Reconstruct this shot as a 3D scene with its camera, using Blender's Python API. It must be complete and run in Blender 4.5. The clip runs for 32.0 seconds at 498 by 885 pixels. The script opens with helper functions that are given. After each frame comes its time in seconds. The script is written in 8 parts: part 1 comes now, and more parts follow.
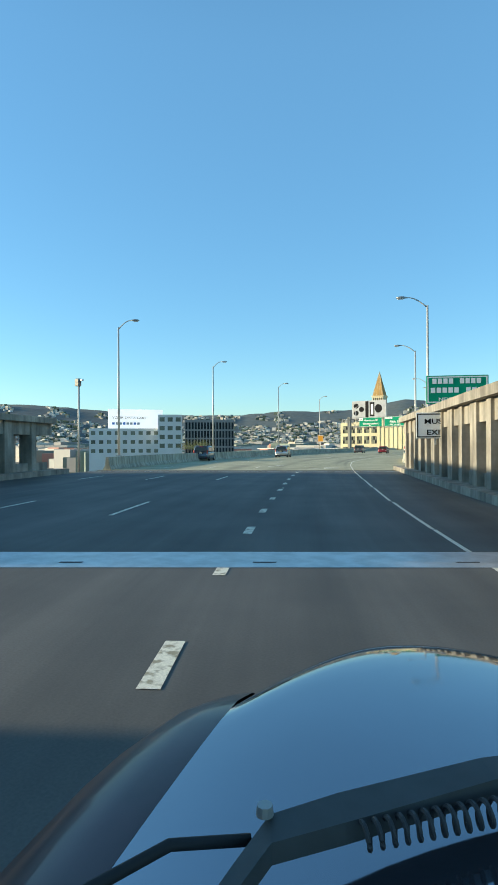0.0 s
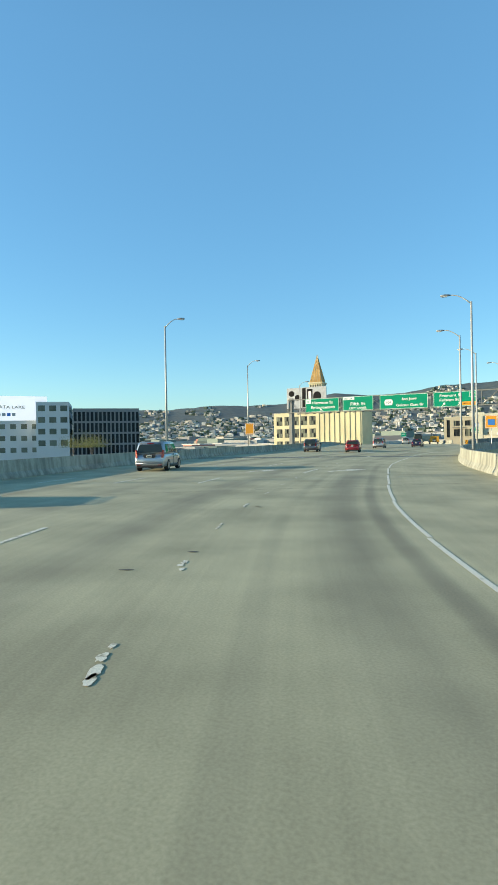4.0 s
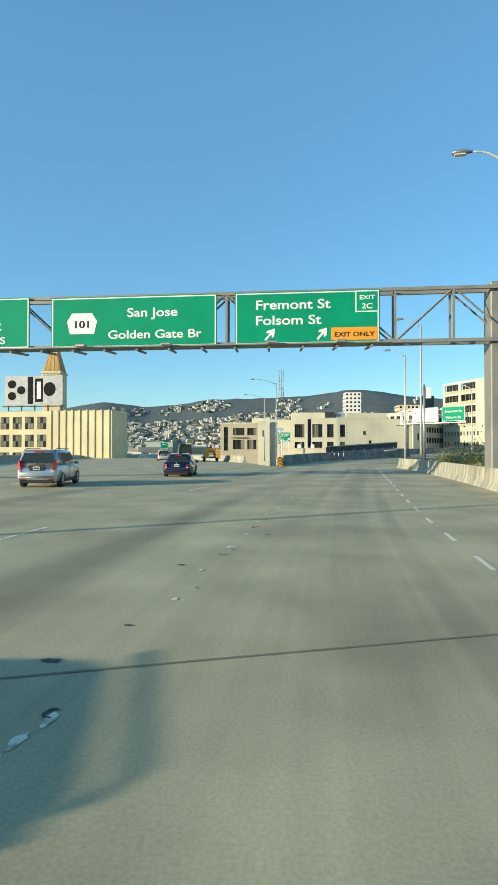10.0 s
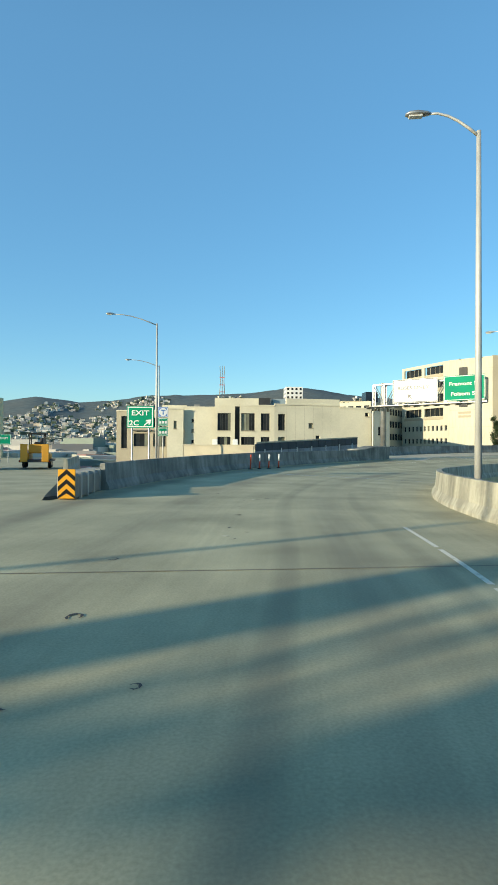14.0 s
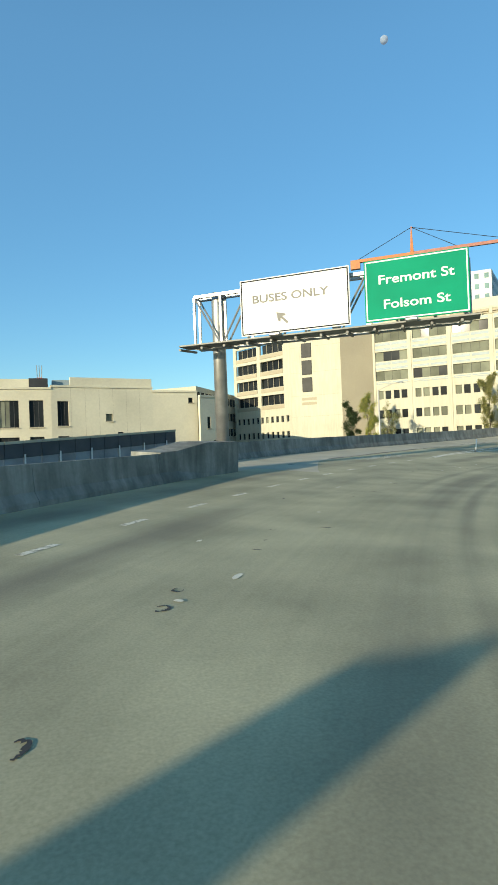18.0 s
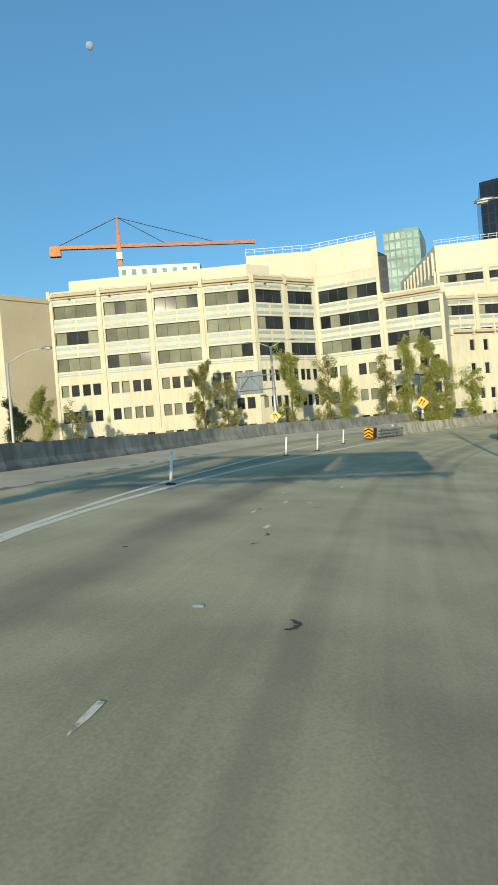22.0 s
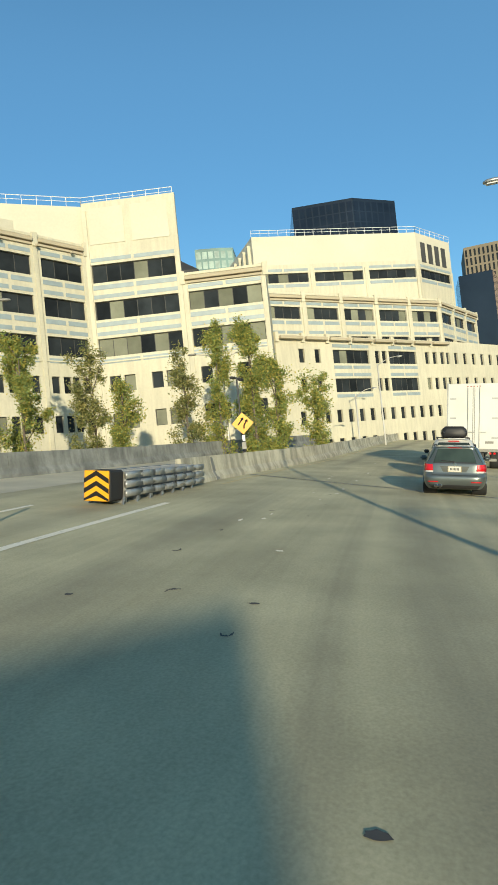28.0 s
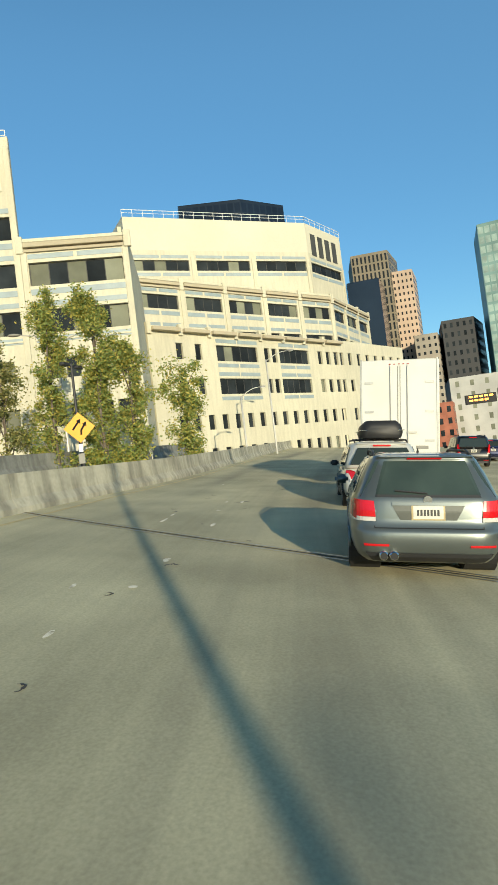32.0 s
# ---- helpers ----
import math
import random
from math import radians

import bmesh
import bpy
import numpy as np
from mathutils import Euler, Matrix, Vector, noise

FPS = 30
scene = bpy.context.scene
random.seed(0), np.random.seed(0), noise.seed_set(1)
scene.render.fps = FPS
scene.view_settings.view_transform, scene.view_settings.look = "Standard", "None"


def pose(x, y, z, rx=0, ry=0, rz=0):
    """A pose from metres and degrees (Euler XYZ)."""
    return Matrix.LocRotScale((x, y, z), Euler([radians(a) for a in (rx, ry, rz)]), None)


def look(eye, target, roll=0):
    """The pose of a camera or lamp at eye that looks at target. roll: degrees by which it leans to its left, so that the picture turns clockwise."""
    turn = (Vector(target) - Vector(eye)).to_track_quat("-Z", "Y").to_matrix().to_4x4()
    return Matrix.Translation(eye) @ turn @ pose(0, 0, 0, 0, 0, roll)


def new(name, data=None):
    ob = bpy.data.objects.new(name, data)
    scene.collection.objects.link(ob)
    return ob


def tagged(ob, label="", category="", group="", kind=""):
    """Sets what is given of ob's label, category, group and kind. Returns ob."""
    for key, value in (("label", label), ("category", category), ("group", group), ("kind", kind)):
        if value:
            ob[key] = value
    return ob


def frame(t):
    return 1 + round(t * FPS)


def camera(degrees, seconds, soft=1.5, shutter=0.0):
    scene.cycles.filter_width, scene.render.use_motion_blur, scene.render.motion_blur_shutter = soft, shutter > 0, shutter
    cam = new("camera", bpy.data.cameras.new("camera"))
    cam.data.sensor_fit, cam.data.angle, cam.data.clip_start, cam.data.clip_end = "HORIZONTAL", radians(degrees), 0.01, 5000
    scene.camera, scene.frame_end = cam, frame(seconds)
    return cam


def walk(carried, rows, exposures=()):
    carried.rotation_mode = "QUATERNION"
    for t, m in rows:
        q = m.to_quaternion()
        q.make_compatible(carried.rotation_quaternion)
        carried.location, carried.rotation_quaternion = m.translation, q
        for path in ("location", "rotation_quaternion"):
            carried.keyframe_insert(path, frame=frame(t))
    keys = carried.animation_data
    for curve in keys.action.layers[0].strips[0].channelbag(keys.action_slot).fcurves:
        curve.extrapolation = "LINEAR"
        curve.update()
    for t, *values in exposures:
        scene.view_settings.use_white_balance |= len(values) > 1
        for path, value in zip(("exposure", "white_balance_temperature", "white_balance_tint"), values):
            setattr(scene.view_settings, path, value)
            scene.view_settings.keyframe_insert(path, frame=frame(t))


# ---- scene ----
cam = camera(47.5, 32.0, soft=1.6, shutter=0.0)
EYE = 1.75
# seconds, x, y, yaw (to the left from +y), pitch (up), roll
PATH = [
    (0, 23.26, -5.06, 32.36, 0.32, -0.23),
    (0.5, 20.50, 0.62, 32.25, 0.25, -0.25),
    (1, 17.75, 6.29, 31.87, 0.19, -0.16),
    (1.5, 15.02, 11.97, 31.56, 0.22, -0.19),
    (2, 12.34, 17.64, 31.11, 0.22, -0.28),
    (2.5, 9.72, 23.29, 30.37, 0.06, -0.42),
    (3, 7.15, 28.89, 29.04, -0.14, -0.77),
    (3.5, 4.64, 34.52, 27.22, -0.11, -1.06),
    (4, 2.25, 40.22, 25.41, -0.24, -0.96),
    (4.5, -0.00, 45.99, 23.55, -0.37, -0.69),
    (5, -2.06, 51.82, 21.62, -0.42, -0.44),
    (5.5, -3.86, 57.72, 19.60, -0.35, -0.24),
    (6, -5.37, 63.67, 17.42, -0.13, 0.01),
    (6.5, -6.58, 69.63, 15.42, -0.09, 0.00),
    (7, -7.50, 75.59, 13.41, -0.12, -0.20),
    (7.5, -8.15, 81.55, 11.40, -0.22, -0.17),
    (8, -8.59, 87.53, 9.60, -0.23, -0.19),
    (8.5, -8.80, 93.55, 7.65, 0.07, -0.39),
    (9, -8.81, 99.52, 5.71, 0.23, -0.24),
    (9.5, -8.65, 105.36, 3.95, 0.42, 0.15),
    (10, -8.37, 111.01, 2.53, 0.74, 0.05),
    (10.5, -7.99, 116.46, 1.20, 0.91, -0.79),
    (11, -7.53, 121.64, -0.05, 0.71, -1.09),
    (11.5, -6.93, 126.57, -1.14, 0.85, -1.17),
    (12, -6.27, 131.59, -2.07, 1.03, -0.69),
    (12.5, -5.51, 136.68, -2.72, 1.09, -0.25),
    (13, -4.65, 141.91, -3.04, 0.88, 0.21),
    (13.5, -3.77, 147.10, -3.13, 0.71, 0.57),
    (14, -2.95, 152.25, -3.37, 0.53, 0.32),
    (14.5, -2.15, 157.32, -3.71, 0.36, 0.10),
    (15, -1.33, 162.26, -4.28, 0.23, 0.12),
    (15.5, -0.42, 167.04, -5.35, 0.16, 0.24),
    (16, 0.63, 171.63, -7.31, -0.01, 0.09),
    (16.5, 1.90, 176.03, -10.14, -0.27, -0.53),
    (17, 3.44, 180.25, -13.32, -0.40, -1.28),
    (17.5, 5.23, 184.28, -16.56, -0.14, -1.64),
    (18, 7.27, 188.17, -20.50, 0.31, -2.18),
    (18.5, 9.48, 191.81, -24.37, 0.18, -2.62),
    (19, 11.83, 195.17, -28.15, 0.02, -2.71),
    (19.5, 14.24, 198.20, -31.47, 0.22, -2.74),
    (20, 17.01, 201.20, -35.09, 0.06, -3.10),
    (20.5, 20.02, 204.07, -38.56, 0.01, -3.65),
    (21, 23.13, 206.73, -41.96, -0.07, -4.04),
    (21.5, 26.26, 209.13, -45.17, -0.31, -4.38),
    (22, 29.29, 211.25, -47.88, -0.33, -4.63),
    (22.5, 32.32, 213.09, -50.33, -0.28, -4.96),
    (23, 35.13, 214.76, -52.36, -0.19, -5.06),
    (23.5, 37.72, 216.20, -54.19, -0.29, -5.17),
    (24, 40.12, 217.46, -55.68, -0.13, -5.18),
    (24.5, 42.34, 218.63, -57.03, 0.22, -5.11),
    (25, 44.51, 219.62, -58.54, 0.78, -5.28),
    (25.5, 46.53, 220.51, -59.84, 1.12, -5.55),
    (26, 48.44, 221.31, -61.02, 1.04, -5.49),
    (26.5, 50.30, 222.03, -62.17, 1.05, -5.39),
    (27, 52.14, 222.70, -63.35, 1.32, -5.46),
    (27.5, 54.00, 223.32, -64.60, 1.73, -5.63),
    (28, 55.93, 223.93, -65.99, 1.72, -5.72),
    (28.5, 57.86, 224.46, -67.56, 1.65, -5.84),
    (29, 59.70, 224.91, -68.93, 1.64, -6.04),
    (29.5, 61.42, 225.22, -70.39, 1.63, -6.26),
    (30, 62.93, 225.44, -71.80, 1.57, -6.45),
    (30.5, 64.20, 225.58, -73.17, 1.45, -6.70),
    (31, 65.25, 225.65, -74.45, 1.46, -6.86),
    (31.5, 66.15, 225.69, -75.50, 1.50, -7.02),
    (32, 66.99, 225.71, -76.51, 1.59, -7.05),
]


def aim(x, y, yaw, pitch, roll):
    a, b = radians(yaw), radians(pitch)
    eye = Vector((x, y, EYE))
    ahead = Vector((-math.sin(a) * math.cos(b), math.cos(a) * math.cos(b), math.sin(b)))
    return look(eye, eye + ahead, roll)


walk(cam, [(t, aim(x, y, yaw, pitch, roll)) for t, x, y, yaw, pitch, roll in PATH],
     [(0, 0.58), (4, 0.5), (8, 0.42), (16, 0.36), (18, 0.28), (20, 0.06), (22, 0.12), (25, 0.06), (28, 0.12), (32, 0.12)])

# ---- light: a low morning sun behind the drive, clear sky ----
SUN_TO = Vector((0.875, 0.485, -math.tan(radians(11.35)))).normalized()
world = bpy.data.worlds.new("sky")
scene.world = world
world.use_nodes = True
wn = world.node_tree.nodes
sky = wn.new("ShaderNodeTexSky")
sky.sky_type = "NISHITA"
sky.sun_disc = False
sky.sun_elevation = radians(11.35)
sky.sun_rotation = math.atan2(-0.875, -0.485)
sky.air_density, sky.dust_density, sky.ozone_density = 1.0, 0.3, 2.2
wn["Background"].inputs[1].default_value = 0.15
clear = wn.new("ShaderNodeHueSaturation")
clear.inputs["Saturation"].default_value = 1.22
tone = wn.new("ShaderNodeMix")
tone.data_type, tone.blend_type = "RGBA", "MULTIPLY"
tone.inputs["Factor"].default_value = 1.0
tone.inputs[7].default_value = (0.62, 0.76, 0.74, 1)
world.node_tree.links.new(sky.outputs[0], clear.inputs["Color"])
world.node_tree.links.new(clear.outputs[0], tone.inputs[6])
haze = wn.new("ShaderNodeMix")
haze.data_type, haze.blend_type = "RGBA", "ADD"
haze.inputs[7].default_value = (0.45, 1.04, 1.72, 1)
# the bright low sky thins out to a deeper zenith
way, height, thin = wn.new("ShaderNodeTexCoord"), wn.new("ShaderNodeSeparateXYZ"), wn.new("ShaderNodeMapRange")
thin.interpolation_type = "SMOOTHSTEP"
thin.inputs["From Min"].default_value, thin.inputs["From Max"].default_value = 0.56, 0.98
thin.inputs["To Min"].default_value, thin.inputs["To Max"].default_value = 1.0, 0.0
world.node_tree.links.new(way.outputs["Generated"], height.inputs[0])
world.node_tree.links.new(height.outputs["Z"], thin.inputs["Value"])
world.node_tree.links.new(thin.outputs[0], haze.inputs["Factor"])
world.node_tree.links.new(tone.outputs[2], haze.inputs[6])
world.node_tree.links.new(haze.outputs[2], wn["Background"].inputs[0])
sun_data = bpy.data.lights.new("sun", "SUN")
sun_data.energy, sun_data.angle, sun_data.color = 5.0, radians(0.5), (1.0, 0.88, 0.62)
sun = new("sun", sun_data)
sun.matrix_world = look((0, 0, 200), Vector((0, 0, 200)) + SUN_TO)


# ---- materials ----
def material(name, color, rough=0.7, metal=0.0, vary=0.12, scale=0.6, grain=0.06, grain_scale=30.0, bump=0.0,
             second=None, coat=0.0, per_object=0.0, emit=0.0, spec=0.5, along=None, sharp=(0.35, 0.65), tracks=(), drips=0.0):
    m = bpy.data.materials.new(name)
    m.use_nodes = True
    nt = m.node_tree
    n, link = nt.nodes, nt.links.new
    b = n["Principled BSDF"]
    b.inputs["Roughness"].default_value, b.inputs["Metallic"].default_value = rough, metal
    b.inputs["Coat Weight"].default_value = coat
    geo = n.new("ShaderNodeNewGeometry")
    big, small = n.new("ShaderNodeTexNoise"), n.new("ShaderNodeTexNoise")
    for tex, sc in ((big, scale), (small, grain_scale)):
        tex.inputs["Scale"].default_value, tex.inputs["Detail"].default_value = sc, 5.0
        link(geo.outputs["Position"], tex.inputs["Vector"])
    b.inputs["Specular IOR Level"].default_value = spec
    if along:
        uv, stretch = n.new("ShaderNodeUVMap"), n.new("ShaderNodeMapping")
        stretch.inputs["Scale"].default_value = (*along, 1)
        link(uv.outputs[0], stretch.inputs["Vector"])
        link(stretch.outputs[0], big.inputs["Vector"])
    if along:
        fine, thin = n.new("ShaderNodeTexNoise"), n.new("ShaderNodeMapping")
        thin.inputs["Scale"].default_value = (along[0] * 1.5, along[1] * 9, 1)
        fine.inputs["Scale"].default_value, fine.inputs["Detail"].default_value = 1.0, 6.0
        link(uv.outputs[0], thin.inputs["Vector"])
        link(thin.outputs[0], fine.inputs["Vector"])
        blot = n.new("ShaderNodeTexNoise")
        blot.inputs["Scale"].default_value, blot.inputs["Detail"].default_value = 0.45, 6.0
        link(geo.outputs["Position"], blot.inputs["Vector"])
    ramp = n.new("ShaderNodeValToRGB")
    c = Vector(color)
    d = Vector(second) if second else c * (1 - 2 * vary)
    ramp.color_ramp.elements[0].position, ramp.color_ramp.elements[1].position = sharp
    ramp.color_ramp.elements[0].color, ramp.color_ramp.elements[1].color = (*d, 1), (*c, 1)
    link(big.outputs["Fac"], ramp.inputs[0])
    val = n.new("ShaderNodeMapRange")
    val.inputs["To Min"].default_value, val.inputs["To Max"].default_value = 1 - 2 * grain, 1 + 2 * grain
    link(small.outputs["Fac"], val.inputs["Value"])
    mix = n.new("ShaderNodeMix")
    mix.data_type, mix.blend_type = "RGBA", "MULTIPLY"
    mix.inputs["Factor"].default_value = 1.0
    link(ramp.outputs[0], mix.inputs[6])
    link(val.outputs[0], mix.inputs[7])
    out = mix.outputs[2]
    for tex, lo, hi in ((fine, 0.955, 1.04), (blot, 0.78, 1.17)) if along else ():
        mr = n.new("ShaderNodeMapRange")
        mr.inputs["From Min"].default_value, mr.inputs["From Max"].default_value = 0.32, 0.68
        mr.inputs["To Min"].default_value, mr.inputs["To Max"].default_value = lo, hi
        link(tex.outputs["Fac"], mr.inputs["Value"])
        more = n.new("ShaderNodeMix")
        more.data_type, more.blend_type = "RGBA", "MULTIPLY"
        more.inputs["Factor"].default_value = 1.0
        link(out, more.inputs[6])
        link(mr.outputs[0], more.inputs[7])
        out = more.outputs[2]
    if drips:
        fall_, run, mr = n.new("ShaderNodeMapping"), n.new("ShaderNodeTexNoise"), n.new("ShaderNodeMapRange")
        fall_.inputs["Scale"].default_value = (2.6, 2.6, 0.35)
        run.inputs["Scale"].default_value, run.inputs["Detail"].default_value = 1.0, 6.0
        link(geo.outputs["Position"], fall_.inputs["Vector"])
        link(fall_.outputs[0], run.inputs["Vector"])
        mr.inputs["From Min"].default_value, mr.inputs["From Max"].default_value = 0.36, 0.60
        mr.inputs["To Min"].default_value, mr.inputs["To Max"].default_value = 1 - drips, 1.06
        link(run.outputs["Fac"], mr.inputs["Value"])
        wet = n.new("ShaderNodeMix")
        wet.data_type, wet.blend_type = "RGBA", "MULTIPLY"
        wet.inputs["Factor"].default_value = 1.0
        link(out, wet.inputs[6])
        link(mr.outputs[0], wet.inputs[7])
        out = wet.outputs[2]
    if tracks:
        across, where = n.new("ShaderNodeSeparateXYZ"), n.new("ShaderNodeMapping")
        link(uv.outputs[0], across.inputs[0])
        where.inputs["Scale"].default_value = (0.05, 0.25, 1)
        link(uv.outputs[0], where.inputs["Vector"])
        patchy = n.new("ShaderNodeTexNoise")
        patchy.inputs["Scale"].default_value, patchy.inputs["Detail"].default_value = 1.0, 4.0
        link(where.outputs[0], patchy.inputs["Vector"])
    for middle, half, deep in tracks:
        off, size, fall, some, weigh, rest = (n.new("ShaderNodeMath"), n.new("ShaderNodeMath"), n.new("ShaderNodeMapRange"), n.new("ShaderNodeMapRange"), n.new("ShaderNodeMath"), n.new("ShaderNodeMix"))
        off.operation, size.operation, weigh.operation = "SUBTRACT", "ABSOLUTE", "MULTIPLY"
        off.inputs[1].default_value = middle
        link(across.outputs["Y"], off.inputs[0])
        link(off.outputs[0], size.inputs[0])
        fall.interpolation_type = "SMOOTHSTEP"
        fall.inputs["From Min"].default_value, fall.inputs["From Max"].default_value = half * 0.15, half
        fall.inputs["To Min"].default_value, fall.inputs["To Max"].default_value = deep, 0.0
        link(size.outputs[0], fall.inputs["Value"])
        some.inputs["From Min"].default_value, some.inputs["From Max"].default_value = 0.38, 0.64
        link(patchy.outputs["Fac"], some.inputs["Value"])
        link(fall.outputs[0], weigh.inputs[0])
        link(some.outputs[0], weigh.inputs[1])
        rest.data_type = "RGBA"
        rest.inputs[7].default_value = (0.07, 0.066, 0.06, 1)
        link(weigh.outputs[0], rest.inputs["Factor"])
        link(out, rest.inputs[6])
        out = rest.outputs[2]
    if per_object:
        info, mr = n.new("ShaderNodeObjectInfo"), n.new("ShaderNodeMapRange")
        mr.inputs["To Min"].default_value, mr.inputs["To Max"].default_value = 1 - per_object, 1 + per_object
        link(info.outputs["Random"], mr.inputs["Value"])
        again = n.new("ShaderNodeMix")
        again.data_type, again.blend_type = "RGBA", "MULTIPLY"
        again.inputs["Factor"].default_value = 1.0
        link(out, again.inputs[6])
        link(mr.outputs[0], again.inputs[7])
        out = again.outputs[2]
    link(out, b.inputs["Base Color"])
    if bump:
        bp = n.new("ShaderNodeBump")
        bp.inputs["Strength"].default_value, bp.inputs["Distance"].default_value = 0.5, bump
        link(small.outputs["Fac"], bp.inputs["Height"])
        link(bp.outputs[0], b.inputs["Normal"])
    if emit:
        b.inputs["Emission Color"].default_value, b.inputs["Emission Strength"].default_value = (*color, 1), emit
    return m


def islands(name, colors, rough=0.8, thin=0.0):
    """A material whose colour differs from piece to piece of one mesh."""
    m = bpy.data.materials.new(name)
    m.use_nodes = True
    n, link = m.node_tree.nodes, m.node_tree.links.new
    geo, ramp = n.new("ShaderNodeNewGeometry"), n.new("ShaderNodeValToRGB")
    ramp.color_ramp.interpolation = "CONSTANT"
    el = ramp.color_ramp.elements
    el[0].color = (*colors[0], 1)
    el[1].position, el[1].color = 1 / len(colors), (*colors[1], 1)
    for k, c in enumerate(colors[2:], 2):
        el.new(k / len(colors)).color = (*c, 1)
    link(geo.outputs["Random Per Island"], ramp.inputs[0])
    link(ramp.outputs[0], n["Principled BSDF"].inputs["Base Color"])
    n["Principled BSDF"].inputs["Roughness"].default_value = rough
    if thin:
        through_leaf, both = n.new("ShaderNodeBsdfTranslucent"), n.new("ShaderNodeMixShader")
        both.inputs[0].default_value = thin
        link(ramp.outputs[0], through_leaf.inputs["Color"])
        link(n["Principled BSDF"].outputs[0], both.inputs[1])
        link(through_leaf.outputs[0], both.inputs[2])
        link(both.outputs[0], n["Material Output"].inputs["Surface"])
    return m


CONCRETE_ROAD = material("pale_worn_concrete_road", (0.49, 0.44, 0.27), 0.85, scale=1.0, vary=0.06, grain=0.15, grain_scale=38, bump=0.0016, along=(0.06, 0.8),
                         tracks=((-0.65, 0.85, 0.5), (-1.62, 0.3, 0.42), (0.55, 0.28, 0.3), (3.55, 0.95, 0.5), (7.1, 1.0, 0.4), (10.9, 1.0, 0.4)))
ASPHALT = material("dark_asphalt", (0.125, 0.115, 0.098), 0.7, scale=1.0, vary=0.22, grain=0.16, grain_scale=45, bump=0.002, along=(0.05, 0.9))
WALL_CONCRETE = material("barrier_concrete", (0.47, 0.445, 0.345), 0.85, scale=0.9, vary=0.14, grain=0.1, grain_scale=9, bump=0.01, drips=0.38)
PALE_CONCRETE = material("pale_concrete", (0.57, 0.51, 0.37), 0.85, scale=0.5, vary=0.1, bump=0.005)
# barrier concrete darkened: the shade of its road face is in the colour
SHADED_BARRIER = material("weathered_barrier_concrete_in_shade", (0.29, 0.295, 0.265), 0.88, scale=0.8, vary=0.2, grain=0.1, grain_scale=9, bump=0.01, drips=0.3)
OLD_CONCRETE = material("stained_old_concrete", (0.40, 0.36, 0.29), 0.9, scale=0.7, vary=0.2, grain=0.1, grain_scale=6, bump=0.01, drips=0.35)
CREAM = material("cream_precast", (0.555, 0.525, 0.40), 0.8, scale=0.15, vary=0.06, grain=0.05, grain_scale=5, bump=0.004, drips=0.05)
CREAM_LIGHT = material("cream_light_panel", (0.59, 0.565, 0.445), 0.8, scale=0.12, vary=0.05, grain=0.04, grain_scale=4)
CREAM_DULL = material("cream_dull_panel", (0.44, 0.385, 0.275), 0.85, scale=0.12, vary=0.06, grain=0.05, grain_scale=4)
PLASTER = material("warm_plaster", (0.68, 0.63, 0.47), 0.85, scale=0.15, vary=0.08, grain=0.05, grain_scale=3)
BLUE_TILE = material("blue_grey_tile_band", (0.29, 0.355, 0.375), 0.5, scale=1.0, vary=0.08)
GLASS = material("dark_window_glass", (0.03, 0.036, 0.04), 0.12, scale=0.5, vary=0.2, per_object=0.4, spec=0.05)
BLIND_HAZE_PANE = material("blinds_and_hazed_panes", (0.21, 0.22, 0.165), 0.95, scale=0.4, vary=0.15, per_object=0.25, spec=0.04)
FRAME = material("window_frame_metal", (0.075, 0.075, 0.07), 0.6, metal=0.1, spec=0.2)
PAINT_WHITE = material("worn_white_road_paint", (0.82, 0.76, 0.60), 0.7, scale=9.0, second=(0.36, 0.31, 0.20), grain=0.16, grain_scale=60, sharp=(0.36, 0.50))
PAINT_CLEAN = material("white_road_paint", (0.82, 0.76, 0.61), 0.7, scale=5.0, second=(0.58, 0.54, 0.42), grain=0.1, grain_scale=25, sharp=(0.33, 0.40))
PAINT_YELLOW = material("worn_yellow_road_paint", (0.62, 0.50, 0.25), 0.75, scale=3.0, vary=0.15)
PATCH = material("dark_tar_patch", (0.07, 0.065, 0.06), 0.8, scale=4.0)
HEADER = material("dark_joint_header", (0.15, 0.135, 0.105), 0.85, scale=0.6, vary=0.2, grain=0.15, grain_scale=20)
STAIN = material("oil_darkened_concrete", (0.27, 0.235, 0.165), 0.8, scale=0.5, vary=0.15, grain=0.1, grain_scale=12)
STEEL = material("galvanised_steel", (0.46, 0.46, 0.44), 0.45, metal=0.75, scale=2.0, vary=0.12)
STEEL_DULL = material("weathered_grey_steel", (0.25, 0.245, 0.22), 0.6, metal=0.2, scale=1.0, vary=0.1)
JOINT_STEEL = material("bare_joint_steel", (0.50, 0.52, 0.54), 0.35, metal=0.8, scale=3.0, vary=0.15)
POLE = material("pale_lamp_pole", (0.55, 0.54, 0.50), 0.5, metal=0.3, scale=1.5, vary=0.08)
GREEN = material("green_sign_sheeting", (0.0, 0.27, 0.145), 0.65, scale=0.8, vary=0.06, spec=0.15)
SIGN_WHITE = material("white_sign_sheeting", (0.80, 0.80, 0.77), 0.6, scale=0.8, vary=0.03)
# emission added to whiten a poster that gets no sun
BRIGHT_BOARD = material("white_poster_with_glow", (0.86, 0.86, 0.84), 0.6, vary=0.02, emit=0.45)
FADED_INK = material("sun_faded_sign_ink", (0.30, 0.29, 0.26), 0.8, spec=0.1)
SIGN_BLACK = material("black_sign_ink", (0.02, 0.02, 0.02), 0.85, spec=0.1)
ORANGE = material("orange_sign_sheeting", (0.80, 0.33, 0.02), 0.4, vary=0.05)
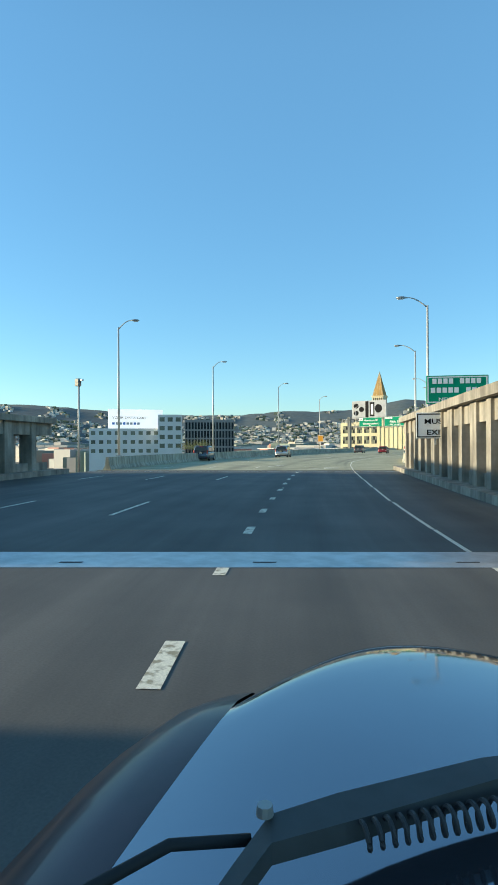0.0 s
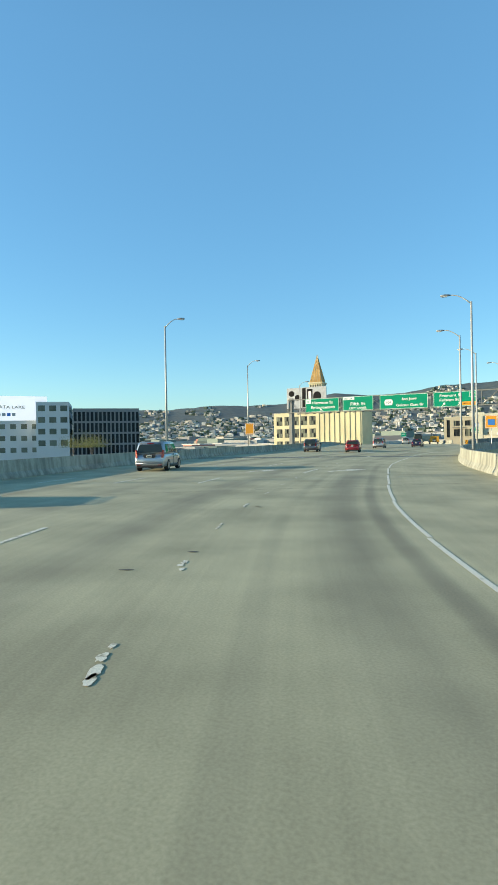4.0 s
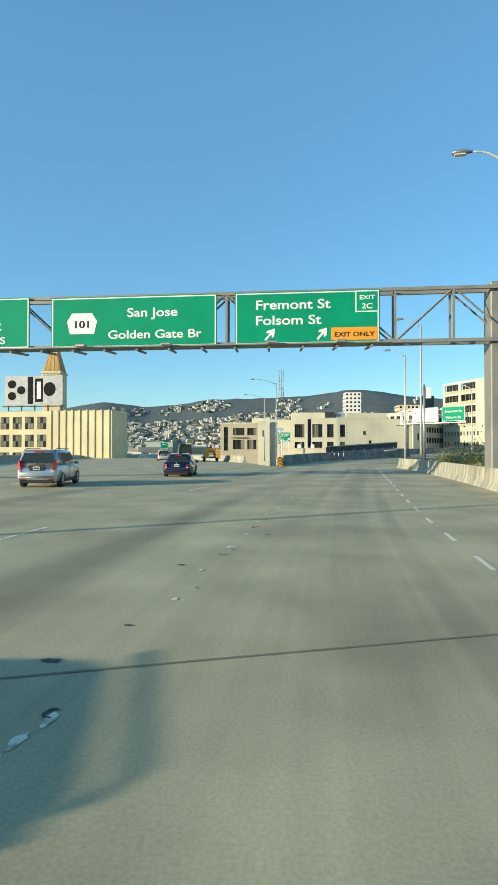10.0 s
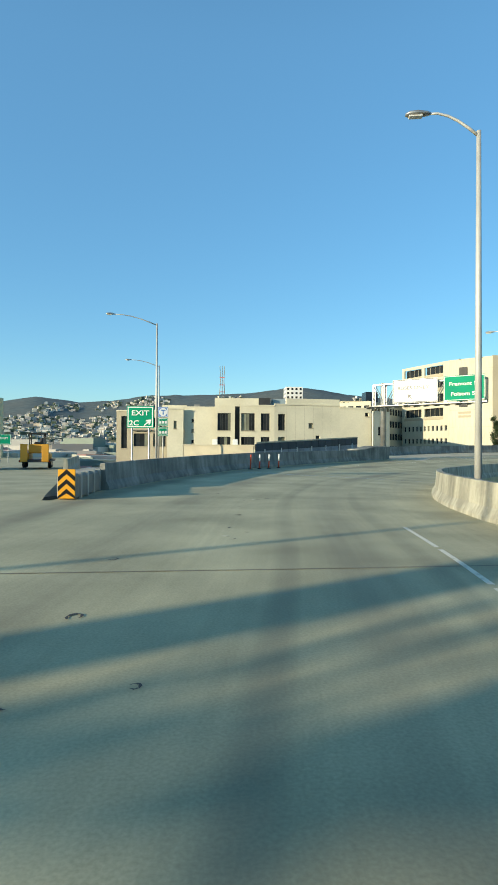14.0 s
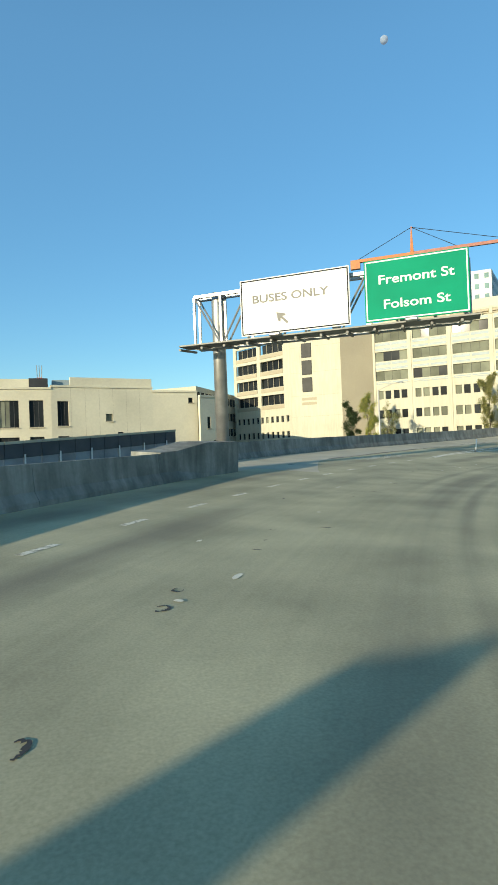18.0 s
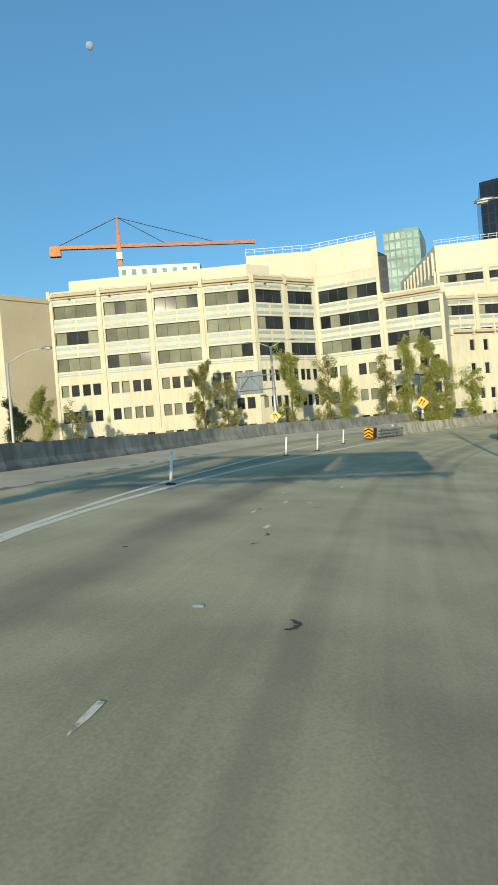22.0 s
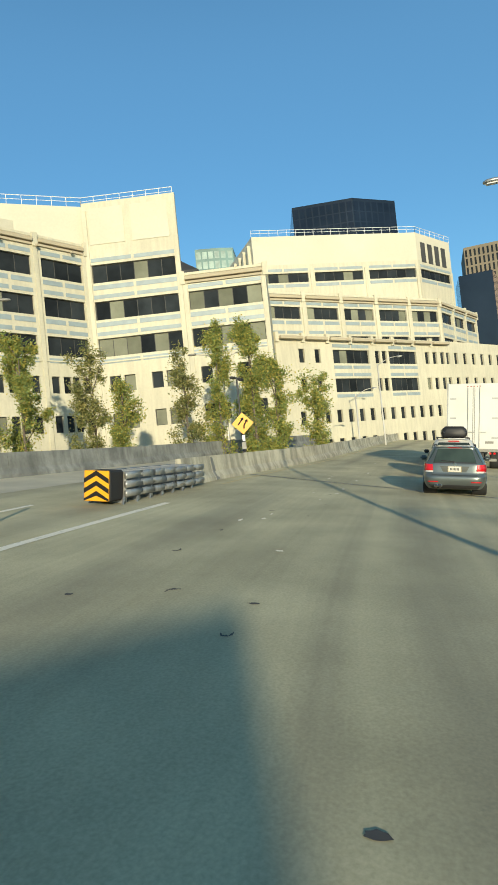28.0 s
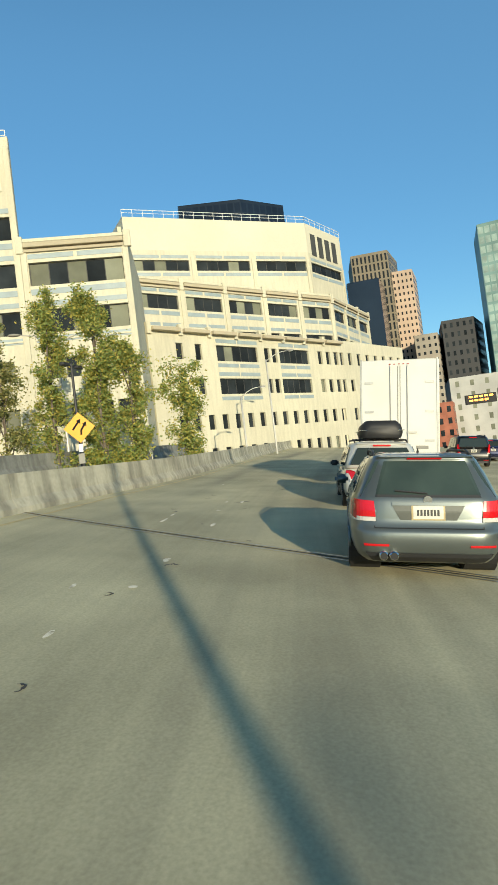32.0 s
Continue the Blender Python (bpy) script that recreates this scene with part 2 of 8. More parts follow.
YELLOW = material("yellow_sign_sheeting", (0.80, 0.36, 0.012), 0.4, vary=0.05)
BLUE_SIGN = material("blue_sign_sheeting", (0.05, 0.20, 0.55), 0.4, vary=0.05)
RED_SIGN = material("red_banner", (0.65, 0.08, 0.06), 0.5, vary=0.08)
CONE_RED = material("red_orange_plastic", (0.80, 0.10, 0.03), 0.5, vary=0.06)
BLACK = material("black_rubber", (0.018, 0.018, 0.018), 0.75, vary=0.1)
DARK = material("dark_shadowed_metal", (0.05, 0.05, 0.052), 0.6, metal=0.3)
GRASS = material("dry_ground_far_below", (0.20, 0.19, 0.16), 0.95, scale=0.02, vary=0.25, grain=0.2, grain_scale=0.3)


# ---- mesh helpers ----
def emesh(name, bm, mat):
    me = bpy.data.meshes.new(name)
    bmesh.ops.recalc_face_normals(bm, faces=bm.faces)
    bm.to_mesh(me)
    bm.free()
    me.materials.append(mat)
    return me


def part(name, bm, mat, parent=None, label="", smooth=False):
    me = bm if isinstance(bm, bpy.types.Mesh) else emesh(name, bm, mat)
    if smooth:
        for p in me.polygons:
            p.use_smooth = True
    ob = new(name, me)
    ob.parent = parent
    if label:
        tagged(ob, label)
    return ob


def thing(name, label, category, group="", kind="", at=None):
    ob = new(name)
    ob.empty_display_size = 0.3
    if at is not None:
        ob.matrix_world = at
    return tagged(ob, label, category, group, kind)


def box(x0, x1, y0, y1, z0, z1, bevel=0.0, bm=None, seg=1):
    own = bm or bmesh.new()
    vs = [own.verts.new((x, y, z)) for z in (z0, z1) for y in (y0, y1) for x in (x0, x1)]
    fs = [own.faces.new([vs[i] for i in f]) for f in ((0, 2, 3, 1), (4, 5, 7, 6), (0, 1, 5, 4), (2, 6, 7, 3), (0, 4, 6, 2), (1, 3, 7, 5))]
    if bevel:
        edges = list({e for f in fs for e in f.edges})
        bmesh.ops.bevel(own, geom=edges, offset=bevel, segments=seg, affect="EDGES")
    return own


def moved(bm, m):
    bmesh.ops.transform(bm, matrix=m, verts=bm.verts)
    return bm


def tube(points, radii, sides=10, bm=None):
    """A round bar through points; radii: one, or one a point."""
    own = bm or bmesh.new()
    pts = [Vector(p) for p in points]
    radii = radii if isinstance(radii, (list, tuple)) else [radii] * len(pts)
    rings = []
    for k, p in enumerate(pts):
        way = (pts[min(k + 1, len(pts) - 1)] - pts[max(k - 1, 0)]).normalized()
        side = way.cross(Vector((0, 0, 1)))
        side = Vector((1, 0, 0)) if side.length < 0.05 else side.normalized()
        other = way.cross(side)
        rings.append([own.verts.new(p + radii[k] * (math.cos(a) * side + math.sin(a) * other))
                      for a in (2 * math.pi * j / sides for j in range(sides))])
    for a, b in zip(rings, rings[1:]):
        for j in range(sides):
            own.faces.new((a[j], a[(j + 1) % sides], b[(j + 1) % sides], b[j]))
    own.faces.new(rings[0])
    own.faces.new(list(reversed(rings[-1])))
    return own


def prism(outline, z0, z1, bm=None):
    """An outline in x and y, pulled up from z0 to z1."""
    own = bm or bmesh.new()
    low = [own.verts.new((p[0], p[1], z0)) for p in outline]
    top = [own.verts.new((p[0], p[1], z1)) for p in outline]
    n = len(outline)
    for k in range(n):
        own.faces.new((low[k], low[(k + 1) % n], top[(k + 1) % n], top[k]))
    own.faces.new(list(reversed(low)))
    own.faces.new(top)
    return own


def loft(rings, closed=True, caps=True):
    own = bmesh.new()
    made = [[own.verts.new(p) for p in r] for r in rings]
    n = len(made[0])
    for a, b in zip(made, made[1:]):
        for j in range(n if closed else n - 1):
            own.faces.new((a[j], a[(j + 1) % n], b[(j + 1) % n], b[j]))
    if caps and closed:
        own.faces.new(list(reversed(made[0])))
        own.faces.new(made[-1])
    return own


def lettering(name, text, size, mat, parent, place, align="LEFT", depth=0.004, squash=0.8):
    """Flat raised letters in the x-z plane of their parent, seen from -y."""
    cu = bpy.data.curves.new(name, "FONT")
    cu.body, cu.size, cu.align_x, cu.extrude, cu.offset = text, size, align, depth, size * 0.014
    ob = bpy.data.objects.new(name, cu)
    me = bpy.data.meshes.new_from_object(ob)
    bpy.data.objects.remove(ob)
    me.transform(Matrix.Diagonal((1.0, squash, 1.0, 1.0)))
    me.materials.clear()
    me.materials.append(mat)
    ob = new(name, me)
    ob.parent = parent
    ob.matrix_local = Matrix.Translation(place) @ pose(0, 0, 0, 90)
    return ob


# ---- the road's line: control points of the ramp lane's axis, set along camera path ----
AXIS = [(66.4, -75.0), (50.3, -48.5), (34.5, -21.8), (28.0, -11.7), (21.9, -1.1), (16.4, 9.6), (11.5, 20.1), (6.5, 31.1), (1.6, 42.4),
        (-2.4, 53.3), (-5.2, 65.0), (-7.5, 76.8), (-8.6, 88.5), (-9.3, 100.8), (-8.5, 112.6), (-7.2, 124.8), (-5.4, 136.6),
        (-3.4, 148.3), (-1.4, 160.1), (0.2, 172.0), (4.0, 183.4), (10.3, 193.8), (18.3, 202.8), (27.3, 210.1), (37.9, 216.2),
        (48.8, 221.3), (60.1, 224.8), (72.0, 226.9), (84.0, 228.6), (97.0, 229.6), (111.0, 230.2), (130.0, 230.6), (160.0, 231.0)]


def curve_through(points, steps=12):
    out = []
    for k in range(len(points) - 1):
        p0, p1, p2, p3 = (Vector(points[min(max(k + j, 0), len(points) - 1)]) for j in (-1, 0, 1, 2))
        for i in range(steps):
            u = i / steps
            out.append(0.5 * (2 * p1 + (p2 - p0) * u + (2 * p0 - 5 * p1 + 4 * p2 - p3) * u * u + (3 * p1 - p0 - 3 * p2 + p3) * u ** 3))
    return out + [Vector(points[-1])]


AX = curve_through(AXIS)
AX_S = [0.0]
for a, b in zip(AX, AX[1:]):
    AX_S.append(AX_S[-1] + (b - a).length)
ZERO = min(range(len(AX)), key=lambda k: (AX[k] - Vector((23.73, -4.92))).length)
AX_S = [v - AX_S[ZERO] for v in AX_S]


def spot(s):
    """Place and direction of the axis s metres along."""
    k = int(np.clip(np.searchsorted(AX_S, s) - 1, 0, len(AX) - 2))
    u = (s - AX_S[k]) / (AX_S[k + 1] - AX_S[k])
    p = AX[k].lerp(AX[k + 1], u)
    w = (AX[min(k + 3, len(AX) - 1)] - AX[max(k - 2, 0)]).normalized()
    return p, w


def bank(s):
    return math.tan(radians(float(np.interp(s, [165, 183, 201, 218, 234, 246, 263, 275, 300], [0, 0.3, 2.4, 3.3, 4.7, 5.3, 5.8, 6.6, 6.8]))))


def rise(s):
    """The ramp climbs gently towards its end."""
    return 0.0 if s < 262 else 0.02 / 32 * (s - 262) ** 2 if s < 278 else 0.16 + 0.02 * (s - 278)


def on(s, l, up=0.0):
    """A place on the road: s metres along, l metres to the left of the axis."""
    p, w = spot(s)
    return Vector((p.x - w.y * l, p.y + w.x * l, l * bank(s) + rise(s) + up))


def heading(s):
    w = spot(s)[1]
    return math.degrees(math.atan2(-w.x, w.y))


def on_pose(s, l, up=0.0, turn=0.0):
    return Matrix.Translation(on(s, l, up)) @ Matrix.Rotation(radians(heading(s) + turn), 4, "Z") @ Matrix.Rotation(math.atan(bank(s)), 4, "Y")


def strip(name, s0, s1, l0, l1, up, mat, step=1.0, thick=0.0, parent=None):
    """A sheet on the road between two sidelines; l0 and l1 are numbers or functions of s."""
    f0, f1 = (v if callable(v) else (lambda s, v=v: v) for v in (l0, l1))
    n = max(1, int(round((s1 - s0) / step)))
    bm = bmesh.new()
    rows = []
    for k in range(n + 1):
        s = s0 + (s1 - s0) * k / n
        a, b = f0(s), f1(s)
        m = 6 if callable(l0) or callable(l1) else max(1, int(abs(b - a) / 4))
        rows.append([bm.verts.new(on(s, a + (b - a) * j / m, up)) for j in range(m + 1)])
    uv = bm.loops.layers.uv.new("UVMap")
    for k, (r, q) in enumerate(zip(rows, rows[1:])):
        sa, sb = s0 + (s1 - s0) * k / n, s0 + (s1 - s0) * (k + 1) / n
        la, lb = (f0(sa), f1(sa)), (f0(sb), f1(sb))
        m = len(r) - 1
        for j in range(m):
            face = bm.faces.new((r[j], r[j + 1], q[j + 1], q[j]))
            for loop, (v, (x0, x1), i) in zip(face.loops, ((sa, la, j), (sa, la, j + 1), (sb, lb, j + 1), (sb, lb, j))):
                loop[uv].uv = (v, x0 + (x1 - x0) * i / m)
    if thick:
        made = bmesh.ops.extrude_face_region(bm, geom=bm.faces[:])
        bmesh.ops.translate(bm, verts=[v for v in made["geom"] if isinstance(v, bmesh.types.BMVert)], vec=(0, 0, -thick))
    return part(name, bm, mat, parent)


SAFETY = [(0.0, 0.30), (0.10, 0.29), (0.32, 0.16), (0.92, 0.10), (0.92, -0.10), (0.32, -0.16), (0.10, -0.29), (0.0, -0.30)]


def barrier(name, points, mat, height=0.92, low=-1.6, seams=6.1):
    """A concrete safety barrier along points on the ground, in cast lengths with open seams."""
    top = thing(name, "grey concrete safety barrier with stained face and vertical seams", "barrier", kind="structure")
    pts = [Vector(p) for p in points]
    cum = [0.0]
    for a, b in zip(pts, pts[1:]):
        cum.append(cum[-1] + (b - a).length)

    def place(d):
        k = int(np.clip(np.searchsorted(cum, d) - 1, 0, len(pts) - 2))
        w = pts[k + 1] - pts[k]
        return pts[k] + w * ((d - cum[k]) / max(w.length, 1e-6)), Vector((w.y, -w.x, 0)).normalized()

    n = max(1, round(cum[-1] / seams))
    for i in range(n):
        a, b = cum[-1] * i / n + 0.008, cum[-1] * (i + 1) / n - 0.008
        rings = []
        for d in np.linspace(a, b, 5):
            p, side = place(float(d))
            prof = [(low, 0.30)] + [(z * height / 0.92, o) for z, o in SAFETY] + [(low, -0.30)]
            rings.append([p + side * o + Vector((0, 0, z)) for z, o in prof])
        part("barrier_length", loft(rings), mat, top)
    return top


# ---- ground, deck and road surfaces ----
bm = bmesh.new()
bmesh.ops.create_grid(bm, x_segments=40, y_segments=40, size=4500)
moved(bm, Matrix.Translation((0, 0, -13)))
tagged(part("ground", bm, GRASS), "dusty grey city ground far below the viaduct", "ground", kind="structure")


def left_side(s):
    return float(np.interp(s, [-90, 45, 68, 100, 118, 146, 181], [16.3, 16.3, 16.2, 18.6, 21.4, 28.0, 36.0]))


def ramp_left(s):
    return float(np.interp(s, [181, 195, 205, 212, 219, 224, 232, 242, 255, 269, 292, 300, 345], [8.0, 8.1, 8.2, 8.5, 8.95, 9.2, 13.5, 14.5, 14.9, 16.5, 15.0, 14.0, 13.0]))


def ramp_right(s):
    return float(np.interp(s, [-90, 60, 100, 150, 160, 168, 174, 178, 183, 190, 200, 278, 300, 360], [-7.6, -7.9, -7.1, -7.1, -6.55, -6.0, -5.5, -5.0, -5.0, -5.5, -6.2, -6.5, -13.0, -14.0]))


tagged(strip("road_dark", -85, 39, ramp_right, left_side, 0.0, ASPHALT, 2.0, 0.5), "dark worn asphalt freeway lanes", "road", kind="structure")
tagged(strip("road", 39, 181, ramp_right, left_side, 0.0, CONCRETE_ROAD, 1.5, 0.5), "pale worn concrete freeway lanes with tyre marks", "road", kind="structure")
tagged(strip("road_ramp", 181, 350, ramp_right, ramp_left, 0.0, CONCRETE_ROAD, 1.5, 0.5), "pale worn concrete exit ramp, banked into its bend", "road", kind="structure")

# the main line that goes on beside the ramp
MAIN_LEFT = curve_through([(-36.0, 139.0), (-43.0, 172.0), (-52.0, 215.0), (-64.0, 265.0), (-80.0, 320.0), (-104.0, 390.0)], 8)
MAIN_RIGHT = curve_through([(-5.6, 160.0), (-8.6, 171.0), (-14.0, 196.0), (-22.0, 232.0), (-34.0, 280.0), (-50.0, 335.0), (-74.0, 405.0)], 8)
bm = bmesh.new()
left_row = [MAIN_LEFT[int(k * (len(MAIN_LEFT) - 1) / 40)] for k in range(41)]
right_row = [MAIN_RIGHT[int(k * (len(MAIN_RIGHT) - 1) / 40)] for k in range(41)]
low = [[bm.verts.new((*a.lerp(b, j / 4), -0.012 - 0.010 * max(0, a.y - 190))) for j in range(5)] for a, b in zip(left_row, right_row)]
for r, q in zip(low, low[1:]):
    for j in range(4):
        bm.faces.new((r[j], r[j + 1], q[j + 1], q[j]))
tagged(part("road_main", bm, CONCRETE_ROAD), "pale concrete main line running on past the exit", "road", kind="structure")

# ---- barriers along the deck ----
barrier("wall_left", [on(s, left_side(s) - 0.35) for s in np.arange(40, 145, 3.0)], WALL_CONCRETE, 0.95)
barrier("wall_right_main", [on(s, ramp_right(s) + 0.35) for s in np.arange(46, 175.5, 3.0)], WALL_CONCRETE, 0.95)
barrier("wall_right_ramp", [on(s, ramp_right(s) + 0.35) for s in np.arange(175, 300, 3.0)], WALL_CONCRETE, 0.95)
barrier("wall_main_left", [Vector((*p, -0.010 * max(0, p.y - 190))) for p in MAIN_LEFT[::2]], WALL_CONCRETE, 0.95)
barrier("wall_main_right", [Vector((*p, -0.010 * max(0, p.y - 190))) for p in MAIN_RIGHT[14::2]], WALL_CONCRETE, 0.95)
barrier("wall_gore", [on(s, ramp_left(s) - 0.1) for s in np.arange(184.5, 225, 2.0)], SHADED_BARRIER, 1.05)
barrier("wall_bus_ramp", [on(s, l, 0.0) for s, l in ((224.5, 12.6), (230, 12.9), (236, 13.2), (242, 13.5), (249, 13.7), (256, 14.3), (263, 15.2), (269, 15.9), (276, 15.8), (284, 14.8), (292, 14.3), (302, 14.6), (316, 15.0), (335, 15.5))], SHADED_BARRIER, 1.0)
barrier("wall_ramp_end", [on(s, l, 0.0) for s, l in ((281.9, 7.15), (284.6, 7.0), (287, 6.75), (290, 6.5), (293, 6.25), (296, 5.95), (300, 5.8), (310, 6.0), (322, 6.5), (338, 7.0), (352, 7.2))], WALL_CONCRETE, 0.95)
tagged(strip("shoulder", 226, 330, lambda s: ramp_left(s) - 4.6, lambda s: ramp_left(s) - 0.3, 0.006, PALE_CONCRETE, 1.5), "pale swept concrete shoulder beside the bus ramp wall", "shoulder", kind="structure")


ramp_wall = bpy.data.objects["wall_ramp_end"]
rings = [[on(q, 6.99 - off, z) for z, off in ((0.02, 0.325), (0.11, 0.31), (0.33, 0.18), (0.90, 0.115), (0.90, 0.09), (0.33, 0.15), (0.11, 0.28), (0.02, 0.29))] for q in (284.5, 285.05)]
part("joint_plate", loft(rings), STEEL_DULL, ramp_wall, "blue-grey steel cover plate")


# ---- the portal buildings where the bridge lands ----
def portal(name, s0, s1, l_face, side, height, n=5, deep=2.6):
    """A low concrete abutment house with pilasters and dark openings; side is +1 left of the road, -1 right."""
    top = thing(name, "stained tan concrete abutment building with pilasters and deep dark openings", "building", kind="structure")
    step = (s1 - s0) / n
    depth = 5.0 * side
    for k in range(n):
        a = s0 + k * step
        for s, w in ((a, 0.9), (a + step * 0.55, 0.55)):
            rings = []
            for q in (s, s + w):
                rings.append([on(q, l_face, 0.0), on(q, l_face + 0.8 * side, 0.0), on(q, l_face + 0.8 * side, height), on(q, l_face, height)])
            part("pilaster", loft(rings), OLD_CONCRETE, top)
        rings = [[on(q, l_face + 0.25 * side, 0.0), on(q, l_face + 0.6 * side, 0.0), on(q, l_face + 0.6 * side, 0.75), on(q, l_face + 0.25 * side, 0.75)] for q in (a, a + step)]
        part("low_wall", loft(rings), OLD_CONCRETE, top)
    for name_, l0, l1, z0, z1 in (("back_wall", deep, 3.0, 0.0, height), ("lintel", 0.1, 3.0, height - 0.75, height), ("roof_slab", -0.25, 4.6, height, height + 0.35)):
        rings = [[on(q, l_face + l0 * side, z0), on(q, l_face + l1 * side, z0), on(q, l_face + l1 * side, z1), on(q, l_face + l0 * side, z1)] for q in np.linspace(s0 - 0.3, s1 + 0.3, 6)]
        part(name_, loft(rings), OLD_CONCRETE, top)
    rings = [[on(q, l_face - 0.5 * side, -0.2), on(q, l_face + 3 * side, -0.2), on(q, l_face + 3 * side, 0.28), on(q, l_face - 0.5 * side, 0.28)] for q in np.linspace(s0, s1 + 1.5, 6)]
    part("plinth", loft(rings), OLD_CONCRETE, top)
    return top


portal("wall_portal_right", 9.0, 40.2, -5.45, -1, 3.3, 8, 1.3)
portal("wall_portal_left", 8.0, 34.0, 17.2, 1, 3.2)


# ---- lamp posts ----
def lamp_post(place, turn, height=11.0, arm=2.4, label="pale steel street lamp with a curved arm and cobra head"):
    top = thing("street_lamp", label, "street lamp", "street lamps along the road", at=Matrix.Translation(place) @ pose(0, 0, 0, 0, 0, turn))
    part("base_plate", box(-0.22, 0.22, -0.22, 0.22, -0.02, 0.05, 0.01), STEEL, top)
    part("pole", tube([(0, 0, 0), (0, 0, height * 0.5), (0, 0, height)], [0.115, 0.095, 0.07], 10), POLE, top, smooth=True)
    bend = [(-arm * u, 0, height - 0.15 + 0.75 * math.sin(u * 1.75)) for u in (0, 0.2, 0.4, 0.6, 0.8, 1.0)]
    part("arm", tube(bend, [0.05, 0.045, 0.042, 0.04, 0.036, 0.034], 8), POLE, top, smooth=True)
    x, z = bend[-1][0], bend[-1][2]
    head = loft([[(x + 0.1 - 0.75 * u, w * math.cos(a), z + h * math.sin(a) * (1.0 if math.sin(a) > 0 else 0.45)) for a in (2 * math.pi * j / 10 for j in range(10))]
                 for u, w, h in ((0, 0.05, 0.05), (0.15, 0.1, 0.09), (0.5, 0.16, 0.12), (0.85, 0.15, 0.1), (1.0, 0.06, 0.05))])
    part("lamp_head", head, STEEL, top, smooth=True)
    part("lens", box(x - 0.55, x - 0.15, -0.1, 0.1, z - 0.085, z - 0.05, 0.012), SIGN_WHITE, top)
    return top


for s, l, tall in ((108.8, -6.6, 11.45), (125.3, -6.2, 11.8), (144.0, -6.4, 12.1), (170.9, -5.4, 12.1), (181.2, -5.2, 11.3), (218, -6.1, 11.3), (258.0, -5.4, 10.1), (284.5, -6.2, 10.3)):
    lamp_post(on(s, l, 0.0), heading(s), tall, 1.5)
for s, l in ((41.2, -7.3), (61.8, -8.6), (95.0, -7.6)):
    lamp_post(on(s, l, 0.0), heading(s), 11.6, 1.5)
for p, turn, h in (((-13.3, 31.1), 210, 12.28), ((-20.9, 55.8), 208, 12.28), ((-26.7, 83.7), 200, 12.28), ((-32.1, 112.4), 190, 12.28), ((-35.9, 143.9), 190, 12.28)):
    lamp_post((*p, 0.9), turn, h - 0.9, 1.2)
lamp_post((-8.0, 200.8, 0.0), 10, 12.3, 3.6, "tall pale steel street lamp with a long arm")
lamp_post((-10.3, 225.8, -0.5), 10, 12.8, 3.6, "tall pale steel street lamp with a long arm")
lamp_post((46.1, 246.7, -4.0), 120, 11.9, 2.6, "thin grey street lamp standing below the bus ramp wall")
lamp_post((121.6, 236.1, -4.0), 100, 15.2, 2.2, "thin grey street lamp beside the cream building")
lamp_post((118.0, 238.2, -4.0), 100, 11.6, 1.8, "thin grey street lamp beside the cream building")

# camera pole and plain mast near the portal
mast = thing("camera_mast", "pale steel traffic camera mast with a box on top", "mast", at=Matrix.Translation((-9.0, 22.9, 0.0)))
part("pole", tube([(0, 0, -0.4), (0, 0, 6.6)], [0.09, 0.07], 10), POLE, mast, smooth=True)
part("cabinet", box(-0.28, 0.12, -0.15, 0.15, 6.1, 6.65, 0.03), STEEL_DULL, mast)
part("camera", box(0.1, 0.45, -0.07, 0.07, 6.45, 6.6, 0.02), SIGN_WHITE, mast)
mast = thing("sign_pole", "bare grey steel pole with a small panel seen edge on", "mast", at=Matrix.Translation(on(186.5, -7.2, 0.3)))
part("pole", tube([(0, 0, 0), (0, 0, 8.6)], [0.13, 0.12], 10), STEEL, mast, smooth=True)
part("panel", box(0.1, 0.75, -0.05, 0.05, 7.1, 8.3, 0.02), SIGN_WHITE, mast)


# ---- signs ----
def panel_sign(parent, name, x0, x1, z0, z1, mat, border=True, y=-0.05):
    board = part(name, box(x0, x1, y, y + 0.045, z0, z1, 0.018), mat, parent)
    if border:
        t, g = 0.05, 0.05
        for a, b, c, d in ((x0 + g, x1 - g, z1 - g - t, z1 - g), (x0 + g, x1 - g, z0 + g, z0 + g + t), (x0 + g, x0 + g + t, z0 + g + t, z1 - g - t), (x1 - g - t, x1 - g, z0 + g + t, z1 - g - t)):
            part("border", box(a, b, y - 0.004, y + 0.001, c, d), SIGN_WHITE if mat is not SIGN_WHITE else SIGN_BLACK, board)
    return board


def arrow(parent, x, z, size, mat, turn, y=-0.056):
    out = [(-0.07, -0.5), (0.07, -0.5), (0.07, 0.05), (0.26, -0.1), (0.3, 0.06), (0, 0.5), (-0.3, 0.06), (-0.26, -0.1), (-0.07, 0.05)]
    bm = prism([(px * size, py * size) for px, py in out], 0, 0.006)
    moved(bm, Matrix.Translation((x, y, z)) @ Matrix.Rotation(radians(90), 4, "X") @ Matrix.Rotation(radians(turn), 4, "Z"))
    return part("arrow", bm, mat, parent)


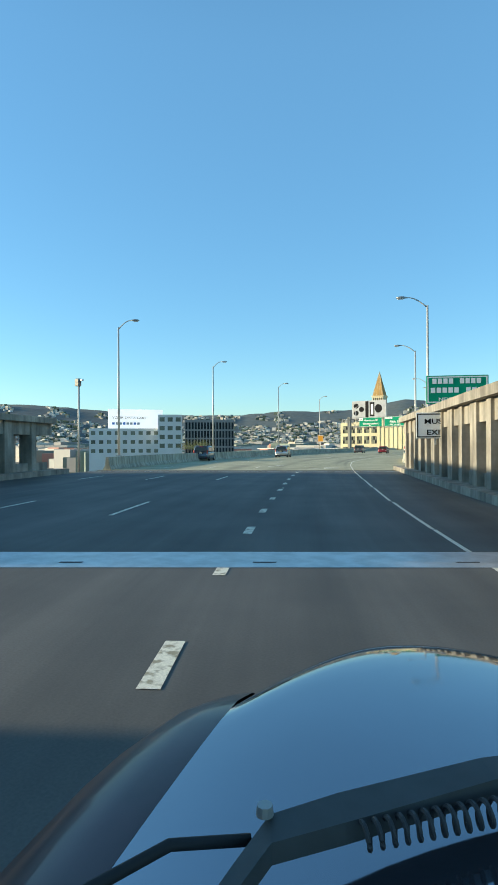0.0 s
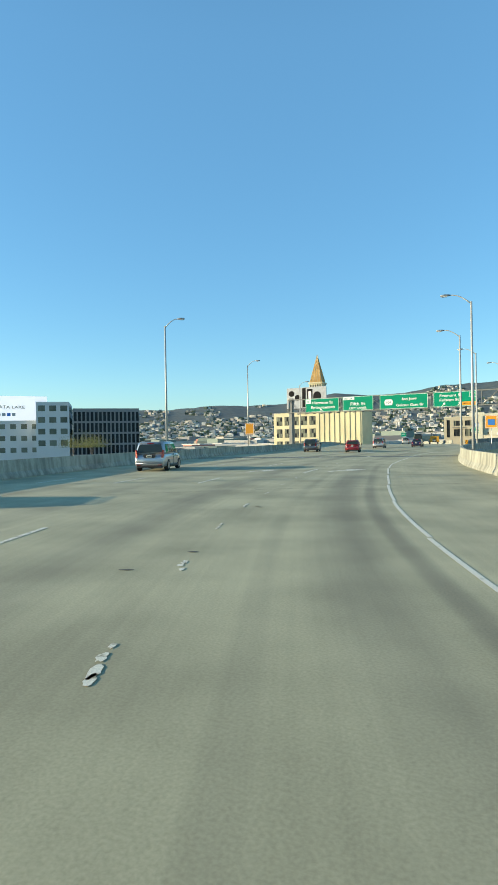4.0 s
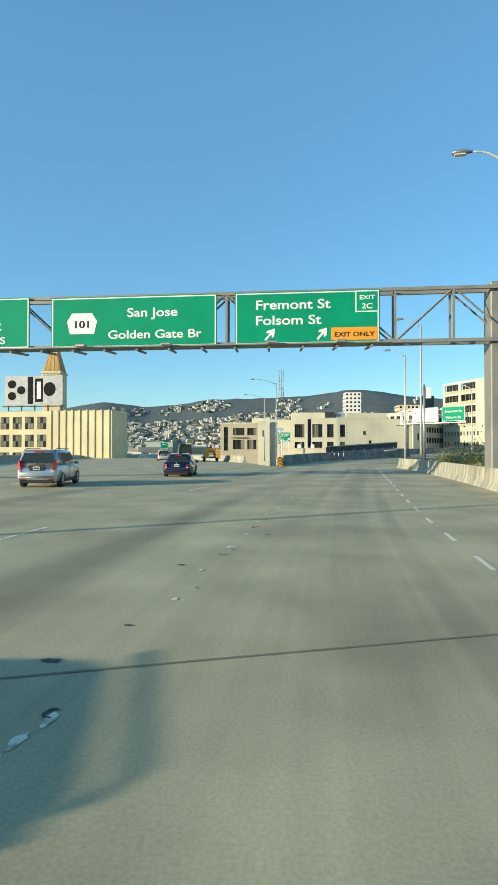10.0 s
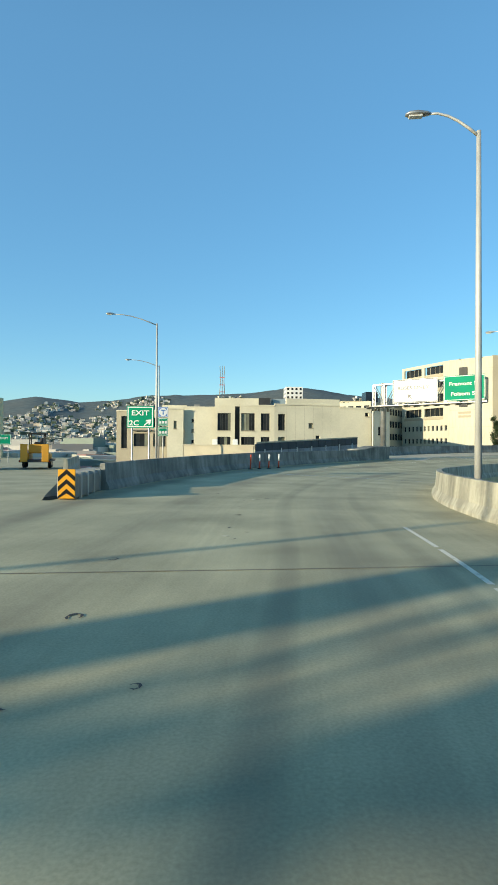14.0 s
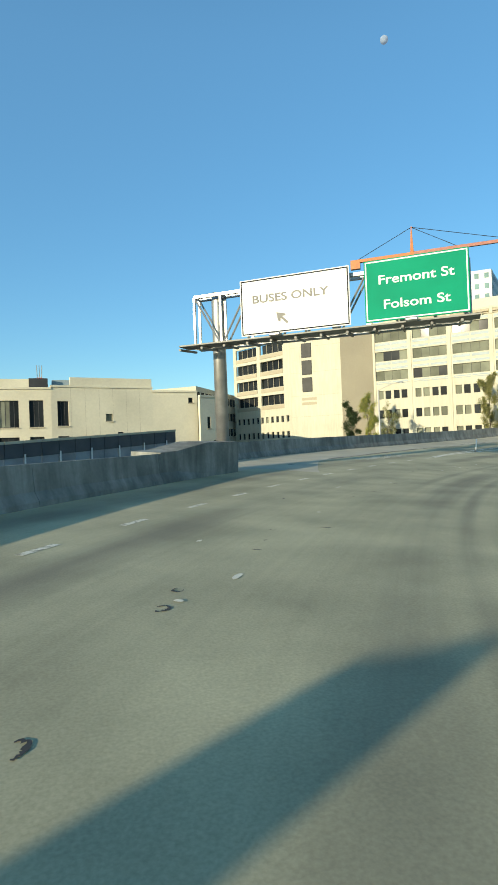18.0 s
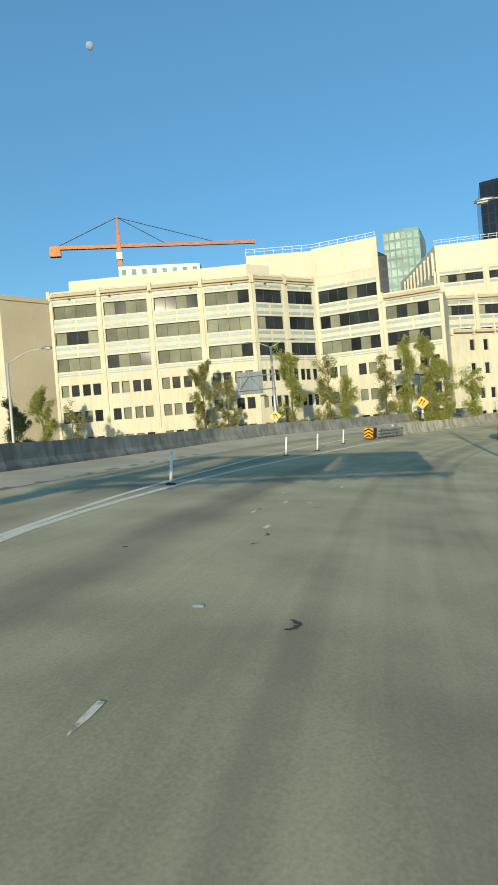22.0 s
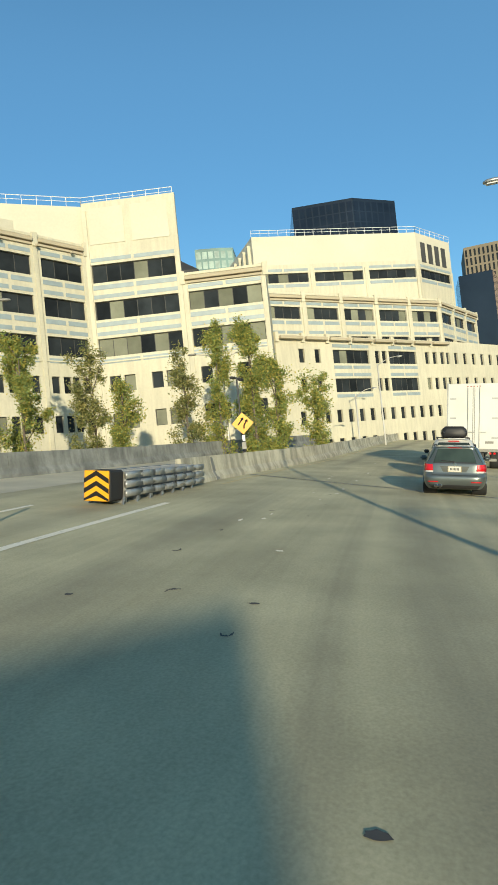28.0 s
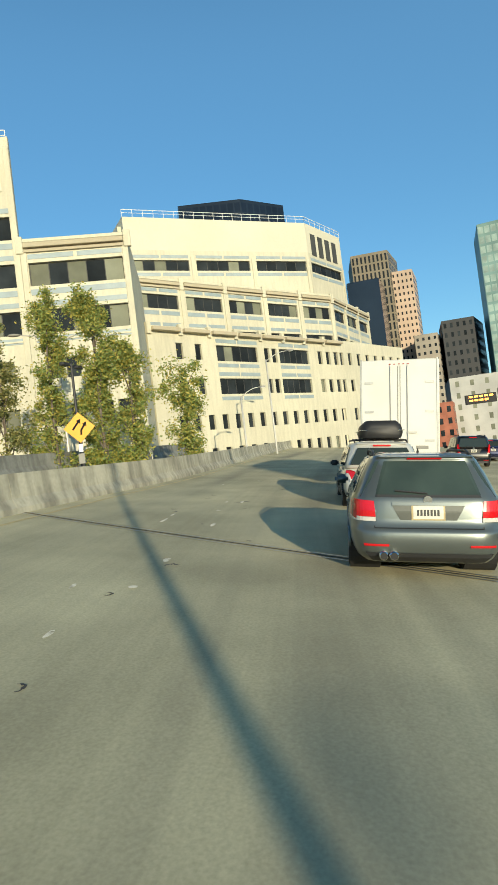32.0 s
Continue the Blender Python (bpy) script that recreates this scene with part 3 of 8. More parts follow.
def truss(parent, x0, x1, z0, z1, y0, y1, bays, mat):
    for y, z in ((y0, z0), (y0, z1), (y1, z0), (y1, z1)):
        part("chord", box(x0, x1, y - 0.07, y + 0.07, z - 0.08, z + 0.08, 0.01), mat, parent)
    for k in range(bays + 1):
        x = x0 + (x1 - x0) * k / bays
        for y in (y0, y1):
            part("strut", box(x - 0.05, x + 0.05, y - 0.05, y + 0.05, z0, z1, 0.0), mat, parent)
        for z in (z0, z1):
            part("strut", box(x - 0.04, x + 0.04, y0, y1, z - 0.04, z + 0.04), mat, parent)
        if k < bays:
            xn = x0 + (x1 - x0) * (k + 1) / bays
            a, b = ((x, z0), (xn, z1)) if k % 2 else ((x, z1), (xn, z0))
            for y in (y0, y1):
                part("brace", tube([(a[0], y, a[1]), (b[0], y, b[1])], 0.045, 6), mat, parent)


def walkway(parent, x0, x1, z, mat, step=1.5):
    part("catwalk", box(x0, x1, -1.15, -0.2, z - 0.06, z, 0.0), mat, parent)
    k = x0
    while k < x1:
        part("bracket", tube([(k, 0.6, z - 0.05), (k + 0.12, -1.3, z - 0.22)], 0.06, 5), mat, parent)
        k += step


def sign_light(parent, x, z):
    part("sign_light", box(x - 0.24, x + 0.24, -1.42, -1.15, z - 0.06, z + 0.08, 0.04), STEEL, parent)


# gantry over the main line: posts at both ends, four green signs
gantry_at = Matrix.Translation((-36.10, 138.9, 0.0)) @ pose(0, 0, 0, 0, 0, -3.4)
gantry = thing("sign_gantry", "grey steel sign gantry with four green exit signs across the freeway", "sign gantry", at=gantry_at)
LONG = 37.9
truss(gantry, -0.4, LONG + 0.6, 6.72, 9.1, 0.15, 0.85, 15, STEEL_DULL)
for x in (0.0, LONG):
    part("post", box(x - 0.33, x + 0.33, 0.3, 1.35, -1.5, 9.4, 0.05), STEEL_DULL, gantry)
walkway(gantry, 2.0, 33.0, 6.5, STEEL_DULL)
s1 = panel_sign(gantry, "sign_panel", 3.2, 9.7, 6.65, 9.1, GREEN)
part("exit_tab", box(3.32, 4.3, -0.064, -0.056, 8.2, 8.98), SIGN_WHITE, s1)
lettering("inscription", "2B", 0.5, GREEN, s1, (3.45, -0.07, 8.4))
lettering("inscription", "Harrison St", 0.85, SIGN_WHITE, s1, (4.55, -0.056, 8.1))
lettering("inscription", "Embarcadero", 0.85, SIGN_WHITE, s1, (4.3, -0.056, 7.25))
arrow(s1, 6.3, 7.0, 0.62, SIGN_WHITE, 55)
s2 = panel_sign(gantry, "sign_panel", 10.35, 15.9, 6.65, 9.15, GREEN)
part("exit_tab", box(10.45, 12.5, -0.064, -0.056, 8.55, 9.08), SIGN_WHITE, s2)
lettering("inscription", "EXIT 2A", 0.45, GREEN, s2, (10.55, -0.07, 8.65))
lettering("inscription", "Fifth St", 0.95, SIGN_WHITE, s2, (13.1, -0.056, 7.55), "CENTER")
lettering("inscription", "LEFT LANES", 0.6, SIGN_WHITE, s2, (13.1, -0.056, 6.9), "CENTER")
s3 = panel_sign(gantry, "sign_panel", 17.0, 25.1, 6.62, 9.08, GREEN)
part("route_shield", prism([(17.95, -0.5), (19.15, -0.5), (19.3, 0.1), (19.05, 0.5), (18.05, 0.5), (17.8, 0.1)], 0, 0.008), SIGN_WHITE, s3).matrix_local = Matrix.Translation((0, -0.056, 7.8)) @ pose(0, 0, 0, 90)
lettering("inscription", "101", 0.6, SIGN_BLACK, s3, (18.55, -0.07, 7.6), "CENTER")
lettering("inscription", "San Jose", 0.74, SIGN_WHITE, s3, (22.0, -0.056, 8.08), "CENTER")
lettering("inscription", "Golden Gate Br", 0.70, SIGN_WHITE, s3, (22.1, -0.056, 7.05), "CENTER")
s4 = panel_sign(gantry, "sign_panel", 25.95, 32.6, 6.62, 9.08, GREEN)
lettering("inscription", "Fremont St", 0.76, SIGN_WHITE, s4, (26.9, -0.056, 8.27))
lettering("inscription", "Folsom St", 0.76, SIGN_WHITE, s4, (26.9, -0.056, 7.55))
part("exit_tab", box(31.5, 32.55, -0.064, -0.056, 8.05, 9.03), SIGN_WHITE, s4)
part("exit_tab", box(31.55, 32.5, -0.07, -0.062, 8.1, 8.98), GREEN, s4)
lettering("inscription", "EXIT", 0.34, SIGN_WHITE, s4, (32.03, -0.076, 8.62), "CENTER")
lettering("inscription", "2C", 0.42, SIGN_WHITE, s4, (32.03, -0.076, 8.2), "CENTER")
arrow(s4, 27.6, 7.1, 0.7, SIGN_WHITE, -40)
arrow(s4, 30.0, 7.1, 0.7, SIGN_WHITE, -40)
part("exit_only_plate", box(30.4, 32.5, -0.066, -0.056, 6.78, 7.36), ORANGE, s4)
lettering("inscription", "EXIT ONLY", 0.36, SIGN_BLACK, s4, (31.45, -0.072, 6.94), "CENTER")
for x in (4.6, 8.2, 12.0, 14.4, 19.0, 23.0, 27.8, 30.8):
    sign_light(gantry, x, 6.5)

# the second gantry: one round post on a pedestal, two panels over the ramp
gantry = thing("sign_gantry", "grey steel sign gantry with white and green panels over the ramp", "sign gantry",
               at=Matrix.Translation((14.45, 212.95, 0.6)) @ pose(0, 0, 0, 0, 0, -41.5))
part("post", tube([(0.45, 0.9, -0.5), (0.45, 0.9, 7.9), (0.45, 0.9, 8.3)], [0.31, 0.3, 0.29], 20), STEEL, gantry, smooth=True)
truss(gantry, -0.5, 11.4, 5.75, 8.1, 0.35, 0.9, 9, STEEL)
walkway(gantry, -0.6, 11.7, 5.65, STEEL_DULL, 1.05)
b1 = panel_sign(gantry, "sign_panel", 1.95, 6.8, 5.95, 8.42, SIGN_WHITE)
lettering("inscription", "BUSES ONLY", 0.60, FADED_INK, b1, (2.5, -0.056, 7.35))
arrow(b1, 3.85, 6.6, 0.7, FADED_INK, 45)
b2 = panel_sign(gantry, "sign_panel", 7.4, 11.4, 5.95, 8.45, GREEN)
lettering("inscription", "Fremont St", 0.64, SIGN_WHITE, b2, (9.4, -0.056, 7.45), "CENTER")
lettering("inscription", "Folsom St", 0.64, SIGN_WHITE, b2, (9.4, -0.056, 6.45), "CENTER")
for x in (3.9, 9.3):
    sign_light(gantry, x, 5.65)
pedestal = thing("pedestal", "grey concrete gantry pedestal joined to the barrier", "pedestal", at=on_pose(222.9, 9.55, 0.05, 0.0))
part("block", loft([[(x, y, z) for y, z in ((-4.4, -1.5), (-4.4, 1.0), (-3.4, 1.04), (-1.3, 1.33), (1.35, 1.33), (1.4, 1.28), (1.4, -1.5))] for x in (-0.5, 0.86)]), SHADED_BARRIER, pedestal)


def road_sign(name, label, place, turn, w, h, z, mat, words=(), posts=(0.0,), category="road sign"):
    top = thing(name, label, category, at=Matrix.Translation(place) @ pose(0, 0, 0, 0, 0, turn))
    for x in posts:
        part("post", tube([(x, 0.05, -0.3), (x, 0.05, z + h)], 0.05, 8), STEEL, top)
    board = panel_sign(top, "sign_panel", -w / 2, w / 2, z, z + h, mat)
    for text, size, x, dz, align, ink in words:
        lettering("inscription", text, size, ink, board, (x, -0.056, z + dz), align)
    return top, board


_, b = road_sign("exit_sign", "green exit sign with an arrow on two posts in the gore", (-6.95, 182.6, 0.2), -3, 1.44, 1.18, 2.56, GREEN,
                 [("EXIT", 0.46, 0, 0.68, "CENTER", SIGN_WHITE), ("2C", 0.46, -0.6, 0.15, "LEFT", SIGN_WHITE)], (-0.45, 0.45))
arrow(b, 0.4, 2.86, 0.5, SIGN_WHITE, -50)
road_sign("exit_sign", "small green exit sign beside the far main line", (-32.0, 232.0, -0.4), 10, 1.8, 1.4, 2.4, GREEN, [("EXIT", 0.5, 0, 0.75, "CENTER", SIGN_WHITE)], (-0.5, 0.5))
road_sign("work_sign", "orange portable work sign on the concrete barrier", (-30.0, 108.4, 0.9), 12, 1.25, 1.5, 1.6, ORANGE)
t_, b = road_sign("work_sign", "orange and blue work sign at the barrier", on(127, -7.6, 0.5), 0, 1.4, 1.6, 2.2, ORANGE)
part("blue_plate", box(-0.4, 0.4, -0.064, -0.056, 2.6, 3.3), BLUE_SIGN, b)
_, b = road_sign("guide_sign", "green guide sign with white words above the portal", on(27, -6.2, 3.4), 24, 2.75, 1.3, 0.25, GREEN, [("NEXT 3 EXITS", 0.27, 0, 0.13, "CENTER", SIGN_WHITE)], (-0.9, 0.9))
for z, w in ((1.17, 2.2), (0.75, 2.35)):
    for k in range(9):
        if k != 4 + (z < 1):
            part("word_bar", box(-w / 2 + k * w / 9, -w / 2 + (k + 0.75) * w / 9, -0.062, -0.054, z, z + 0.24), SIGN_WHITE, b)
road_sign("exit_sign", "small white sign with black words on the portal wall", on(27, -5.25, 2.05), 24, 1.8, 1.2, 0.0, SIGN_WHITE,
          [("MUST", 0.42, 0, 0.68, "CENTER", SIGN_BLACK), ("EXIT", 0.42, 0, 0.17, "CENTER", SIGN_BLACK)])
transit, b = road_sign("route_sign", "blue ringed sign above two green signs on a pole", (-7.4, 200.4, 0.0), 5, 0.85, 0.85, 4.3, BLUE_SIGN)
part("ring", moved(prism([(0.34 * math.cos(a), 0.34 * math.sin(a)) for a in (2 * math.pi * k / 24 for k in range(24))], 0, 0.006), Matrix.Translation((0, -0.056, 4.72)) @ pose(0, 0, 0, 90)), SIGN_WHITE, b)
part("bar", box(-0.2, 0.2, -0.072, -0.062, 4.84, 4.92), BLUE_SIGN, b)
part("bar", box(-0.045, 0.045, -0.072, -0.062, 4.5, 4.84), BLUE_SIGN, b)
for z0, h in ((3.55, 0.68), (2.7, 0.75)):
    lower = panel_sign(transit, "sign_panel", -0.42, 0.42, z0, z0 + h, GREEN)
    for k in range(3):
        part("word_bar", box(-0.3 + 0.22 * k, -0.14 + 0.22 * k, -0.062, -0.054, z0 + 0.2, z0 + 0.42), SIGN_WHITE, lower)


def chevron(parent, w, h, z):
    """Black chevrons on a yellow end panel."""
    board = part("end_panel", box(-w / 2, w / 2, -0.05, 0.0, z, z + h, 0.015), YELLOW, parent, "yellow panel with black chevrons")
    for k in range(3):
        c = z + h * (0.02 + 0.33 * k)
        for side in (-1, 1):
            out = [(0, c + 0.16 * h), (side * w / 2, c - 0.1 * h), (side * w / 2, c + 0.06 * h), (0, c + 0.32 * h)]
            out = [(x, min(max(zz, z), z + h)) for x, zz in out]
            bm = bmesh.new()
            vs = [bm.verts.new((x, -0.055, zz)) for x, zz in out]
            vb = [bm.verts.new((x, -0.048, zz)) for x, zz in out]
            bm.faces.new(vs), bm.faces.new(vb)
            for i in range(4):
                bm.faces.new((vs[i], vs[(i + 1) % 4], vb[(i + 1) % 4], vb[i]))
            part("chevron", bm, SIGN_BLACK, board)
    return board


nose = thing("crash_cushion", "crash cushion nose with a yellow and black chevron panel", "crash cushion", at=Matrix.Translation((-7.75, 170.9, 0.02)))
chevron(nose, 0.55, 0.95, 0.05)
part("body", box(-0.34, 0.34, 0.0, 5.0, 0.0, 0.85, 0.1), STEEL_DULL, nose)
for k in range(5):
    part("rib", box(-0.38, 0.38, 0.4 + k, 0.52 + k, 0.0, 0.9, 0.02), STEEL, nose)

cushion = thing("crash_cushion", "long steel crash cushion with a yellow and black chevron", "crash cushion", at=on_pose(276.4, 7.2, 0.0, -2.5))
chevron(cushion, 0.72, 0.78, 0.12)
part("nose", box(-0.36, 0.36, 0.0, 0.7, 0.1, 0.9, 0.05), BLACK, cushion)
for k in range(7):
    y = 0.7 + k * 0.74
    part("frame", box(-0.4, 0.4, y, y + 0.1, 0.0, 0.86, 0.015), STEEL, cushion)
    for x in (-0.4, 0.4):
        part("leg", tube([(x * 0.9, y + 0.05, 0.3), (x * 1.25, y - 0.3, 0.0)], 0.035, 6), STEEL, cushion)
    for x in (-0.47, 0.47):
        for z in (0.28, 0.52, 0.76):
            ring = [[(x + 0.05 * math.copysign(1, x) * math.cos(a), q, z + 0.1 * math.sin(a)) for a in (2 * math.pi * j / 8 for j in range(8))] for q in (y - 0.1 + 0.02 * (k % 2), y + 0.78)]
            part("rail", loft(ring), STEEL, cushion, smooth=True)


def tube_post(place, colors):
    top = thing("delineator_post", "thin %s plastic lane delineator post standing on the road" % ("white" if len(colors) == 1 else "red and white"), "post", "delineator posts", at=place)
    part("foot", tube([(0, 0, 0), (0, 0, 0.05)], [0.16, 0.13], 12), BLACK, top)
    for k, c in enumerate(colors):
        a, b = 0.05 + 0.95 * k / len(colors), 0.05 + 0.95 * (k + 1) / len(colors)
        part("tube", tube([(0, 0, a), (0, 0, b)], 0.05, 10), c, top, smooth=True)
    return top


for s, l in ((249.38, 6.24), (262.65, 7.05), (266.6, 6.8), (272.0, 7.35)):
    tube_post(on_pose(s, l), [SIGN_WHITE])
for s, l in ((199.8, 7.35), (200.65, 7.15), (201.5, 6.9), (202.7, 6.75)):
    tube_post(on_pose(s, l), [CONE_RED, CONE_RED if s < 200 else SIGN_WHITE])


def bent_arrow(path, w, thick=0.09):
    """Outline of an arrow whose stem follows a few points."""
    pts = [Vector(p) for p in path]
    left, right = [], []
    for i, p in enumerate(pts):
        d = (pts[min(i + 1, len(pts) - 1)] - pts[max(i - 1, 0)]).normalized()
        nrm = Vector((-d.y, d.x)) * thick / 2
        left.append(p + nrm)
        right.append(p - nrm)
    d = (pts[-1] - pts[-2]).normalized()
    nrm = Vector((-d.y, d.x))
    head = [pts[-1] - nrm * 0.12, pts[-1] + d * 0.19, pts[-1] + nrm * 0.12]
    return [(q.x * w, q.y * w) for q in right + head + left[::-1]]


def diamond(place, turn, w, post_mat, arrows):
    top = thing("warning_sign", "yellow diamond merge sign with black arrows on a post", "road sign", "merge signs", at=Matrix.Translation(place) @ pose(0, 0, 0, 0, 0, turn))
    part("post", tube([(0, 0.06, -6.0), (0, 0.06, 0.2)], 0.07, 8), post_mat, top)
    bm = moved(prism([(0, -w / 2 ** 0.5), (w / 2 ** 0.5, 0), (0, w / 2 ** 0.5), (-w / 2 ** 0.5, 0)], 0, 0.03), pose(0, 0, 0, 90))
    b = part("sign_panel", bm, YELLOW, top)
    for path in arrows:
        part("arrow", moved(prism(bent_arrow(path, w), 0, 0.006), Matrix.Translation((0, -0.034, 0)) @ pose(0, 0, 0, 90)), SIGN_BLACK, b)
    return top


diamond((79.05, 251.9, 4.1), -58, 0.95, STEEL, (((-0.15, -0.3), (-0.15, 0.18)), ((0.25, -0.26), (0.20, -0.06), (0.08, 0.18))))
second = diamond((93.9, 241.2, 4.45), -70, 1.15, DARK, (((-0.30, -0.08), (-0.03, 0.25)), ((0.06, -0.34), (0.08, -0.12), (0.23, 0.10))))
part("number_tag", box(-0.13, 0.08, -0.03, 0.0, -1.28, -0.86, 0.005), SIGN_WHITE, second, "small white tag below the diamond")
part("back_plate", box(-0.2, 0.12, -0.02, 0.0, -1.9, -1.36, 0.005), STEEL_DULL, second, "blank grey metal plate")
BILL_BACK = material("blue_grey_sheet", (0.13, 0.19, 0.24), 0.6, scale=0.8, vary=0.15)
bills = thing("sign_mast", "grey steel mast with two lamp arms and a blank sign", "mast", at=Matrix.Translation((79.3, 252.0, 0.0)) @ pose(0, 0, 0, 0, 0, -49))
part("pole", tube([(0, 0, -7), (0, 0, 4.0), (0, 0, 12.05)], [0.22, 0.2, 0.13], 14), STEEL, bills, smooth=True)
panel = part("sign_panel", box(-4.1, -1.25, -0.1, -0.02, 6.85, 9.35, 0.02), BILL_BACK, bills, "blue-grey back of a sign panel")
for x in (-3.7, -2.7, -1.7):
    part("stringer", box(x - 0.05, x + 0.05, -0.2, -0.1, 6.8, 9.4, 0.01), STEEL_DULL, panel)
for z in (7.3, 8.9):
    part("bracket_rail", tube([(-4.0, -0.28, z), (0.0, -0.1, z)], 0.07, 8), STEEL, bills)
    part("clamp", tube([(0, 0, z - 0.12), (0, 0, z + 0.12)], 0.24, 14), STEEL_DULL, bills)
for x0, x1, z0, z1 in ((-4.0, -2.7, 7.3, 8.9), (-2.7, -1.3, 8.9, 7.3), (-1.3, -0.1, 7.3, 8.9)):
    part("bracket_brace", tube([(x0, -0.3, z0), (x1, -0.24, z1)], 0.045, 6), STEEL, bills)
part("sign_light", box(-1.6, -0.9, -0.7, -0.3, 6.45, 6.62, 0.03), DARK, bills)
for way_ in (-1, 1):
    bend = [(way_ * 2.3 * q, 0, 11.95 + 0.75 * math.sin(q * 1.6)) for q in (0, 0.25, 0.5, 0.75, 1.0)]
    lamp_arm = part("lamp_arm", tube(bend, [0.06, 0.05, 0.045, 0.04, 0.035], 8), STEEL, bills, smooth=True)
    part("lamp_head", loft([[(way_ * (2.15 + 0.75 * q), w * math.cos(a), 12.7 + h * math.sin(a)) for a in (2 * math.pi * j / 10 for j in range(10))] for q, w, h in ((0, 0.05, 0.05), (0.2, 0.12, 0.08), (0.6, 0.16, 0.1), (0.9, 0.13, 0.08), (1.0, 0.05, 0.04))]), STEEL_DULL, lamp_arm, smooth=True)
part("cabinet", box(-0.18, 0.12, -0.42, -0.2, 9.7, 10.2, 0.03), STEEL_DULL, bills)
pale = thing("double_lamp", "pale grey steel street lamp with two long arms", "street lamp", at=Matrix.Translation((97.9, 244.4, -5.6)) @ pose(0, 0, 0, 0, 0, -60))
part("pole", tube([(0, 0, 0), (0, 0, 9), (0, 0, 15.9)], [0.13, 0.11, 0.08], 10), POLE, pale, smooth=True)
for way_ in (-1, 1):
    part("arm", tube([(way_ * 2.1 * q, 0, 15.8 + 0.6 * math.sin(q * 1.6)) for q in (0, 0.3, 0.6, 1.0)], [0.05, 0.045, 0.04, 0.035], 8), POLE, pale, smooth=True)
    part("lamp_head", loft([[(way_ * (2.0 + 0.7 * q), w * math.cos(a), 16.4 + h * math.sin(a)) for a in (2 * math.pi * j / 10 for j in range(10))] for q, w, h in ((0, 0.05, 0.05), (0.2, 0.12, 0.08), (0.6, 0.15, 0.1), (0.9, 0.12, 0.07), (1.0, 0.05, 0.04))]), STEEL_DULL, pale, smooth=True)
mast = thing("double_lamp", "black steel double street lamp beside the trees", "street lamp", at=Matrix.Translation((94.5, 241.6, -5.6)))
part("pole", tube([(0, 0, 0), (0, 0, 13.6)], [0.1, 0.07], 8), DARK, mast)
for x in (-0.7, 0.7):
    part("arm", tube([(0, 0, 13.4), (x * 0.5, 0, 13.6), (x, 0, 13.55)], 0.035, 6), DARK, mast)
    part("lamp_head", box(x - 0.3, x + 0.3, -0.13, 0.13, 13.4, 13.58, 0.04), DARK, mast)


# ---- buildings ----
def rows_of(u0, u1, n, w, gap):
    """n evenly spread openings of width w between u0 and u1, in groups separated by gap."""
    step = (u1 - u0) / n
    return [(u0 + step * (k + 0.5) - w / 2, u0 + step * (k + 0.5) + w / 2) for k in range(n)]


def facade(parent, a, b, z0, z1, holes, mat, depth=0.4, name="wall"):
    """A wall from a to b as seen from outside, left to right, with real openings; returns it. Local x runs along it, y into the house."""
    a, b = Vector((*a, 0)), Vector((*b, 0))
    u = (b - a)
    wide = u.length
    turn = math.degrees(math.atan2(u.y, u.x))
    us = sorted({0.0, wide, *(h[0] for h in holes), *(h[1] for h in holes)})
    zs = sorted({z0, z1, *(h[2] for h in holes), *(h[3] for h in holes)})
    bm = bmesh.new()
    grid = {}

    def vert(i, j, y):
        key = (i, j, y)
        if key not in grid:
            grid[key] = bm.verts.new((us[i], y, zs[j]))
        return grid[key]

    def is_hole(i, j):
        if not (0 <= i < len(us) - 1 and 0 <= j < len(zs) - 1):
            return None
        cu, cz = (us[i] + us[i + 1]) / 2, (zs[j] + zs[j + 1]) / 2
        return any(h[0] < cu < h[1] and h[2] < cz < h[3] for h in holes)

    for i in range(len(us) - 1):
        for j in range(len(zs) - 1):
            if not is_hole(i, j):
                bm.faces.new([vert(i, j, 0), vert(i + 1, j, 0), vert(i + 1, j + 1, 0), vert(i, j + 1, 0)])
                for di, dj, e in ((-1, 0, ((i, j), (i, j + 1))), (1, 0, ((i + 1, j), (i + 1, j + 1))), (0, -1, ((i, j), (i + 1, j))), (0, 1, ((i, j + 1), (i + 1, j + 1)))):
                    if is_hole(i + di, j + dj) or is_hole(i + di, j + dj) is None:
                        (p, q), (r, t) = e
                        bm.faces.new([vert(p, q, 0), vert(r, t, 0), vert(r, t, depth), vert(p, q, depth)])
    wall = part(name, bm, mat, parent)
    wall.matrix_local = Matrix.Translation(a) @ pose(0, 0, 0, 0, 0, turn)
    return wall


PANE_RNG = random.Random(5)


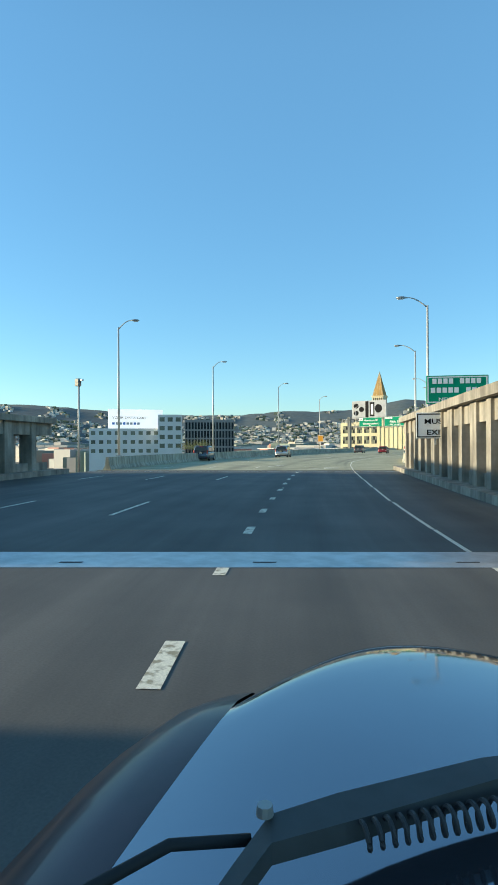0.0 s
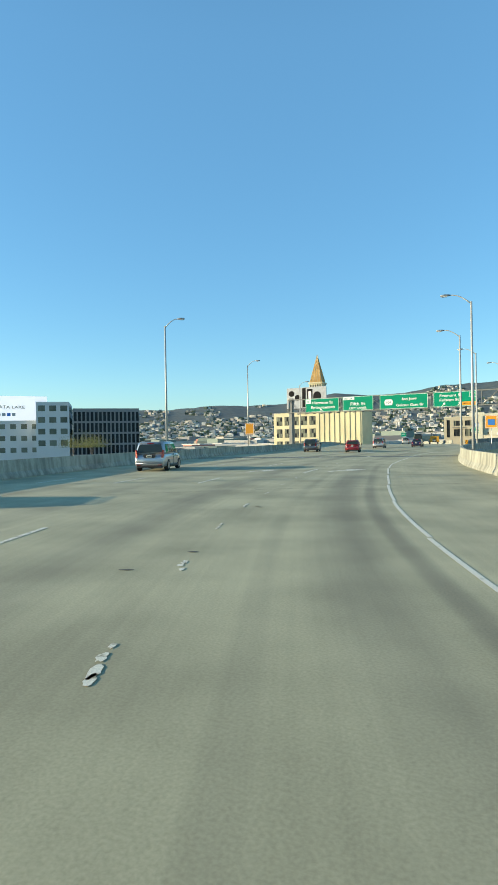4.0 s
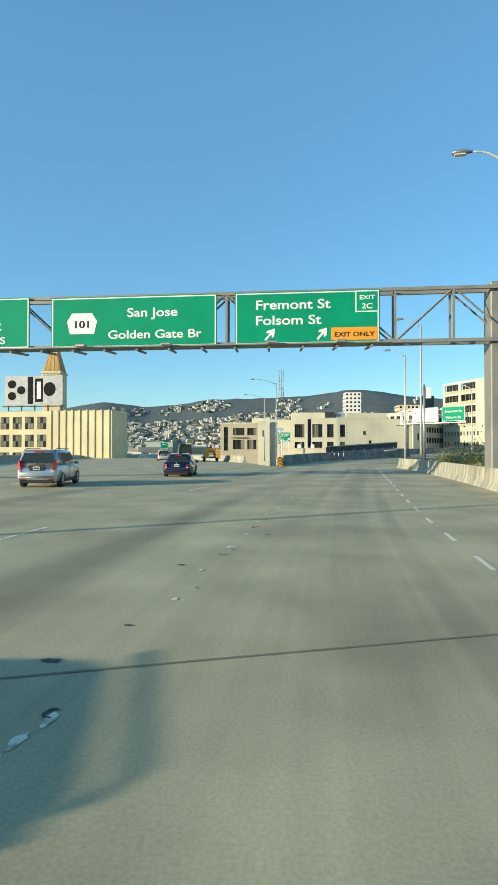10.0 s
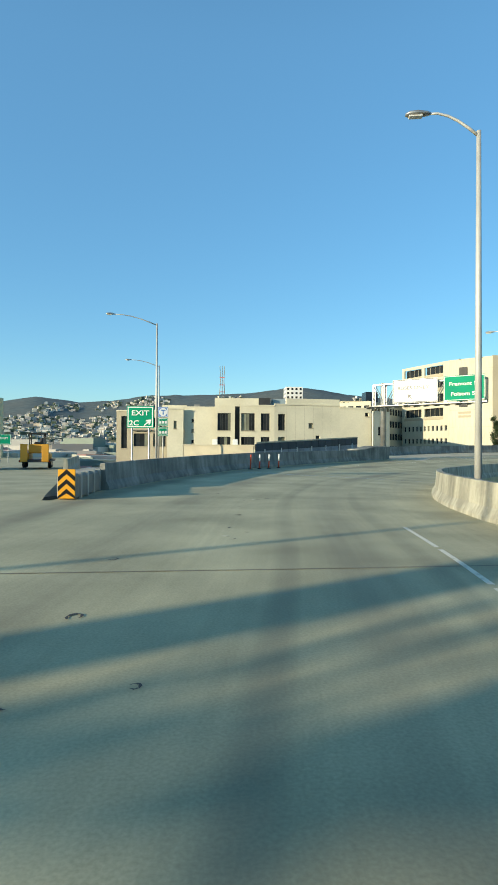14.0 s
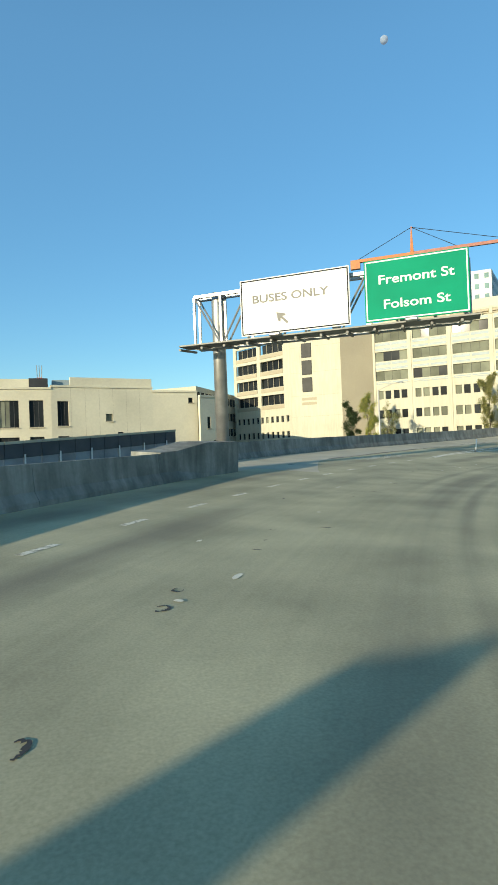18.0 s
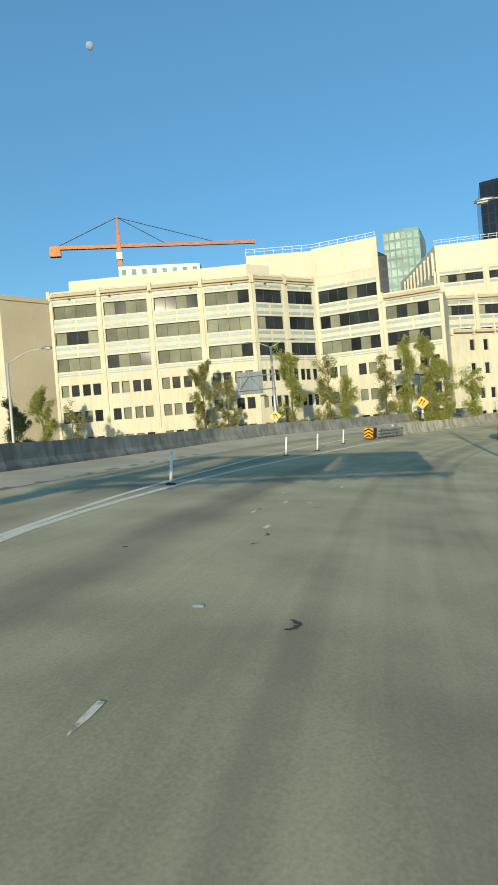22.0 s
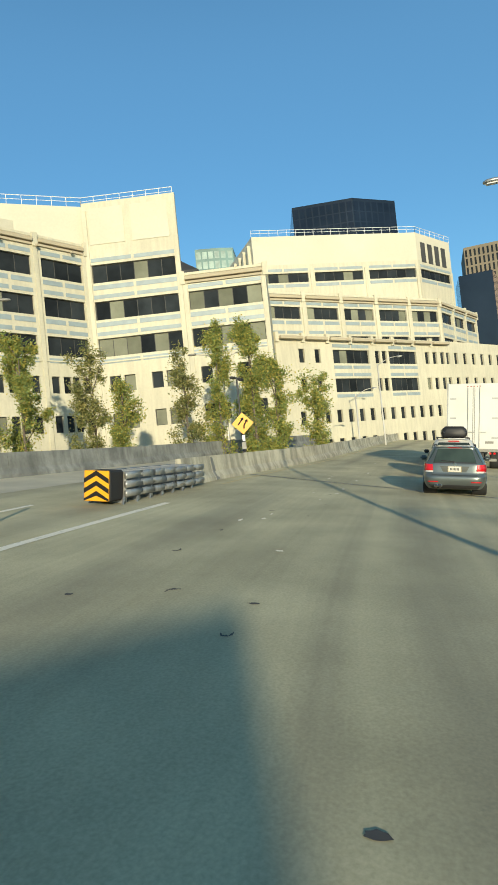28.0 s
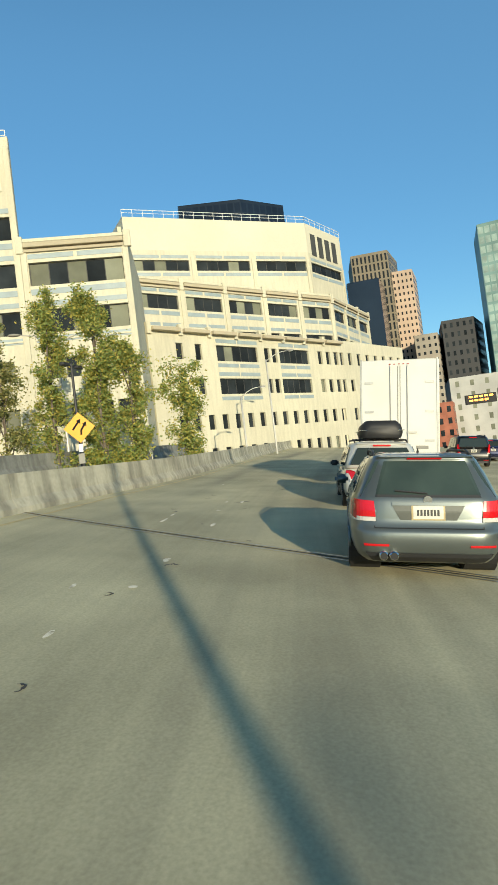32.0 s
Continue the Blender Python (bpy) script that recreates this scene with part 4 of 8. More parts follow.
def window(parent, u0, u1, z0, z1, panes=1, depth=0.28, blinds=0.35):
    """A framed window set back in its opening."""
    f = 0.07
    us = [u0]
    for k in range(panes):
        us += [u0 + (u1 - u0 - f) * k / panes + f, u0 + (u1 - u0 - f) * (k + 1) / panes]
    us.append(u1)
    zs = [z0, z0 + f, z1 - f, z1]
    bm = bmesh.new()
    grid = [[[bm.verts.new((x, y, z)) for z in zs] for x in us] for y in (depth, depth + 0.06)]
    solid = lambda i, j: 0 <= i < len(us) - 1 and 0 <= j < 3 and (i % 2 == 0 or j != 1)
    for i in range(len(us) - 1):
        for j in range(3):
            if solid(i, j):
                for g in grid:
                    bm.faces.new((g[i][j], g[i + 1][j], g[i + 1][j + 1], g[i][j + 1]))
                for di, dj, (p, q), (r, t) in ((-1, 0, (i, j), (i, j + 1)), (1, 0, (i + 1, j), (i + 1, j + 1)), (0, -1, (i, j), (i + 1, j)), (0, 1, (i, j + 1), (i + 1, j + 1))):
                    if not solid(i + di, j + dj):
                        bm.faces.new((grid[0][p][q], grid[0][r][t], grid[1][r][t], grid[1][p][q]))
    frame_ = part("window", bm, FRAME, parent)
    for k in range(panes):
        x0 = u0 + (u1 - u0 - f) * k / panes + f
        x1 = u0 + (u1 - u0 - f) * (k + 1) / panes
        part("pane", box(x0, x1, depth + 0.02, depth + 0.05, z0 + f, z1 - f), BLIND_HAZE_PANE if PANE_RNG.random() < blinds else GLASS, frame_)
    return frame_


TOPS = [24.4 - 4.05 * k for k in range(7)]


def office_face(parent, a, b, z1, bays, first=0, small=3, ribbon_h=2.0, mat=None, blinds=0.4, cornice=True, bands=True, n_small=2, side=0.55):
    """A cream office face: ribbon windows with blue bands above and below on the upper floors, small pairs below."""
    wide = (Vector(b) - Vector(a)).length
    step = wide / bays
    holes, ribbons, smalls, tiles = [], [], [], []
    for k in range(first, 7):
        top = TOPS[k]
        if top > z1 - 0.5:
            continue
        for i in range(bays):
            u0, u1 = i * step + side, (i + 1) * step - side
            if k < small:
                ribbons.append((u0, u1, top - ribbon_h, top))
                tiles += [(u0, (u0 + u1) / 2 - 0.15, top + 0.3, top + 0.72), ((u0 + u1) / 2 + 0.15, u1, top + 0.3, top + 0.72),
                          (u0, (u0 + u1) / 2 - 0.15, top - ribbon_h - 0.78, top - ribbon_h - 0.28), ((u0 + u1) / 2 + 0.15, u1, top - ribbon_h - 0.78, top - ribbon_h - 0.28)]
            else:
                w = min(1.2, (u1 - u0) / 5.2)
                for c in ((u0 * 3 + u1) / 4, (u0 + u1 * 3) / 4):
                    smalls += [(c - w - 0.2, c - 0.2, top - 1.85, top - 0.1), (c + 0.2, c + 0.2 + w, top - 1.85, top - 0.1)]
    wall = facade(parent, a, b, -13, z1, ribbons + smalls, mat or CREAM)
    for r in ribbons:
        window(wall, *r, panes=max(3, round((r[1] - r[0]) / 1.5)), blinds=blinds)
    for r in smalls:
        window(wall, *r, panes=1, blinds=blinds * 0.6)
    if bands:
        for t in tiles:
            if t[3] < z1 - 0.4:
                part("tile_band", box(t[0], t[1], -0.03, 0.02, t[2], t[3]), BLUE_TILE, wall)
    for i in range(bays + 1):
        x = min(max(i * step, 0.25), wide - 0.25)
        part("pilaster", box(x - 0.24, x + 0.24, -0.12, 0.0, 0.0 if small else -13, z1 - 0.9, 0.02), CREAM, wall)
    if cornice:
        part("parapet_cap", box(-0.1, wide + 0.1, -0.1, 0.3, z1 - 0.3, z1, 0.03), CREAM, wall)
        for i in range(bays):
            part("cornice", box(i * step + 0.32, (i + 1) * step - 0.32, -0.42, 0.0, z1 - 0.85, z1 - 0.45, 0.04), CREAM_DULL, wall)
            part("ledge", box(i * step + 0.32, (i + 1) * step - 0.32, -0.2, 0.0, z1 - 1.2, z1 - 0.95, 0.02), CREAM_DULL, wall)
        for i in range(bays + 1):
            part("pier_cap", box(i * step - 0.3, i * step + 0.3, -0.26, 0.1, z1 - 1.3, z1 + 0.15, 0.03), CREAM, wall)
    for z in (TOPS[min(small, 6)] + 1.4,):
        if z > z1 - 2:
            continue
        part("ledge", box(0, wide, -0.1, 0.0, z, z + 0.14), CREAM, wall)
    return wall


def roof(parent, outline, z, mat=None, name="roof"):
    return part(name, prism(outline, z - 0.4, z), mat or CREAM_DULL, parent)


def roof_rail(parent, a, b, z, step=1.5):
    a, b = Vector((*a, z)), Vector((*b, z))
    n = max(1, round((b - a).length / step))
    rail = part("roof_railing", tube([a + Vector((0, 0, 1.0)), b + Vector((0, 0, 1.0))], 0.04, 5), SIGN_WHITE, parent)
    part("mid_rail", tube([a + Vector((0, 0, 0.55)), b + Vector((0, 0, 0.55))], 0.03, 5), SIGN_WHITE, rail)
    for k in range(n + 1):
        p = a.lerp(b, k / n)
        part("baluster", tube([p, p + Vector((0, 0, 1.0))], 0.03, 5), SIGN_WHITE, rail)


C0, C1, C2, C3, C4, C5, C6, C7 = (52.7, 318.5), (59.6, 300.4), (67.2, 292.0), (74.5, 291.1), (94.4, 267.0), (105.1, 263.0), (108.8, 253.4), (111.9, 245.0)
office = thing("office_building", "large sunlit cream office building with ribbon windows and blue bands", "building")
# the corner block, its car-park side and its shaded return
wide = (Vector(C1) - Vector(C0)).length
slots = [(1.0 + j * (wide - 2.2) / 2, 1.0 + (j + 1) * (wide - 2.2) / 2 - 1.2, 24.9 - 3.9 * k - 2.45, 24.9 - 3.9 * k - 0.2) for k in range(4) for j in range(2)]
low_row = [(x0, x1, z - 1.4, z) for z in (8.1, 4.6) for x0, x1 in rows_of(0.6, wide - 0.6, 11, 0.85, 0)]
wall = facade(office, C0, C1, -13, 25.5, slots + low_row, CREAM)
for x0, x1, z0, z1 in slots:
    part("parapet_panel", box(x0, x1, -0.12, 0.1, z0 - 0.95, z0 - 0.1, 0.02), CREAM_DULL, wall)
    part("dark_bay", box(x0 + 0.02, x1 - 0.02, 0.9, 1.0, z0, z1), GLASS, wall)
    for j in range(1, 4):
        part("bar", box(x0 + (x1 - x0) * j / 4 - 0.04, x0 + (x1 - x0) * j / 4 + 0.04, 0.5, 0.6, z0, z1), CREAM_DULL, wall)
for r in low_row:
    window(wall, *r, blinds=0.1)
wide = (Vector(C2) - Vector(C1)).length
wall = facade(office, C1, C2, -13, 25.5, [], CREAM)
for z in (22.5, 17.0, 12.0, 7.5):
    part("seam", box(0, wide, -0.006, 0.0, z, z + 0.05), CREAM_DULL, wall)


for k in range(3):
    part("bar", box(wide * 0.33 - 1.15, wide * 0.33 + 1.15, -0.14, 0.0, 20.2 - 3.7 * k, 23.3 - 3.7 * k, 0.06), FRAME, wall, "dark grey raised plain bar")
for z in (11.0, 10.0):
    part("letter_bar", box(wide * 0.36 - 1.7, wide * 0.36 + 1.7, -0.03, 0.0, z, z + 0.6), CREAM_DULL, wall, "dull raised bar")
# the return's shade is put into the duller cream
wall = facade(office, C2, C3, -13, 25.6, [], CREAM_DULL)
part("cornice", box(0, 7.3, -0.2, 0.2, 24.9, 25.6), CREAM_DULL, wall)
office_face(office, C3, C4, 26.6, 4, blinds=0.82)
office_face(office, C4, C5, 26.7, 2, blinds=0.15)
office_face(office, C5, C6, 31.3, 1, blinds=0.55, cornice=False)
office_face(office, C6, C7, 22.4, 1, first=1, small=3, blinds=0.3)
part("side_wall", prism([C7, (C7[0] + 14, C7[1] + 5), (C7[0] + 13.8, C7[1] + 5.4), (C7[0] - 0.1, C7[1] + 0.4)], -13, 22.4), CREAM, office)
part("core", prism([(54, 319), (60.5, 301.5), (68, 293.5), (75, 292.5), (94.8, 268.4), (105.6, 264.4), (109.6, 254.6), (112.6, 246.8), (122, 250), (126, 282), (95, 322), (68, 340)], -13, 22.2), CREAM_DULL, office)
UP = [(79.0, 292.5), (97.0, 270.0), (106.5, 266.5), (124, 274), (108, 303), (89, 309)]
part("upper_storey", prism(UP, 22.0, 29.4), CREAM_LIGHT, office)
PH = [(98.4, 271.2), (105.6, 263.4), (109.3, 253.9), (119.0, 263.0), (113.0, 280.0)]
part("penthouse", prism(PH, 22.0, 31.25), CREAM_LIGHT, office)
u = (Vector(C6) - Vector(C5)).normalized()
nrm = Vector((u.y, -u.x))
wide = (Vector(C6) - Vector(C5)).length
for x0, x1 in ((0.7, wide * 0.44), (wide * 0.52, wide - 0.9)):
    p, q = Vector(C5) + u * x0, Vector(C5) + u * x1
    part("wall_panel", prism([p + nrm * 0.06, q + nrm * 0.06, q - nrm * 0.03, p - nrm * 0.03], 26.6, 30.6), CREAM_LIGHT, office)
for x, y, w, d, h in ((92, 296, 3.0, 2.2, 1.8), (97, 289, 2.2, 2.0, 2.4), (101, 283, 4.0, 2.4, 1.5), (104, 279.5, 1.6, 1.6, 2.6), (88, 301, 2.0, 1.6, 1.4)):
    part("roof_unit", box(x - w / 2, x + w / 2, y - d / 2, y + d / 2, 29.3, 29.4 + h, 0.05), STEEL_DULL, office)
for a, b, n in ((C3, C4, 5), (C4, C5, 3), (C1, C2, 2)):
    a_, b_ = Vector((*a, 25.4)), Vector((*b, 25.4))
    out = (b_ - a_).normalized().cross(Vector((0, 0, 1)))
    for k in range(n):
        p = a_.lerp(b_, (k + 0.5) / n) + out * 0.5
        part("wall_light", box(p.x - 0.14, p.x + 0.14, p.y - 0.14, p.y + 0.14, p.z - 0.12, p.z + 0.15, 0.04), CREAM_DULL, office)
roof_rail(office, PH[0], PH[1], 31.25)
roof_rail(office, PH[1], PH[2], 31.25)

# the stepped block behind: a low wing, a middle tier and a tall plain top
block = thing("office_building", "stepped sunlit cream office block with a plain upper wall", "building", at=Matrix.Identity(4))
G0, G1, G2 = (123.6, 249.0), (152.0, 230.2), (168.0, 221.0)
wide = (Vector(G1) - Vector(G0)).length
holes, big = [], []
for z in (15.6, 11.6):
    big += [(9.5, 16.3, z - 1.9, z), (20.3, 26.2, z - 1.9, z)]
    holes += [(x, x + 0.95, z - 1.85, z) for x in (3.6, 6.3, 17.5, 18.9, 28.2, 30.0, 31.8, 33.2)]
for z in (7.3, 3.4):
    holes += [(x0, x1, z - 1.75, z) for x0, x1 in rows_of(2.4, wide - 0.5, 15, 0.95, 0)]
wall = facade(block, G0, G1, -13, 17.4, holes + big, CREAM)
for r in big:
    window(wall, *r, panes=5, blinds=0.05)
    for z in (r[3] + 0.3, r[2] - 0.75):
        for x0, x1 in ((r[0], (r[0] + r[1]) / 2 - 0.12), ((r[0] + r[1]) / 2 + 0.12, r[1])):
            part("tile_band", box(x0, x1, -0.03, 0.02, z, z + 0.45), BLUE_TILE, wall)
for r in holes:
    window(wall, *r, blinds=0.1)
for k in range(8):
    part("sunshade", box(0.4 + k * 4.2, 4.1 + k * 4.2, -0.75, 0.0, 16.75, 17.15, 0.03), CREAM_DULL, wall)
    part("pier_cap", box(k * 4.2 - 0.1, k * 4.2 + 0.4, -0.3, 0.2, 16.4, 17.7, 0.03), CREAM, wall)
wide = (Vector(G2) - Vector(G1)).length
wall = facade(block, G1, G2, -13, 17.4, [(x0, x1, z - 1.8, z) for z in (15.6, 11.6, 7.3, 3.4) for x0, x1 in rows_of(0.5, wide - 0.5, 7, 1.0, 0)], CREAM)
for z in (15.6, 11.6, 7.3, 3.4):
    for x0, x1 in rows_of(0.5, wide - 0.5, 7, 1.0, 0):
        window(wall, x0, x1, z - 1.8, z, blinds=0.1)
T0, T1, T2 = (127.0, 251.5), (151.5, 230.9), (168.0, 226.0)
TOPS_OLD, TOPS[:] = TOPS[:], [22.3, 18.2, 30.2, 0, 0, 0, 0]
office_face(block, T0, T1, 24.3, 5, first=0, small=2, blinds=0.3, ribbon_h=1.7)
office_face(block, T1, T2, 24.3, 3, first=0, small=2, blinds=0.1, ribbon_h=1.7)
TOPS[:] = [30.6, 0, 0, 0, 0, 0, 0]
F0, F1, F2 = (138.0, 256.6), (153.6, 233.6), (163.0, 229.0)
office_face(block, F0, F1, 32.0, 3, first=0, small=1, blinds=0.2, ribbon_h=1.5, cornice=False)
office_face(block, F1, F2, 32.0, 1, first=0, small=1, blinds=0.1, ribbon_h=1.5, cornice=False)
TOPS[:] = TOPS_OLD
for nm, outline, z0, z1, m in (("low_core", [(125, 249.5), (152.2, 231.4), (168, 222), (190, 240), (150, 285), (132, 262)], -13, 17.2, CREAM_DULL),
                               ("middle_core", [(128, 252.4), (151.8, 232), (168, 227), (185, 245), (150, 282)], 17, 24.1, CREAM_DULL),
                               ("upper_core", [(138.4, 257.3), (153.8, 234.4), (162.9, 230), (178, 244), (158, 275)], 24, 31.8, CREAM_LIGHT),
                               ("penthouse", [(138.0, 256.6), (153.6, 233.6), (163.0, 229.0), (177, 243), (158, 274)], 32.0, 36.6, CREAM_LIGHT)):
    part(nm, prism(outline, z0, z1), m, block)
roof_rail(block, F0, F1, 36.6)
roof_rail(block, F1, F2, 36.6)
p, q = Vector((138.0, 256.6)), Vector((158.0, 274.0))
u = (q - p).normalized()
nrm = Vector((-u.y, u.x))
for k in range(9):
    a = p + u * (1.0 + 2.6 * k)
    part("fin", prism([a, a + u * 0.6, a + u * 0.6 + nrm * 0.5, a + nrm * 0.5], 31.0, 35.6), CREAM, block)
u = (Vector(F2) - Vector(F1)).normalized()
nrm = Vector((u.y, -u.x))
for k in range(4):
    p = Vector(F1) + u * (1.2 + 2.1 * k)
    q = p + u * 1.3
    part("louvre", prism([(p + nrm * 0.06), (q + nrm * 0.06), (q - nrm * 0.05), (p - nrm * 0.05)], 31.8, 35.2), FRAME, block)

# the low cream building beyond the gore
hall = thing("warehouse", "long low cream plaster building with tall dark windows beyond the exit", "building")


def hall_wall(a, b, z1, holes, mat=None):
    wall = facade(hall, a, b, -13, z1, [h[:4] for h in holes], mat or PLASTER)
    wide = (Vector(b) - Vector(a)).length
    part("coping", box(-0.05, wide + 0.05, -0.12, 0.3, z1 - 0.22, z1 + 0.06), PLASTER, wall)
    for x0, x1, z0, z2, panes in holes:
        window(wall, x0, x1, z0, z2, panes=panes, blinds=0.35)
        part("sill", box(x0 - 0.1, x1 + 0.1, -0.12, 0.02, z0 - 0.16, z0), CREAM_DULL, wall)
    return wall


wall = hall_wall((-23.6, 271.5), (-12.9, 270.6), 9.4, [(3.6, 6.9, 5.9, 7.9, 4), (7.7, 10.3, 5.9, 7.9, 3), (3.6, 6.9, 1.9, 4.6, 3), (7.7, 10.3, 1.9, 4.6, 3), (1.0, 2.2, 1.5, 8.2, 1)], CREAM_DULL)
part("canopy", box(3.2, 7.4, -0.9, 0.0, 5.2, 5.4), STEEL_DULL, wall)
hall_wall((-12.9, 269.2), (-9.6, 269.2), 9.8, [(1.3, 1.9, 5.6, 7.2, 1)])
hall_wall((-9.6, 270.4), (-3.0, 270.2), 10.2, [(1.6, 2.1, 7.0, 7.7, 1), (1.6, 2.1, 4.9, 5.6, 1), (1.6, 2.1, 2.6, 3.3, 1)])
hall_wall((-3.0, 269.4), (1.0, 269.3), 10.6, [(0.4, 3.1, 5.3, 8.9, 5), (0.4, 3.1, 1.6, 4.0, 4)])
# a deep recess's shade, built as a dark strip of wall
hall_wall((1.0, 270.6), (2.0, 270.6), 10.6, [], FRAME)
hall_wall((2.0, 269.3), (9.2, 269.2), 10.6, [(0.3, 3.1, 5.3, 8.9, 5), (4.4, 6.2, 5.3, 8.9, 3), (0.3, 3.1, 1.6, 4.0, 4), (4.4, 6.2, 1.6, 4.0, 3)])
wall = hall_wall((9.2, 269.2), (23.4, 271.3), 10.9, [(0.8, 2.3, 5.4, 8.8, 3), (0.8, 2.3, 1.6, 4.0, 2), (7.4, 8.4, 6.0, 7.0, 1), (9.0, 9.9, 3.4, 4.4, 1)])
part("raised_parapet", box(2.6, 14.3, 0.05, 0.45, 10.9, 12.1), PLASTER, wall)
for k in range(6):
    part("seam", box(2.6 + 1.95 * k, 2.63 + 1.95 * k, -0.006, 0.0, 0, 10.6), CREAM_DULL, wall)
hall_wall((23.4, 271.3), (30.4, 272.0), 10.4, [(5.6, 6.4, 8.6, 9.4, 1)])
hall_wall((30.4, 270.6), (34.6, 272.5), 9.6, [(1.4, 2.1, 4.6, 6.4, 1), (2.6, 3.3, 1.0, 2.8, 1)])
part("core", prism([(-23.6, 272), (-9.6, 271.2), (9.2, 270.9), (23.4, 272.2), (34.6, 273.4), (35, 298), (-23.6, 296)], -13, 9.2), PLASTER, hall)
part("roof_house", prism([(-3.2, 276), (8.0, 276), (8.0, 282), (-3.2, 282)], 9, 12.6), PLASTER, hall)
part("roof_house", prism([(6.4, 275.8), (9.0, 275.8), (9.0, 280), (6.4, 280)], 9, 12.7), DARK, hall)
part("roof_house", prism([(9.6, 277), (12.4, 277), (12.4, 280), (9.6, 280)], 9, 12.6), BLUE_TILE, hall)
part("roof_house", prism([(-15, 280), (-9.5, 280), (-9.5, 285), (-15, 285)], 9, 11.2), PLASTER, hall)
for x in (-19.0, -7.0, 2.5, 14.0, 19.0):
    part("roof_unit", box(x - 0.6, x + 0.6, 274, 275, 9.1, 11.0 + 0.3 * (x > 5), 0.05), STEEL_DULL, hall)

# the bus ramp below it: a white parapet and a long screened wall that climbs beside it
bus = thing("bus_ramp_parapet", "white parapet and long grey screened wall of the bus ramp below", "parapet")
part("parapet", prism([(-7.4, 231.6), (2.2, 229.4), (2.3, 229.8), (-7.3, 232.0)], -6, 2.0), PALE_CONCRETE, bus)
part("parapet_cap", prism([(-7.5, 231.5), (2.3, 229.25), (2.4, 229.95), (-7.4, 232.2)], 2.0, 2.16), PALE_CONCRETE, bus)
for x in (-3.4, -0.6):
    part("cabinet", box(x, x + 0.7, 230.2 - 0.2 * x, 230.7 - 0.2 * x, 2.1, 2.9, 0.03), SIGN_WHITE, bus)
SCREEN_GLASS = material("grey_blue_screen_panel", (0.33, 0.36, 0.37), 0.5, spec=0.3, scale=0.6, vary=0.15, per_object=0.15)
SCREEN_DARK = material("dark_grey_screen_band", (0.085, 0.09, 0.095), 0.7, scale=0.8, vary=0.12)
A_, B_ = Vector((2.5, 229.7)), Vector((20.2, 243.7))
side_ = Vector(((B_ - A_).y, -(B_ - A_).x)).normalized()
for k in range(14):
    p, q = A_.lerp(B_, k / 14 + 0.002), A_.lerp(B_, (k + 1) / 14 - 0.002)
    za, zb = 2.5 + 1.14 * k / 14, 2.5 + 1.14 * (k + 1) / 14
    for nm, lo, hi, off, mat in (("screen_panel", -5.0, -1.25, 0.0, SCREEN_GLASS), ("dark_band", -1.25, -0.2, 0.06, SCREEN_DARK), ("screen_cap", -0.2, 0.0, 0.14, PALE_CONCRETE)):
        ring = [[(*(c - side_ * 0.12), z + lo), (*(c + side_ * off), z + lo), (*(c + side_ * off), z + hi), (*(c - side_ * 0.12), z + hi)] for c, z in ((p, za), (q, zb))]
        part(nm, loft(ring), mat, bus)
    if k % 2:
        c = A_.lerp(B_, k / 14) + side_ * 0.2
        part("screen_post", tube([(c.x, c.y, za - 5), (c.x, c.y, za - 1.0)], 0.06, 6), SIGN_WHITE, bus)


def plain_house(name, label, outline, z1, mat, win=None, z0=-13, group=""):
    """A block with its windows as recessed panes on every outer face; win: (bay, storey, width, height, glass)."""
    top = thing(name, label, "building", group)
    part("wall", prism(outline, z0, z1), mat, top)
    part("roof", prism([((x - outline[0][0]) * 1.0 + outline[0][0], y) for x, y in outline], z1, z1 + 0.3), mat, top)
    if win:
        bay, storey, w, h, glass = win
        cx, cy = sum(p[0] for p in outline) / len(outline), sum(p[1] for p in outline) / len(outline)
        for a, b in zip(outline, outline[1:] + outline[:1]):
            a, b = Vector(a), Vector(b)
            u = b - a
            wide = u.length
            u.normalize()
            nrm = Vector((u.y, -u.x))
            mid = (a + b) / 2
            if nrm.dot(Vector((cx, cy)) - mid) > 0:
                nrm = -nrm
            if nrm.dot(Vector((20, 150)) - mid) < 0:
                continue
            n_bays, n_rows = int(wide // bay), int((z1 - 0.8 - max(z0, -4)) // storey)
            single = 0 < n_bays * n_rows <= 90
            shared = emesh("window", box(-w / 2, w / 2, -0.03, 0.1, 0, h), glass) if single else None
            verts, faces = [], []
            for i in range(n_bays):
                c = a + u * ((i + 0.5) * wide / n_bays)
                for j in range(n_rows):
                    m = Matrix.Translation((*c, z1 - 0.8 - h - storey * j)) @ Matrix.Rotation(math.atan2(-nrm.x, nrm.y) + math.pi, 4, "Z")
                    if single:
                        ob = part("window", shared, glass, top)
                        ob.matrix_local = m
                    else:
                        k = len(verts)
                        verts += [m @ Vector(p) for p in ((-w / 2, -0.03, 0), (w / 2, -0.03, 0), (w / 2, -0.03, h), (-w / 2, -0.03, h), (-w / 2, 0.1, 0), (w / 2, 0.1, 0), (w / 2, 0.1, h), (-w / 2, 0.1, h))]
                        faces += [(k, k + 1, k + 2, k + 3), (k, k + 4, k + 5, k + 1), (k + 1, k + 5, k + 6, k + 2), (k + 2, k + 6, k + 7, k + 3), (k + 3, k + 7, k + 4, k)]
            if verts:
                me = bpy.data.meshes.new("window_grid")
                me.from_pydata(verts, [], faces)
                me.materials.append(glass)
                tagged(part("window_grid", me, glass, top), kind="stuff")
    return top


